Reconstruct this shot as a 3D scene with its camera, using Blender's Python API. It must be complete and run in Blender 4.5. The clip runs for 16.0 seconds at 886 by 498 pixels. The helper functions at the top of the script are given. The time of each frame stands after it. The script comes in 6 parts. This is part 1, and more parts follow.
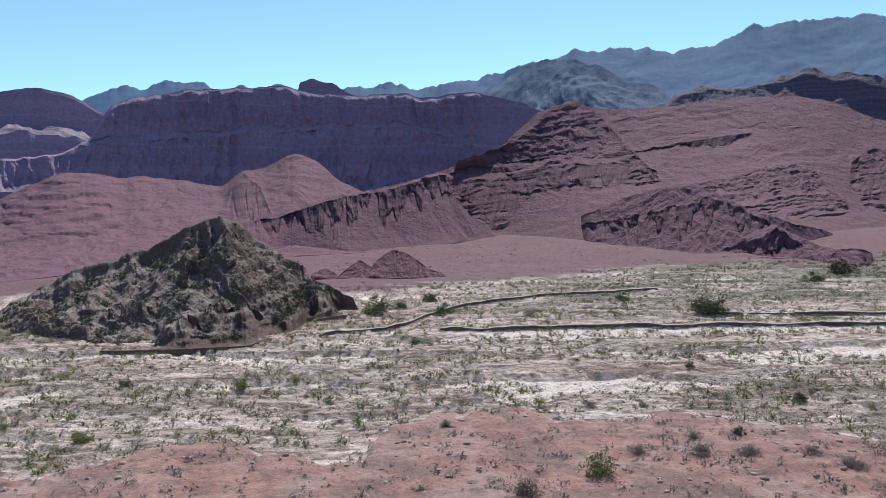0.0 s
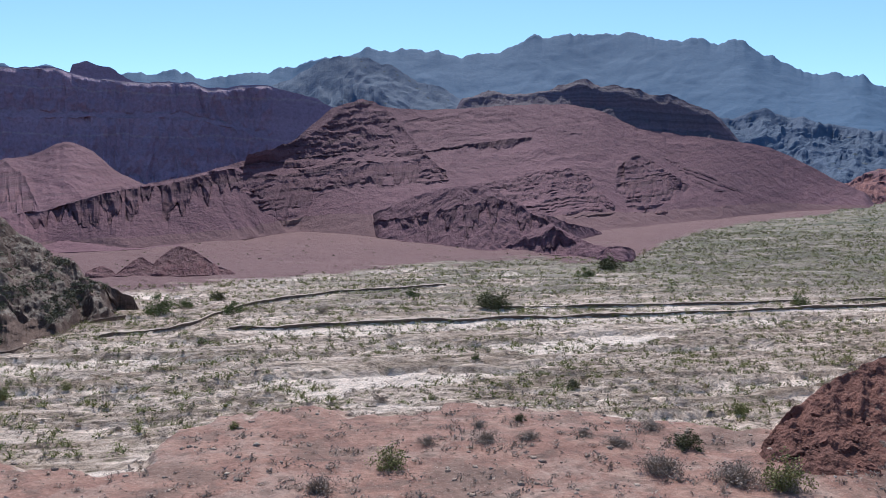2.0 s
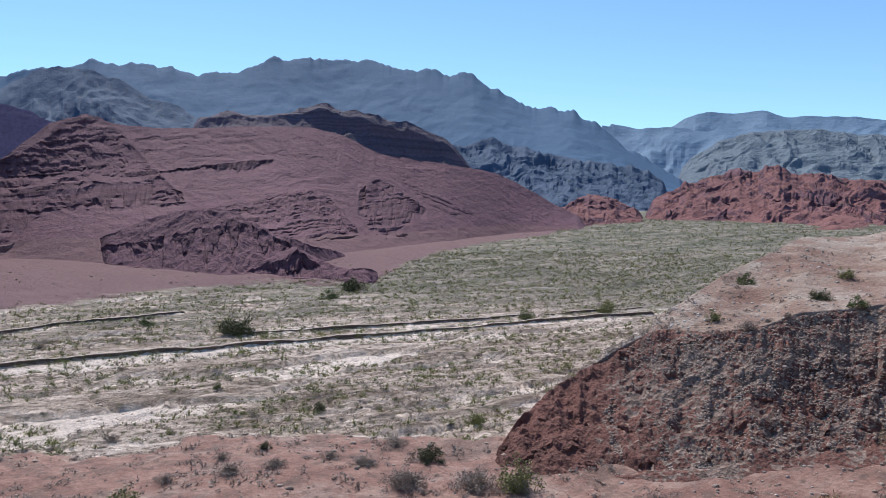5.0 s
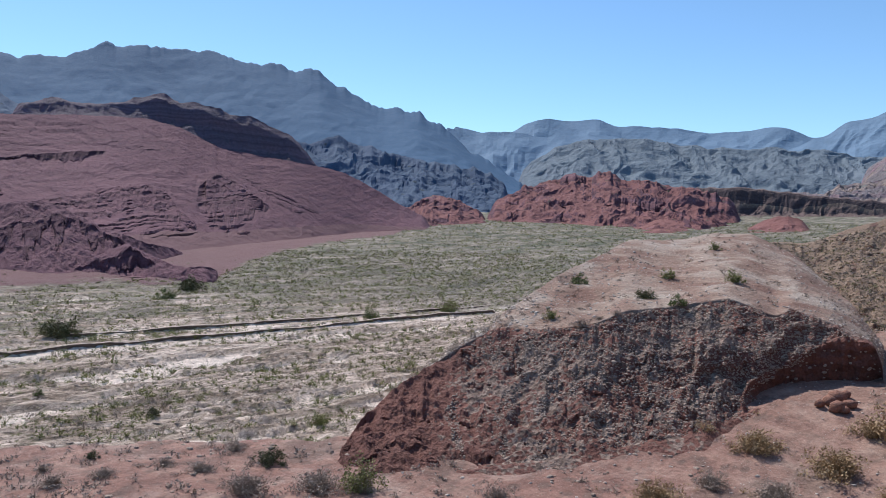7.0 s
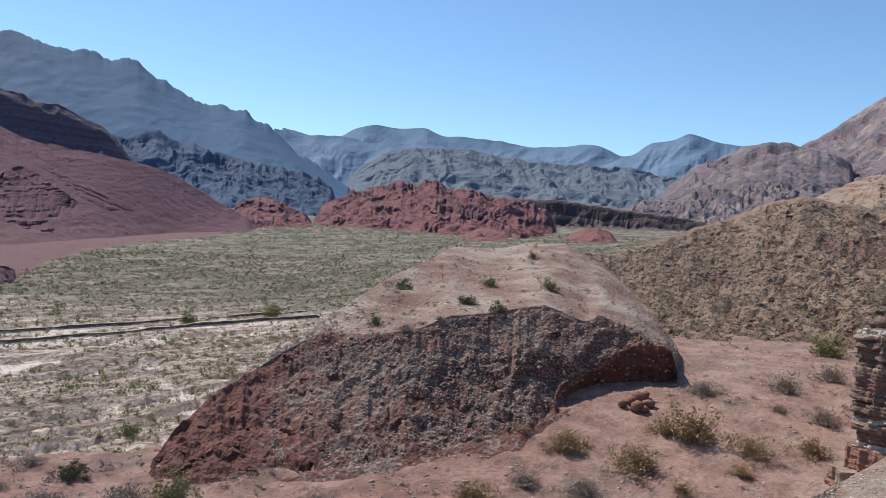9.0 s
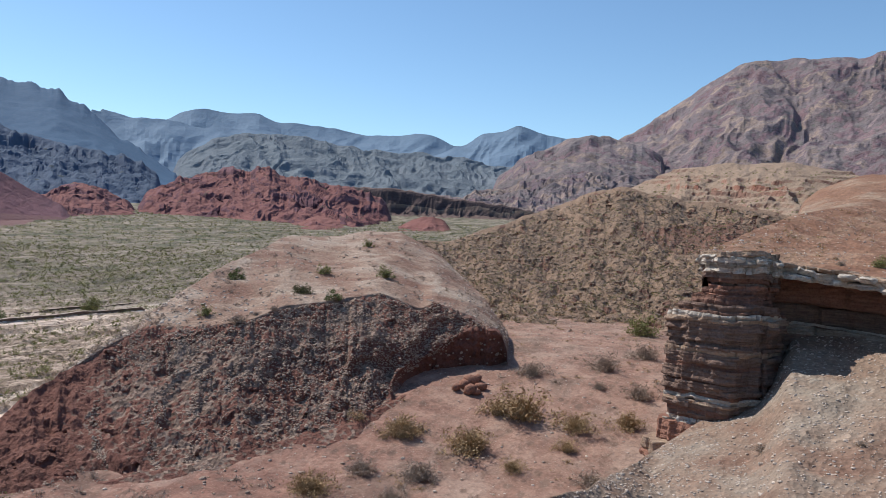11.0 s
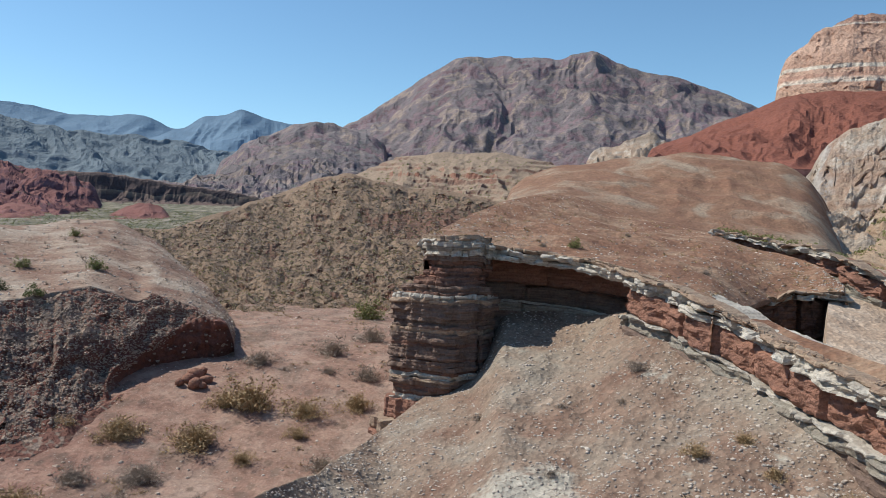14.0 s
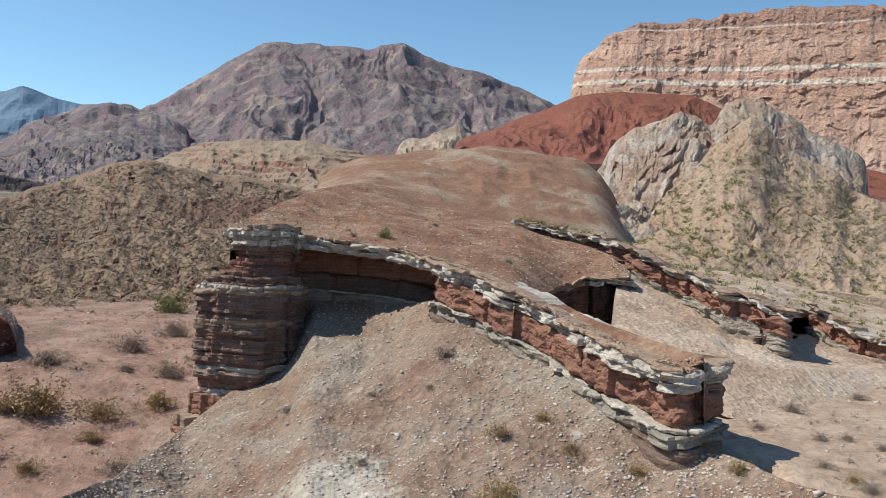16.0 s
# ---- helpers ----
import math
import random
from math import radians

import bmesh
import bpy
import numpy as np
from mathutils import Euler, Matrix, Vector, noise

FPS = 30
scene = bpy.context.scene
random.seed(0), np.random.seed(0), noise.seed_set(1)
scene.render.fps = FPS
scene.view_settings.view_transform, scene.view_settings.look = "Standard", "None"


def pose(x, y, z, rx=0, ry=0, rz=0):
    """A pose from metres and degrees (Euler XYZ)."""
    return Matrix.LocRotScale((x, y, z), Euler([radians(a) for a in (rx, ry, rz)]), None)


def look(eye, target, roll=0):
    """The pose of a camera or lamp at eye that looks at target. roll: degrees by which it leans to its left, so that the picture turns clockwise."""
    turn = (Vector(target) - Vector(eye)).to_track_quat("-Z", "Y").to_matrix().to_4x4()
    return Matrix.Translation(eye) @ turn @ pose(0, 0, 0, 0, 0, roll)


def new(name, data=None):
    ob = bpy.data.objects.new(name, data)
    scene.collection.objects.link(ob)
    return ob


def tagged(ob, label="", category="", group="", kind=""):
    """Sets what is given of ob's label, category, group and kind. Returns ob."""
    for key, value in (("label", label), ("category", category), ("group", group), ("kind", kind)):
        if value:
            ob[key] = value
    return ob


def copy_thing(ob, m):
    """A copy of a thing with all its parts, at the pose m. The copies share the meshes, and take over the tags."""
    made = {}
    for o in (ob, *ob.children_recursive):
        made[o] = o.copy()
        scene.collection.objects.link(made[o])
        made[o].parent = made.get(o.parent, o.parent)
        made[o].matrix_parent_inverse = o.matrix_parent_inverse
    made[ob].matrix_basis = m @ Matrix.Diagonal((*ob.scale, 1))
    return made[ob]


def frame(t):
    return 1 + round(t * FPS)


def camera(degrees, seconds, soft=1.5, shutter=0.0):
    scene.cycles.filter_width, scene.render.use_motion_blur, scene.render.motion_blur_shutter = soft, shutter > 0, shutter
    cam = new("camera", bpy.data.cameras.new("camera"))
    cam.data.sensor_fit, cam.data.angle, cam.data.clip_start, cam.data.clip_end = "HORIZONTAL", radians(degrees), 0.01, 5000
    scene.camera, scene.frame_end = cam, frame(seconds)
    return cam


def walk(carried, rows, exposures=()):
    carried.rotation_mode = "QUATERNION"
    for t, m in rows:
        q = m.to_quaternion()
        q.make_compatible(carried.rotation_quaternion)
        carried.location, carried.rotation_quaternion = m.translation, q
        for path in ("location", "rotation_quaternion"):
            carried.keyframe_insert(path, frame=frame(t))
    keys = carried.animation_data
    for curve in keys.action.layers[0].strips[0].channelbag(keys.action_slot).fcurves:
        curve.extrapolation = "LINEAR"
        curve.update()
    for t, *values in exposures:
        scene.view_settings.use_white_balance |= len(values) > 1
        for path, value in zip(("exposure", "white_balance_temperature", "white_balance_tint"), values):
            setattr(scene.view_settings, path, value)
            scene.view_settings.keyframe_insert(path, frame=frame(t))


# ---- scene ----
cam = camera(57.36, 16.0, soft=0.75)
EYE = 15.0
# seconds, heading, pitch, roll: one person turning on the spot
TURNS = [
    (0.0, -0.00, -3.20, 0.60),
    (0.5, -4.08, -3.18, 0.70),
    (1.0, -8.26, -3.48, -0.28),
    (1.5, -11.34, -3.40, -0.78),
    (2.0, -14.57, -3.45, -0.41),
    (2.5, -17.32, -2.89, -0.37),
    (3.0, -20.94, -1.79, -0.62),
    (3.5, -23.89, -1.42, -0.57),
    (4.0, -26.08, -1.33, -0.65),
    (4.5, -29.43, -1.53, -0.42),
    (7.0, -43.48, -1.65, -1.14),
    (7.5, -46.76, -1.47, -1.45),
    (8.0, -49.33, -1.44, -1.60),
    (8.5, -52.74, -1.37, -1.93),
    (9.0, -55.70, -0.89, -2.70),
    (11.5, -70.44, -1.28, -2.65),
    (12.0, -73.35, -1.16, -2.87),
    (12.5, -75.46, -1.27, -2.52),
    (13.0, -78.93, -1.56, -2.10),
    (13.5, -82.33, -1.69, -1.78),
    (14.0, -86.48, -1.38, -2.02),
    (14.5, -88.48, -2.01, -2.67),
    (15.0, -92.62, -2.19, -2.67),
    (15.5, -97.18, -1.83, -2.61),
    (16.0, -99.86, -1.63, -2.21),
]
walk(cam, [(t, pose(0, 0, EYE, 90 + pitch, roll, heading)) for t, heading, pitch, roll in TURNS],
     [(0.0, 0.36, 5750.0, 12.0), (4.0, 0.29, 5750.0, 12.0), (8.0, 0.25, 5850.0, 12.5), (9.0, 0.24, 6020.0, 13.0), (11.5, 0.23, 6250.0, 11.5), (12.2, 0.21, 6180.0, 9.0), (13.0, 0.19, 6100.0, 5.5), (16.0, 0.32, 6250.0, 6.0)])

# ---- sky, sun, exposure ----
SUN_BEARING, SUN_HEIGHT = 12.0, 52.0
world = bpy.data.worlds.new("sky")
scene.world = world
world.use_nodes = True
wn = world.node_tree
sky = wn.nodes.new("ShaderNodeTexSky")
sky.sky_type, sky.sun_disc = "NISHITA", False
sky.sun_elevation, sky.sun_rotation = radians(SUN_HEIGHT), radians(SUN_BEARING)
sky.altitude, sky.air_density, sky.dust_density, sky.ozone_density = 1500.0, 1.0, 0.5, 1.6
hue = wn.nodes.new("ShaderNodeMix")
hue.data_type, hue.blend_type = "RGBA", "MULTIPLY"
hue.inputs["Factor"].default_value = 1.0
hue.inputs["B"].default_value = (0.87, 1.0, 1.0, 1)
wn.links.new(sky.outputs[0], hue.inputs["A"])
wn.links.new(hue.outputs["Result"], wn.nodes["Background"].inputs[0])
wn.nodes["Background"].inputs[1].default_value = 0.118
sun = new("sun", bpy.data.lights.new("sun", "SUN"))
sun.data.energy, sun.data.angle, sun.data.color = 4.2, radians(0.53), (1.0, 0.90, 0.78)
b_, h_ = radians(SUN_BEARING), radians(SUN_HEIGHT)
sun.matrix_world = look((math.sin(b_) * math.cos(h_) * 50, math.cos(b_) * math.cos(h_) * 50, math.sin(h_) * 50), (0, 0, 0))

# ---- the plan: crest and foot lines as (bearing, elevation angle, distance) from the lookout ----
FAR_CREST = [(43, 7.22, 4700), (45.8, 6.55, 4700), (48, 6.6, 4700), (49.5, 7.31, 4700), (50.7, 7.59, 4700), (52.3, 7.36, 4700), (54, 7.55, 4700), (55.7, 7, 4700), (59.1, 6.93, 4700), (60.4, 6.58, 4700), (64.1, 6.62, 4700), (65.2, 6.82, 4700), (65.9, 6.83, 4700), (67.9, 5.99, 4700), (67.9, 6.13, 4700), (69.8, 6.07, 4700), (69.9, 6.02, 4700), (75.3, 6.87, 4700), (79.3, 6.75, 4700), (83.3, 6.18, 4700)]
FARB_CREST = [(42.4, 7.29, 4200), (43.6, 6.81, 4200), (45.6, 6.53, 4200), (48, 6.68, 4200), (50.3, 6.31, 4200), (53.8, 6.43, 4200), (57.6, 6.04, 4200), (63.1, 5.53, 4200), (66.6, 5.48, 4200)]
PEAK_CREST = [(65.3, 4.99, 3600), (67.5, 5.7, 3600), (68.7, 6.15, 3600), (70, 7.11, 3600), (71.4, 7.3, 3600), (72.3, 7.7, 3600), (73.3, 7.29, 3600), (74.9, 6.97, 3600), (76.7, 6.73, 3600), (79.3, 6.44, 3600), (83.3, 5.39, 3600)]
MID_CREST = [(47.9, 2.94, 2700), (49.7, 4.63, 2700), (51.7, 5.8, 2700), (53.7, 6.14, 2700), (57.2, 6.23, 2700), (58.9, 5.86, 2700), (61.3, 5.56, 2700), (64, 5.46, 2700), (67.9, 5.31, 2700), (69.8, 5.05, 2700), (71.7, 4.72, 2700), (75.3, 4.24, 2700)]
BLUE_CREST = [(-36.8, 5.75, 2500), (-31.4, 6.56, 2500), (-23.9, 6.93, 2500), (-22.2, 7.61, 2500), (-17, 8.28, 2500), (-15.9, 7.87, 2500), (-6.4, 8.1, 2500), (-3.2, 8.22, 2500), (-0.5, 7.9, 2500), (0.7, 8.46, 2500), (3.9, 8.98, 2500), (6.6, 9.6, 2300), (9, 10.23, 2300), (13.5, 10.43, 2300), (16.5, 10.08, 2300), (19.3, 10.57, 2300), (20.7, 11.2, 2300), (22.7, 11.34, 2300), (25.7, 11.22, 2300), (28.4, 11.3, 2220), (31.4, 10.57, 2160), (34.7, 10.39, 2100), (36.5, 9.25, 2060), (39.2, 8.18, 2005), (39.7, 8.09, 1990), (41.4, 7.83, 1950), (41.6, 7.86, 1950), (44, 6.35, 1890), (46, 5, 1840), (48.4, 3.46, 1790), (50, 2.69, 1750)]
SHOULDER_CREST = [(0.7, 6.92, 1300), (2.7, 7.66, 1300), (4.7, 8.78, 1300), (6.2, 9.57, 1300), (8.6, 9.72, 1300), (10.9, 9.15, 1300), (12.8, 8.13, 1300), (15, 7.47, 1300), (17.6, 6.8, 1300), (21.4, 6.24, 1300)]
FOOT_CREST = [(24.8, 5.64, 1050), (29.2, 6.05, 1050), (33, 5.45, 1050), (34.5, 5.7, 1050), (36.1, 6.14, 1050), (39.2, 5.06, 1050), (43.2, 4.36, 1050), (46, 3.9, 1050), (47.6, 3.17, 1050), (48.8, 2.48, 1050)]
MESAL_CREST = [(-36.8, 6.69, 640), (-32.8, 7.29, 640), (-28.4, 6.96, 640), (-27.1, 7.37, 640), (-24.6, 7.15, 640), (-23.3, 6.42, 640), (-22.3, 5.92, 640), (-20.9, 5.6, 640)]
KNOB_CREST = [(-11, 7.48, 760), (-10.4, 8.25, 760), (-9.1, 8.65, 760), (-7.5, 8.36, 760), (-6.2, 7.53, 760), (-4.8, 7.15, 760)]
MESA_CREST = [(-37, 2.61, 520), (-31.5, 2.88, 520), (-26.7, 3.14, 520), (-24.4, 3.71, 520), (-23.2, 4.63, 520), (-22.5, 5.91, 520), (-21.8, 6.77, 520), (-20.5, 7.24, 520), (-17.3, 7.71, 520), (-11, 8.16, 520), (-8.7, 7.7, 520), (-6, 7.53, 520), (-2.5, 7.72, 520), (-1.5, 7.29, 520), (1.9, 7.75, 520), (5.4, 7.11, 520), (7, 6.23, 520), (10.1, 4.22, 520)]
MESA_LEDGE = [(-28.5, 3.52), (-24.4, 4.18), (-21.7, 4.45), (-18.5, 4.69), (-13.7, 5.06), (-8.8, 5.44), (-3.3, 5.59), (0.7, 4.97), (2.7, 4.16)]
MESA_FOOT = [(-37.1, -0.25, 492), (-28.6, 1.02, 492), (-22.1, 1.18, 492), (-15, 0.96, 492), (-3.3, 0.67, 492), (4.6, 0.58, 492), (10.1, 0.52, 492)]
TALUS_CREST = [(-37.1, -0.88, 370), (-30.5, -0.08, 370), (-28.6, 0.6, 370), (-26.7, 1.54, 370), (-25.1, 2.27, 370), (-22.8, 2.17, 370), (-21.7, 1.81, 370), (-20.7, 2.03, 370), (-17.5, 1.73, 370), (-15.3, 1.27, 370), (-13.8, 2.41, 370), (-12.3, 2.57, 370), (-11.1, 3.26, 370), (-10.2, 3.65, 370), (-8.8, 3.07, 370), (-7.3, 1.69, 370), (-5.7, 0.97, 370), (-3.3, 0.07, 370), (-1, -1.55, 370)]
TALUS_FOOT = [(-37.3, -5.02, 171), (-28.8, -4.59, 187), (-22.3, -4.11, 205), (-12, -3.55, 223), (-7.4, -3.45, 227), (-1, -3.15, 238)]
RED_CREST = [(-17.1, -1.57, 240), (-11.3, -0.75, 250), (-8.1, 0.44, 255), (-4.8, 1.1, 265), (-2.4, 1.63, 270), (2, 2.92, 300), (4.2, 4.04, 330), (6.9, 6.37, 350), (8.7, 6.91, 360), (10.8, 6.38, 370), (13.2, 6.3, 390), (16.3, 6.42, 400), (20.3, 6.67, 420), (23.4, 6.66, 430), (25.8, 6.06, 430), (28.1, 4.88, 430), (30.4, 4.59, 440), (33.4, 4.17, 450), (36.3, 3.64, 470), (38.4, 2.61, 480), (40.5, 1.38, 490), (43.2, 0.12, 500)]
RED_FOOT = [(-17.2, -4.53, 189), (-11.4, -3.2, 236), (-6.6, -3.3, 232), (0.5, -2.83, 251), (4.2, -2.27, 279), (8.4, -2.47, 268), (14, -3.06, 242), (21.2, -2.81, 252), (24.3, -2.18, 284), (28.2, -1.74, 311), (33.5, -1.09, 362), (37.8, -0.59, 415), (43.2, -0.24, 461)]
CAP_CREST = [(14.7, 6.32, 420), (16.3, 7.16, 420), (17.9, 7.44, 428), (20.3, 7.37, 440), (21.9, 7.75, 446), (24.2, 8.35, 450), (25.8, 7.94, 450), (28.1, 7.53, 450), (30.4, 6.87, 460), (33, 5.99, 468), (33.9, 4.77, 472), (34.9, 3.66, 480), (35.8, 3.01, 484)]
BANK_CREST = [(8.3, -1.61), (10.0, -0.81), (11.6, -0.09), (13.6, 0.6), (15.6, 1.05), (17.2, 0.94), (18.3, 0.75), (19.2, 0.2), (20.8, -0.59), (22.0, -1.06), (23.5, -1.52), (24.7, -1.83), (25.9, -2.13)]
MOUND_CREST = [(-5.4, -4.84), (-4.7, -3.89), (-4.0, -3.39), (-3.5, -3.21), (-2.7, -3.37), (-1.9, -3.95), (-1.0, -4.61), (0.3, -5.09)]
MOUNDB_CREST = [(-7.7, -5.2), (-6.9, -4.57), (-6.2, -4.01), (-5.8, -3.87), (-5.2, -4.33), (-4.4, -5.01)]
REDB_CREST = [(46, 0.48, 680), (47.1, 1.84, 680), (49, 2.73, 680), (51.8, 3.67, 680), (53.8, 3.61, 680), (54.6, 3.96, 680), (56.2, 3.37, 680), (58.6, 3.08, 680), (61, 2.78, 680), (62.6, 2.26, 680), (64.2, 1.14, 680)]
REDB_FOOT = [(46, 0.36, 573), (52.3, 0.27, 552), (58.3, -0.13, 479), (61.1, 0, 501), (64.3, 0.55, 618)]
BLACK_CREST = [(57.9, 1.65, 840), (59, 2.82, 840), (61, 2.9, 840), (64.1, 2.91, 840), (66.5, 2.61, 840), (69.9, 2.24, 840), (72.5, 1.96, 840), (75.5, 1.24, 840)]
BLACK_FOOT = [(57.9, 0.37, 575), (62.3, 0.58, 626), (68.1, 0.84, 708), (75.5, 1.05, 790)]
REDC_CREST = [(36.7, -0.74, 620), (38.1, -0.02, 620), (38.8, 0.77, 620), (40.6, 1.18, 620), (42.1, 1.96, 620), (43.2, 2.29, 620), (44.4, 1.77, 620), (45.6, 1.25, 620), (47.2, 0.42, 620)]
REDC_FOOT = [(36.7, -1.11, 360), (40.7, -0.36, 444), (43.3, -0, 500), (47.2, 0.26, 550)]
REDD_CREST = [(55.6, -0.26, 540), (56.7, 0.32, 540), (58.3, 0.79, 540), (59.5, 0.61, 540), (60.7, 0.11, 540), (63.7, 0.01, 540), (64.6, 0.57, 540), (66, 1.14, 540), (67.1, 0.88, 540), (68.5, 0.24, 540)]
REDD_FOOT = [(55.6, -0.54, 421), (58.4, -0.41, 438), (64.3, -0.12, 479), (68.5, 0.08, 514)]
PINK_CREST = [(65.4, 2.3, 1200), (68.4, 2.75, 1200), (71.5, 3.44, 1200), (73.9, 3.86, 1200), (76.2, 4.55, 1200), (78.2, 4.55, 1200), (81.4, 4.46, 1200), (85.4, 4.27, 1200)]
MTNB_CREST = [(69.9, 3.29, 1900), (71.5, 4.34, 1900), (73, 5.59, 1900), (75.3, 6.6, 1900), (76.5, 7, 1900), (78.3, 7.11, 1900), (79.7, 6.85, 1900), (81.3, 6.31, 1900), (83.3, 5.39, 1900)]
MTN_CREST = [(77, 4.78, 2400), (79.3, 6.87, 2400), (81.3, 8.07, 2400), (83.2, 9.47, 2400), (85.1, 10.66, 2400), (87, 11.92, 2400), (90.1, 12.11, 2400), (92.7, 12.05, 2400), (94.2, 11.92, 2400), (95.7, 12.43, 2400), (96.6, 12.48, 2400), (98.2, 11.74, 2400), (100.3, 11.06, 2400), (103.1, 10.43, 2400), (103.7, 10.17, 2400), (105, 9.83, 2400), (105.7, 9.45, 2400), (107.3, 8.71, 2400), (109.7, 7.6, 2400), (113.9, 6.32, 2400), (119.5, 4.5, 2400)]
CLIFF_CREST = [(108.1, 8.73, 250), (108.4, 9.69, 250), (108.6, 11.01, 250), (109.1, 11.95, 250), (110.3, 12.62, 250), (110.7, 13.36, 250), (112.8, 14.06, 250), (115.4, 14.08, 250), (119, 14.47, 250), (122.4, 14.74, 250), (127.9, 14.46, 250), (137.1, 14.3, 250), (145.9, 12.93, 250)]
CLIFF_FOOT = [(108.1, 8.54, 225), (111.9, 8.96, 225), (117.6, 7.1, 225), (122.9, 4.9, 225), (128.4, 3.51, 225), (146.4, 2.16, 225)]
SCREE_CREST = [(99.5, 5.48, 228), (101.8, 6.43, 228), (105, 7.7, 228), (108.1, 8.88, 228), (109.2, 9.39, 228), (111.9, 9.6, 228), (116.7, 9.4, 228), (118.9, 8.2, 228), (121.1, 6.72, 228), (124.6, 5.26, 228), (128.4, 4.21, 228), (146.4, 2.71, 228)]
SCREE_FOOT = [(99.5, 4.97, 160), (104.3, 5.14, 160), (110.2, 4.71, 160), (117.7, 4.47, 160), (128.4, 2.82, 160), (146.4, 1.61, 160)]
PALE_CREST = [(109.3, 3.12, 140), (110.6, 4.33, 140), (111.5, 6.09, 140), (112.7, 7.07, 140), (114.2, 7.76, 140), (115.7, 8.22, 140), (117.2, 7.92, 140), (118.0, 6.91, 140), (118.4, 8.57, 140), (119.3, 8.93, 140), (120.5, 9.27, 140), (121.7, 8.53, 140), (123.5, 7.42, 140), (124.5, 6.52, 140), (126.1, 5.97, 140), (127.5, 4.91, 140), (128.3, 4.56, 140)]
PALE_FOOT = [(110, -0.78, 95), (112.7, -1.06, 95), (118, -2.35, 95), (123.3, -3.15, 95), (128.8, -4.53, 95), (140.5, -5.85, 95)]
CONE_CREST = [(111.8, -0.79, 118.0), (113.4, 0.72, 118.0), (115.0, 2.7, 118.0), (116.8, 4.46, 118.0), (118.0, 5.98, 118.0), (119.3, 7.28, 118.0), (120.4, 7.89, 118.0), (121.4, 7.26, 118.0), (122.3, 6.06, 118.0), (123.7, 5.26, 118.0), (125.6, 4.55, 118.0), (126.6, 3.14, 118.0), (128.4, 2.47, 118.0), (134, 2.2, 118), (142, 1.5, 118)]
CONE_FOOT = [(111.8, -0.94, 94.5), (114.2, -0.99, 93.1), (116.9, -2.02, 90.2), (119.8, -3.19, 89.2), (122.6, -3.57, 91.8), (125.3, -3.2, 94.2), (128.7, -3.48, 94.9), (142, -5, 95.0)]
HUMP_CREST = [(74.3, 1.22, 260), (77.6, 2.2, 260), (79, 2.95, 260), (81.1, 4.01, 260), (82.9, 4.84, 260), (86.2, 5.4, 260), (90, 5.51, 260), (93.2, 4.97, 260), (96.3, 4.25, 260)]
PALEROCK_CREST = [(95.5, 4.8, 330), (96.3, 5.74, 330), (98.7, 6.31, 330), (100.2, 6.77, 330), (101.8, 6.43, 330), (103.5, 5.5, 330)]
BROWN_CREST = [(90.1, 2.39, 115), (92.4, 3.99, 115), (94.7, 4.73, 115), (97.9, 5.18, 115), (100.3, 5.51, 115), (103.5, 5.78, 115), (106.2, 5.39, 115), (109, 4.99, 115), (110.6, 4.14, 115), (111.6, 2.8, 115), (112.3, 1.07, 115), (112.9, -0.47, 115), (113.7, -1.4, 115)]
BROWN_FOOT = [(90.1, 2.19, 75), (94, 2.56, 75), (98.8, 1.57, 75), (104.5, 0.19, 75), (108.5, -0.45, 75), (112.2, -1.08, 75), (113.7, -1.6, 75)]
SCRUB_CREST = [(62.5, -1.29, 130), (64.7, -0.83, 130), (67.7, -0.65, 135), (71.6, 0.8, 140), (75.5, 2.34, 150), (77.8, 3.31, 150), (79.4, 3.68, 150), (83.4, 3.03, 150), (85.8, 2.79, 150), (89.3, 2.42, 150), (90.9, 1.84, 150), (94.1, 1.58, 150)]
SCRUB_FOOT = [(62.6, -5.88, 72), (67.2, -7.77, 72), (72.7, -8.47, 76), (75.8, -7.68, 82), (79.8, -6.75, 88), (83.4, -5.93, 92), (85, -6.15, 92), (94.3, -4.18, 92)]
SPUR_BACK = [(40.4, -11.94, 56.6), (41.9, -10.68, 58.6), (43.9, -9.23, 60.6), (45.5, -8.21, 62.8), (46.7, -7.51, 64), (47.5, -6.3, 66), (49.8, -4.65, 70), (52.1, -3, 78), (54.4, -1.95, 88), (56.3, -0.73, 100), (58.2, -0.69, 105), (60.1, -0.64, 108), (61.9, -0.11, 112), (64, -0.17, 112), (64.3, -0.12, 112), (66.7, -1.2, 108), (68.7, -2.9, 98), (70.5, -4.6, 84), (72.5, -7.2, 74)]
SPUR_EDGE = [(36, -16.47, 49), (38, -13.48, 53), (40.3, -11.55, 56), (43.9, -9.15, 60), (46.3, -7.72, 62), (48.3, -6.99, 62), (50.7, -7.19, 61), (54.2, -6.66, 61), (56.4, -5.59, 63), (59.1, -5.29, 65), (63.1, -4.53, 67), (65.9, -5.49, 67), (66.9, -5.02, 68), (69.2, -5.64, 68), (71.9, -6.97, 69), (72.5, -9.17, 68)]
SPUR_FOOT = [(35.7, -17.01, 47), (38, -17.31, 46), (44.5, -17.11, 46.5), (50.5, -16.22, 48), (56.3, -14.92, 50.5), (61.9, -13.53, 53), (65.4, -11.37, 59), (66.4, -11.05, 61), (68.7, -10.28, 63), (72.6, -9.55, 64)]
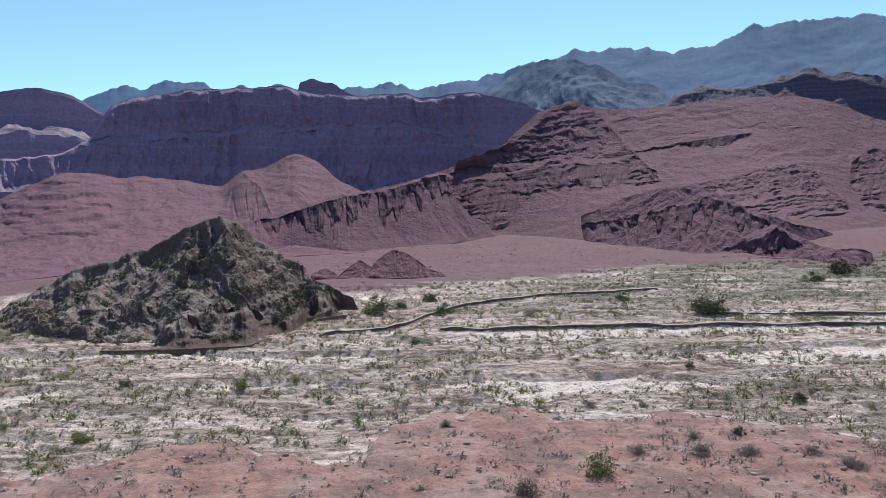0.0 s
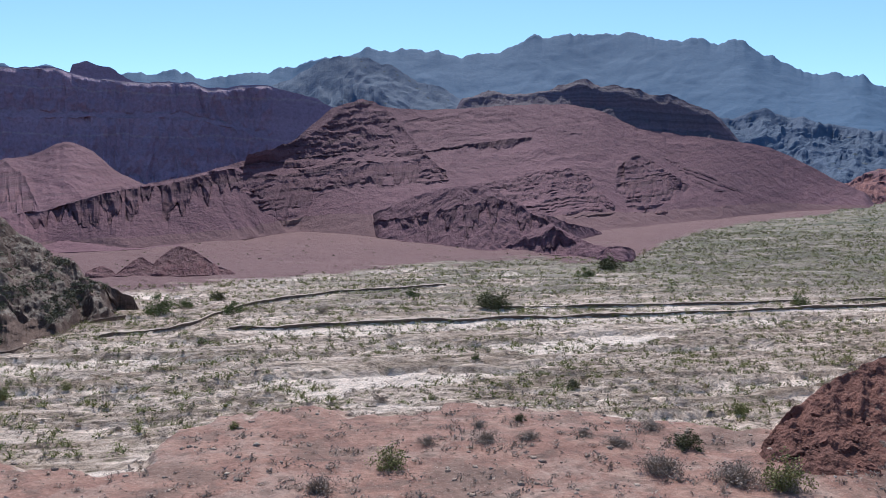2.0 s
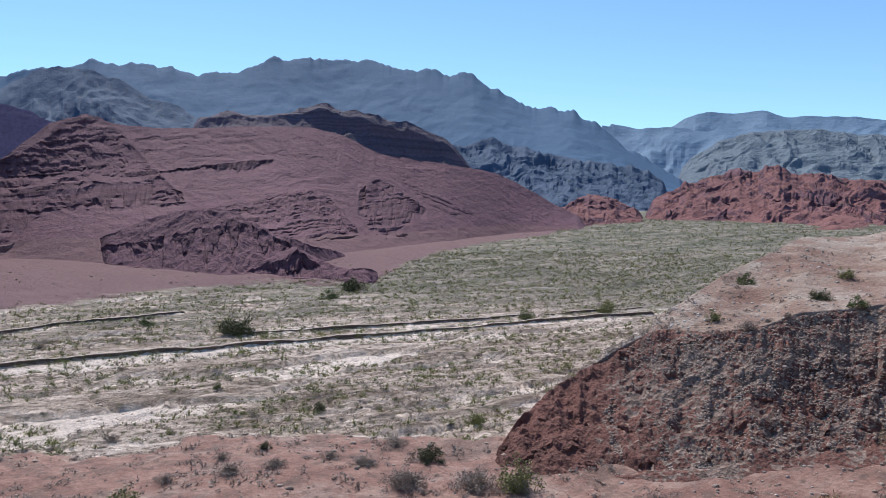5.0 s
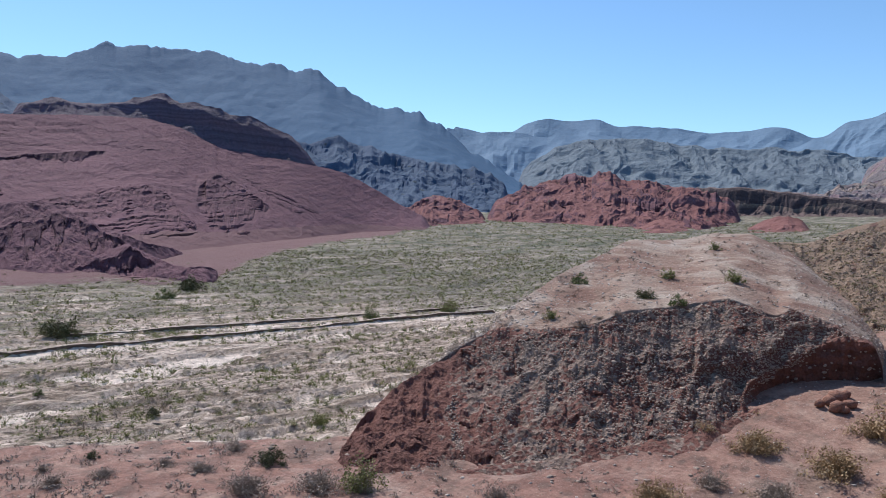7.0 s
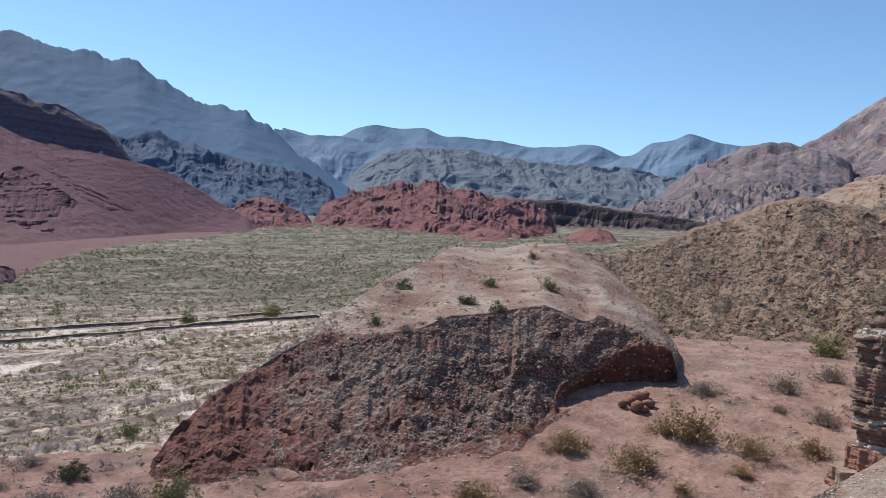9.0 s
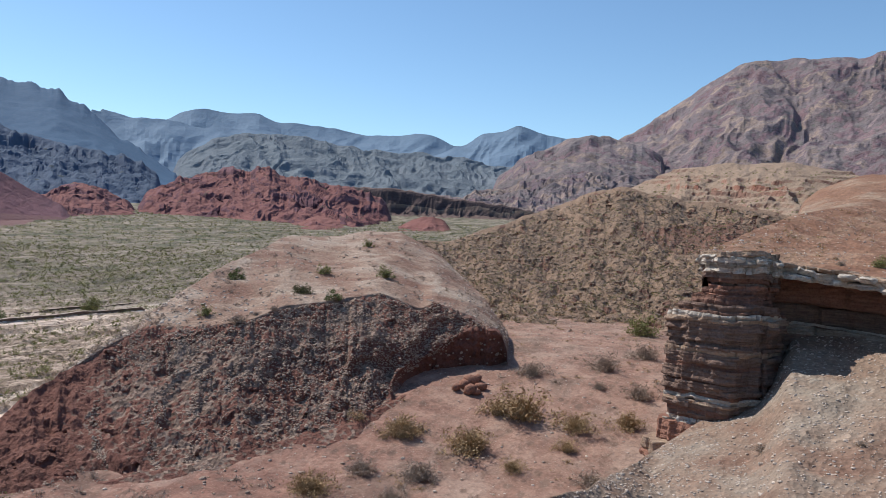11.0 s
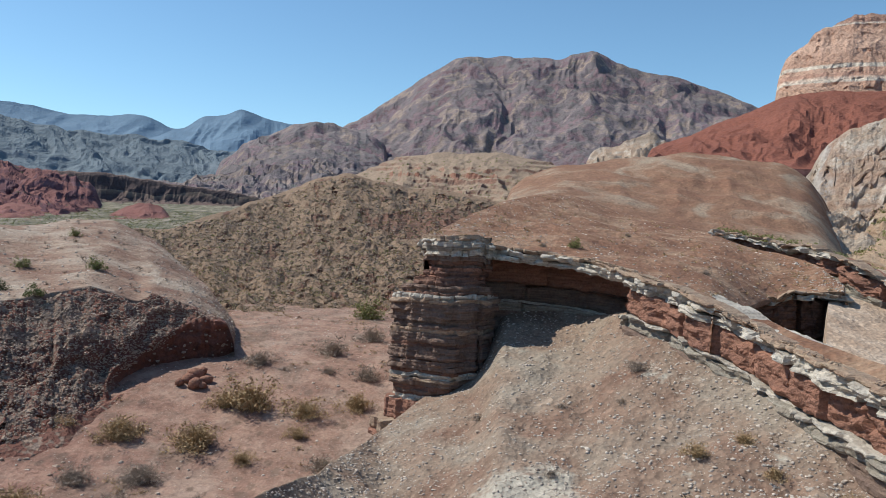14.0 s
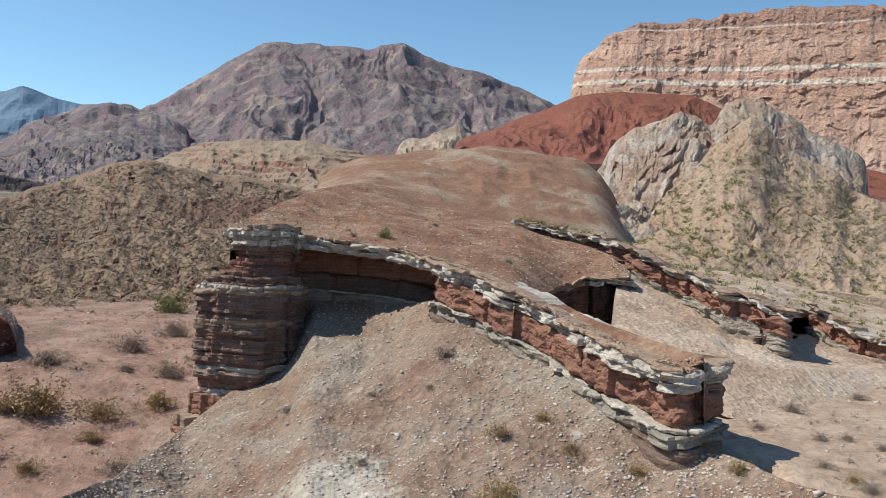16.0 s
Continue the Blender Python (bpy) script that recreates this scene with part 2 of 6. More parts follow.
LIP = [(85.2, -0.74, 46), (86.4, -0.5, 45), (87.9, -0.68, 44.5), (89.1, -0.95, 46), (91, -1.13, 47), (93.4, -1.35, 47), (96.6, -1.71, 44.5), (99, -2.34, 42), (102.6, -3.48, 39), (105.5, -4.75, 36.5), (108.7, -6.36, 34), (111.9, -7.53, 31.5), (114.6, -8.68, 29.3), (116.5, -9.1, 28), (118.3, -8.38, 28)]
DIP_BACK = [(85.2, -0.63, 47), (87.5, 0.71, 54), (90.9, 2.23, 66), (94, 2.88, 75), (96.4, 2.47, 78), (98.8, 1.57, 76), (102.5, 0.91, 72), (105, 0.29, 65.5), (106.9, -0.39, 63), (108.9, -0.75, 61), (110.8, -1.22, 59), (112.1, -1.79, 57), (112.6, -2.63, 54), (113.2, -3.0, 53.6)]
DIP_FRONT = [(85.2, -0.74, 46.5), (86.4, -0.5, 45.5), (87.9, -0.68, 45.0), (89.1, -0.95, 46.5), (91, -1.13, 47.5), (93.4, -1.35, 47.5), (96.6, -1.71, 45.0), (99, -2.34, 42.5), (102.6, -3.48, 39.5), (105.2, -4.6, 37.2), (107.0, -4.55, 43.0), (108.4, -3.85, 50.5), (110.3, -3.42, 52.5), (112.2, -3.08, 53.0), (113.2, -3.15, 53.2)]
LEDGE_TOP = [(105.0, -4.2, 40.5), (106.5, -4.7, 40.0), (108.1, -4.9, 38.5), (110.6, -6.09, 35), (112.8, -6.7, 33), (115.6, -7.46, 31), (118.3, -8.15, 29)]
BASE = [(82.7, -13.83, 41), (84.5, -12.59, 42), (86.4, -12.24, 43), (88.2, -10.55, 44.5), (90.5, -7.82, 47), (92.7, -5.81, 47.5), (96.7, -5.69, 45), (99.1, -5.21, 42.6), (102.8, -6.46, 39.6), (105.6, -7.71, 37), (108.8, -9.28, 34.4), (112, -11.17, 31.8), (114.8, -13.56, 29.5), (116.3, -14.5, 28), (118.9, -13.49, 28)]
GRAVEL_CREST = [(66.9, -20.91, 22), (71.6, -19.31, 24.5), (74.8, -18.03, 27), (78.1, -16.96, 31), (80.9, -15.2, 36), (82.7, -13.9, 41), (85.2, -12.04, 44), (87.1, -11, 45.5), (89, -9.78, 46.5), (90.1, -7.83, 47.6), (90.9, -5.86, 48.6), (92.7, -5.18, 49.6), (94.7, -5.12, 49), (96.7, -5.69, 47), (98.5, -5.32, 44.6), (99.9, -5.3, 43.3), (102.8, -6.46, 40.4), (105.6, -7.71, 37.8), (108.8, -9.28, 35.2), (112, -11.17, 32.6), (114.8, -13.56, 30.2), (116.7, -14.46, 28.6), (119.3, -14.16, 28.6), (123.9, -15.3, 26), (129.3, -16.04, 25)]
PINK_EDGE = [(-35.1, -16.46, 50.8), (-29.3, -17.16, 48.6), (-17.3, -16.91, 49.4), (-6, -17.12, 48.7), (-3.6, -15.76, 53.1), (4.5, -15.21, 55.2), (14.4, -14.53, 57.9), (14.9, -14.28, 58.9), (19.7, -14.52, 57.9), (19.9, -14.68, 57.3), (26.7, -14.73, 57), (28.7, -15.12, 55.5), (34.8, -15.7, 53.4), (40.4, -13.47, 62.6)]
CONE_HILL = [(-33.3, -6.66, 125), (-28.9, -6.26, 132), (-27, -5.4, 132), (-24.6, -4.08, 130), (-22.2, -3.44, 128), (-20.1, -2.76, 126), (-18, -1.68, 124), (-16.9, -1.01, 123), (-15, -0.81, 122), (-13.9, -1.37, 122), (-12.4, -2.57, 122), (-10.5, -4.18, 120), (-9, -5.2, 120), (-7, -6.24, 118), (-5.4, -7.06, 117)]
CONE_HILL_FOOT = [(-33.4, -8.49, 101), (-29, -8.84, 96.5), (-22.4, -9.4, 90.6), (-17.8, -9.58, 88.9), (-13.7, -9.59, 88.8), (-12.5, -9.18, 92.8), (-11, -8.86, 96.2), (-9, -7.95, 107), (-5.5, -7.54, 113)]
BANK_A = [(-0.7, -8.88, 96.0), (3.4, -8.87, 96.1), (7.9, -8.74, 97.6), (12.1, -8.59, 99.3), (17.7, -8.38, 101.8), (22.9, -8.1, 105.4), (29.6, -7.62, 112.1), (34.6, -7.21, 118.6), (39.1, -6.74, 126.9), (44.3, -6.23, 137.4), (47.6, -5.93, 144.4)]
BANK_B = [(17.7, -7.55, 113.2), (22.9, -7.38, 115.8), (28.8, -7.06, 121.1), (33.5, -6.75, 126.7), (39.1, -6.29, 136.1), (44.3, -5.83, 146.9), (47.6, -5.5, 155.8)]
BANK_C = [(-9.0, -9.13, 93.3), (-7.8, -8.85, 96.3), (-5.9, -8.8, 96.9), (-3.9, -8.71, 97.9), (-2.3, -8.37, 101.9), (-0.9, -7.7, 110.9), (0.5, -7.38, 115.8), (2.3, -7.07, 120.9), (4.5, -6.75, 126.7), (6.7, -6.49, 131.9), (10.5, -6.27, 136.5), (15.3, -5.97, 143.4)]
LEDGE_B = [(104.9, 0.6, 66), (106.9, 0.16, 64), (108.8, -0.04, 62), (110.8, -0.51, 60), (112.3, -0.76, 58), (113.9, -1.59, 56), (116.2, -2.6, 54), (118.8, -3.36, 52), (119.8, -3.67, 50), (121.6, -4.12, 49), (123.1, -4.86, 48)]
LEDGE_C = [(123.8, -4.21, 60), (125.7, -4.97, 58), (127.3, -5.54, 57), (128.8, -5.99, 56), (132.8, -6.85, 55)]
LEDGE_D = [(107.5, -4.14, 50), (108.6, -3.69, 51.5), (110.3, -3.37, 52), (112.2, -3.03, 52.5), (112.7, -3.4, 54)]
BENCH_CREST = [(111.8, -2.43, 59.5), (112.4, -2.48, 59), (114, -3.33, 57), (116.2, -4.36, 55), (118.8, -5.32, 53), (120, -6.55, 51), (121.7, -6.77, 50), (123.2, -6.82, 52), (124.1, -6.01, 60), (125.8, -6.58, 59), (127.4, -7.19, 58), (128.9, -7.65, 57), (132.9, -8.17, 56)]
BENCH_FOOT = [(112, -5.47, 46.5), (112.5, -5.74, 46), (116.4, -7.02, 44), (119.7, -8.25, 42), (123.5, -8.43, 44), (128.9, -7.99, 50), (132.9, -8.5, 50)]
BENCH_BACK = [(104.7, 0.75, 68), (106.8, 0.44, 70), (108.4, 0.14, 75), (111.9, -0.31, 85), (112.7, -1.06, 92), (118, -2.65, 92), (123.3, -3.23, 92), (128.8, -4.6, 94), (132.7, -5.35, 94)]
BENCH_LIP = [(104.7, 0.59, 67), (106.9, 0, 65), (108.8, -0.2, 63), (110.8, -0.67, 61), (112.3, -0.92, 59), (113.9, -1.74, 57), (116.2, -2.75, 55), (118.8, -3.52, 53), (119.8, -3.82, 51), (121.6, -4.26, 50), (123.1, -5, 50), (123.8, -4.39, 61), (125.7, -5.12, 59), (127.3, -5.68, 58), (128.9, -6.13, 57), (132.8, -6.98, 56)]
BUSH_RIVER = [(-4.74, -7.67, 43, 0), (-0.04, -7.87, 29, 0), (18.22, -7.59, 50, 4), (6.37, -7.88, 31, 2), (24.63, -5.41, 27, 0), (26.26, -4.71, 36, 4), (12.43, -6.8, 20, 0), (-14.16, -12.53, 27, 1), (-24.5, -15.04, 29, 1), (-0.01, -15.6, 18, 1), (13.97, -14.1, 18, 1), (-21.74, -11.72, 17, 4), (20.09, -15.28, 18, 4), (10.89, -18.54, 50, 1), (5.71, -19.97, 66, 2), (10.3, -14.02, 24, 2), (6.74, -14.34, 21, 2), (20.57, -9.69, 21, 2), (10.89, -9.67, 20, 2), (-2.08, -9.82, 14, 0), (-7.58, -15.09, 18, 2), (-10.48, -12.21, 17, 1), (17.04, -11.17, 14, 0)]
BUSH_BANK = [(31.76, -16.36, 43, 4), (29.68, -18.15, 66, 2), (34.99, -18.09, 66, 2), (27.31, -16.65, 31, 2), (37.9, -18.2, 63, 1), (29.24, -15.42, 42, 2), (20.92, -16.52, 28, 2), (17.27, -15.81, 28, 2), (13.63, -16.94, 35, 2), (35.08, -14.26, 28, 1), (44.02, -6.13, 31, 1), (18.22, -7.63, 36, 4), (38.49, -6.62, 25, 0), (10.02, -7.62, 28, 2), (6.1, -7.95, 24, 2), (-2.99, -7.29, 21, 0), (-1.02, -6.91, 24, 4)]
BUSH_WASH = [(30.23, -18.02, 66, 2), (34.89, -18.2, 73, 2), (38.07, -18.34, 56, 2), (26.83, -16.65, 42, 2), (24.63, -16.14, 31, 2), (20.76, -16.52, 35, 2), (17.75, -16.79, 49, 2), (58.3, -17.98, 59, 3), (62.16, -16.8, 54, 2), (66.41, -16.96, 66, 2), (47.74, -18.78, 66, 2), (65.11, -14.19, 66, 3), (69.86, -15.11, 84, 3), (71.84, -12.45, 59, 3), (35.02, -14.09, 35, 1), (23.88, -12.97, 24, 4)]
BUSH_GULLY = [(58.96, -18.07, 68, 3), (62.18, -16.85, 50, 2), (66.33, -17.09, 54, 2), (64.48, -18.6, 57, 2), (70.27, -18.69, 38, 2), (73.62, -12.64, 105, 3), (65.1, -14.27, 73, 3), (69.93, -14.63, 66, 3), (72.95, -16.2, 45, 3), (76.7, -14.64, 45, 3), (77.25, -13.21, 66, 3), (80.65, -12.71, 63, 3), (79.1, -8.99, 64, 2), (81.87, -8.02, 59, 2), (81.57, -10.7, 59, 2), (78.59, -16.77, 59, 2), (73.92, -9.69, 59, 2), (81.41, -6.45, 46, 1), (78.75, -10.26, 31, 2), (61.72, -13.44, 42, 3)]
BUSH_GRAVEL = [(104.49, -14.43, 48, 3), (104.87, -18.58, 80, 3), (100.25, -9.05, 45, 2), (120.74, -15.26, 43, 3), (109.48, -15.15, 38, 3), (107.42, -13.22, 38, 3), (89.47, -13.21, 31, 2), (109.47, -5.93, 21, 1), (95.35, -12.01, 21, 2), (99.34, -11.51, 21, 2), (114.17, -16.19, 42, 3), (94.72, -16.57, 28, 2)]
BUSH_FLAT = [(125.39, -12.5, 29, 2), (127.01, -12.33, 27, 2), (125.81, -14.31, 31, 2), (123.65, -11.04, 38, 2), (121.53, -9.73, 39, 1), (128.6, -15.52, 38, 2), (119.45, -10.68, 31, 2), (128.56, -7.87, 45, 2), (121.83, -12.48, 31, 2), (127.59, -9.83, 33, 2), (126.51, -8.56, 33, 2), (124.59, -9.57, 24, 2), (122.59, -10.16, 24, 3), (127.45, -14.72, 28, 3), (128.93, -12.79, 28, 2)]
BUSH_TOP = [(53.12, -3.88, 25, 0), (62.07, -1.28, 17, 1), (59.81, -5.17, 26, 0), (53.39, -6.89, 33, 2), (57.56, -4.7, 28, 4), (63.38, -3.38, 28, 1), (51.22, -6.38, 23, 1), (54.54, -6.26, 17, 2), (59.02, -3.33, 23, 1), (56.09, -6.58, 21, 2)]
BUSH_DIP = [(93.56, -0.95, 17, 2), (95.74, -0.95, 24, 1), (104.58, -2.4, 21, 2), (99.3, -0.01, 14, 2)]
CAP_FOOT = [(14.7, 6.09, 400), (16.3, 6.3, 401), (20.3, 6.55, 421), (23.4, 6.54, 431), (25.8, 5.95, 431), (28.1, 4.77, 431), (30.4, 4.48, 441), (33.4, 4.02, 451), (35.8, 3.01, 472)]
CUT_CREST = [(-23.5, -9.18, 91), (-20.3, -8.86, 91), (-17.4, -8.81, 91), (-15.2, -8.55, 92), (-13.7, -7.82, 94), (-12.4, -7.33, 95), (-11.7, -7.98, 95), (-10.9, -8.94, 96)]
CUT_FOOT = [(-23.5, -9.47, 90), (-17.8, -9.77, 87.1), (-14.1, -9.68, 87.9), (-12.6, -9.41, 90.5), (-10.9, -9.13, 93.3)]
PALEROCK_FOOT = [(95.6, 4.21, 300), (99.5, 4.57, 300), (103.5, 4.72, 300)]
HUMP_FOOT = [(74.3, 0.5, 195), (81.2, 1.38, 195), (88.6, 1.54, 195), (96.4, 2.66, 195)]
REDE_FOOT = [(25.9, -1.95, 297), (29.6, -1.52, 326), (31.5, -1.22, 350), (36.2, -0.67, 405), (40.9, -0.22, 464)]
CROP_SCRUB = [(81, 0.23, 130), (82.3, 1, 130), (83.7, 1.37, 130), (86.7, 1.55, 130), (89, 0.37, 130)]
CROP_SCRUB_FOOT = [(81, 0.07, 130), (82.4, -0.39, 130), (83.8, -0.86, 130), (86.8, -1.3, 130), (89.1, -0.14, 130)]
REDE_CREST = [(25.9, -1.72, 313), (27, -1.25, 321), (28.1, -0.85, 330), (29.6, -0.44, 342), (30.6, -0.65, 354), (31.5, -0.09, 366), (33.1, -0.37, 383), (34.6, -0.03, 401), (35.8, -0.24, 416), (37, 0.34, 430), (38.1, 0.76, 444), (39.7, 0.95, 464), (40.9, 0.34, 480)]
# rock bands on the slopes: bearing and elevation angle of their upper and lower edges
WALL_TOP = [(-13.2, -0.99), (-11.3, -0.68), (-9.4, -0.07), (-7.2, 0.52), (-4.8, 0.81), (-3.1, 1.31), (-1.3, 1.87), (0.3, 2.12)]
WALL_LOW = [(-13.2, -2.13), (-11.4, -1.98), (-9.5, -2.0), (-7.2, -1.84), (-4.8, -1.67), (-3.8, -1.49), (-2.4, -1.11), (-1.0, -0.47), (0.3, 0.6)]
NOTCH_TOP = [(-0.0, 2.04), (2.0, 1.69), (3.5, 1.64), (5.0, 2.01), (6.9, 2.62), (8.8, 2.33)]
NOTCH_LOW = [(-0.0, 1.17), (1.2, 0.04), (2.3, -0.92), (3.8, -2.08), (4.6, -1.5), (5.4, -0.13), (6.5, 0.58), (8.8, 0.88)]
PEAK_TOP = [(0.5, 2.88), (2.4, 3.38), (4.2, 4.04), (5.8, 4.92), (7.3, 6.3), (8.5, 6.9), (9.6, 6.86), (11.0, 5.99), (12.4, 4.26), (14.0, 2.7), (15.0, 1.52)]
PEAK_LOW = [(0.5, 2.13), (2.4, 2.08), (4.2, 2.19), (6.1, 0.85), (8.4, 0.87), (10.4, 0.89), (12.4, 1.18), (14.0, 1.12), (15.0, 1.32)]
PEAK_BAND_TOP = [(5.4, 4.06), (7.3, 4.26), (9.2, 4.49), (11.0, 4.63), (12.0, 4.18)]
PEAK_BAND_LOW = [(5.4, 3.68), (7.3, 3.6), (9.2, 3.43), (11.0, 3.65), (12.0, 3.78)]
PEAK_FOOT_TOP = [(5.8, 2.13), (7.7, 1.92), (9.2, 2.45), (11.6, 2.68), (13.6, 2.5), (14.8, 2.12)]
PEAK_FOOT_LOW = [(5.7, 1.43), (7.7, 0.87), (10.0, 0.85), (12.0, 1.18), (14.8, 1.28)]
SEAM_TOP = [(10.8, 3.06), (14.0, 3.61), (16.3, 3.99), (18.7, 4.28), (20.8, 4.48)]
SEAM_LOW = [(10.8, 2.94), (14.0, 3.41), (16.3, 3.75), (17.9, 3.4), (19.5, 3.53), (20.8, 4.24)]
LINES_TOP = [(11.2, 6.19), (13.9, 6.43), (17.1, 6.54), (19.9, 6.08), (21.9, 4.91), (24.3, 4.71)]
LINES_LOW = [(11.2, 5.03), (14.0, 3.89), (17.1, 4.23), (20.7, 4.64), (24.3, 4.48)]
MIDBAND_TOP = [(16.0, 0.93), (17.9, 1.34), (19.9, 1.75), (21.9, 2.2), (23.5, 2.36), (24.7, 1.89), (25.3, 0.98), (26.3, 0.0), (27.0, -0.7)]
MIDBAND_LOW = [(16.0, 0.73), (17.6, -0.25), (19.2, -1.04), (21.2, -1.3), (24.3, -1.12), (25.9, -0.98), (27.0, -0.78)]
SHADE_TOP = [(18.6, 0.95), (19.9, 1.47), (21.9, 1.88), (23.9, 2.04), (24.9, 1.38), (26.5, -0.39)]
SHADE_LOW = [(18.6, 0.75), (19.9, 0.68), (21.9, 0.97), (23.9, 0.78), (25.3, -0.32), (26.5, -0.86)]
CRAG_TOP = [(26.6, 2.17), (27.2, 2.75), (28.0, 3.33), (28.9, 2.82), (30.1, 2.05), (31.4, 1.12)]
CRAG_LOW = [(26.6, 0.99), (27.4, -0.3), (28.6, -0.68), (30.1, 0.03), (31.4, 0.89)]
RIGHTLINES_TOP = [(29.7, 3.13), (31.6, 2.54), (33.1, 1.58), (34.9, 0.82)]
RIGHTLINES_LOW = [(29.7, 2.9), (31.6, 1.39), (33.1, 0.74), (34.9, 0.59)]
BANK_FOOT = [(8.3, -1.85), (10.0, -2.72), (12.0, -2.95), (14.0, -3.11), (16.4, -3.46), (18.0, -3.57), (22.0, -3.29), (25.9, -2.29)]
BANK_SEAM_TOP = [(8.6, -1.73), (11.6, -1.24), (14.8, -0.63), (18.2, 0.31), (19.2, -0.12), (22.0, -1.38)]
BANK_SEAM_LOW = [(8.6, -1.92), (10.8, -2.0), (13.2, -2.23), (15.6, -2.54), (18.0, -2.69), (20.0, -2.23), (22.0, -1.81)]
SPLIT_CREST = [(18.6, -3.16), (19.8, -2.59), (21.2, -2.02), (22.2, -1.65), (23.6, -2.32), (24.9, -2.86), (25.9, -3.16), (27.1, -3.14), (27.6, -3.09), (28.2, -3.59)]
SPLIT_FOOT = [(18.6, -3.44), (20.4, -3.62), (22.0, -3.77), (24.4, -3.89), (25.9, -4.11), (27.3, -4.24), (28.2, -3.91)]
SPLIT_TOP = [(19.0, -3.24), (20.4, -2.67), (21.6, -2.34), (22.4, -1.93), (24.0, -2.79)]
SPLIT_LOW = [(19.0, -3.44), (20.4, -3.47), (21.6, -3.49), (22.8, -3.4), (24.0, -3.03)]
MOUNDC_CREST = [(-9.5, -5.14), (-8.9, -4.66), (-8.3, -4.42), (-7.8, -4.62), (-7.3, -5.22)]
STEPS_TOP = [(-28.6, 0.67), (-26.7, 1.54), (-25.4, 1.65), (-23.8, 1.55), (-22.5, 0.81), (-21.8, -1.04)]
STEPS_LOW = [(-28.7, -1.08), (-26.8, -1.84), (-25.2, -2.24), (-23.6, -2.11), (-21.8, -1.23)]
TALUS_LINE = [(-37.1, -0.9), (-26.7, 1.5), (-14.8, 1.2), (-10.2, 3.6), (-7.3, 1.6), (-3.3, 0)]
STEPS_FLOOR = [(-37.1, -2.5), (-26.7, -2.2), (-14.8, -1.5), (-3.3, -1.5)]
RIB_TOP = [(-14.8, 0.76), (-13.8, 2.3), (-12.7, 1.33), (-12.0, -0.43)]
RIB_LOW = [(-14.8, -0.58), (-13.9, -0.98), (-12.7, -1.08), (-12.0, -0.82)]
CRAGS_TOP = [(112.9, 3.23), (113.9, 5.94), (115.0, 7.65), (115.9, 8.1), (116.8, 7.66), (117.6, 7.1), (118.2, 8.21), (119.0, 6.73), (119.7, 7.28)]
CRAGS_LOW = [(113.0, 0.71), (114.2, 0.94), (115.2, 3.28), (116.1, 3.69), (117.0, 4.46), (117.7, 4.85), (118.3, 5.61), (119.0, 5.91), (119.7, 6.91)]
CAVE_TOP = [(64.2, -10.26), (65.1, -9.22), (66.6, -8.53), (68.5, -7.31), (70.4, -6.51), (71.9, -6.58), (72.5, -8.05)]
CAVE_FLOOR = [(64.2, -10.6), (66.5, -10.6), (69.4, -10.2), (72.5, -9.6)]
REDOUT_TOP = [(61.0, -8.92), (61.9, -7.69), (63.1, -7.69), (64.7, -8.29), (66.6, -6.6), (68.4, -5.88), (70.0, -5.97)]
REDOUT_LOW = [(61.0, -9.89), (62.4, -10.38), (64.0, -10.27), (65.1, -9.34), (66.7, -8.61), (68.5, -7.42), (70.0, -6.66)]

# ---- noise and small arithmetic ----
_perm = np.random.RandomState(7).permutation(512)
_grad = np.random.RandomState(8).normal(size=(512, 3))
_grad /= np.linalg.norm(_grad, axis=1)[:, None]


def perlin(x, y, z=0.0):
    x, y, z = np.broadcast_arrays(np.asarray(x, float), y, z)
    xi, yi, zi = np.floor(x).astype(int), np.floor(y).astype(int), np.floor(z).astype(int)
    xf, yf, zf = x - xi, y - yi, z - zi
    u, v, w = [f * f * f * (f * (f * 6 - 15) + 10) for f in (xf, yf, zf)]
    total = np.zeros(x.shape)
    for dx in (0, 1):
        for dy in (0, 1):
            for dz in (0, 1):
                k = _perm[(_perm[(_perm[(xi + dx) & 511] + yi + dy) & 511] + zi + dz) & 511]
                g = _grad[k]
                d = g[..., 0] * (xf - dx) + g[..., 1] * (yf - dy) + g[..., 2] * (zf - dz)
                total += d * (u if dx else 1 - u) * (v if dy else 1 - v) * (w if dz else 1 - w)
    return total * 1.5


def fbm(x, y, z=0.0, octaves=4):
    return sum(perlin(x * 2 ** k, y * 2 ** k, z * 2 ** k + 9.1 * k) * 0.5 ** k for k in range(octaves))


def ridged(x, y, z=0.0, octaves=3):
    return sum((1 - np.abs(perlin(x * 2 ** k, y * 2 ** k, z + 5.3 * k)) * 2) * 0.5 ** k for k in range(octaves)) / 1.75


def smooth(v, a, b):
    t = np.clip((v - a) / (b - a), 0, 1)
    return t * t * (3 - 2 * t)


def floor_z(r):
    return 0.05 * np.maximum(0, r - 200)


def near_z(deg, r):
    """Wash, sandy flat and terraces near the lookout."""
    wash = np.interp(r, [40, 47, 64, 75, 95, 140, 210], [0, 0.4, 3.9, 4.9, 5.2, 6, 0])
    flat = np.interp(r, [15, 21, 28, 100, 160, 230], [2.5, 4.6, 7.5, 7.6, 8, 0])
    start = 106 + 11 * (1 - smooth(r, 28.5, 31.5))
    wash = wash + (flat - wash) * smooth(deg - start, 0, 7)
    return wash * smooth(deg, 40, 50) * (1 - smooth(r, 58, 70) * (1 - smooth(deg, 52, 64))) * smooth(-deg, -175, -160)


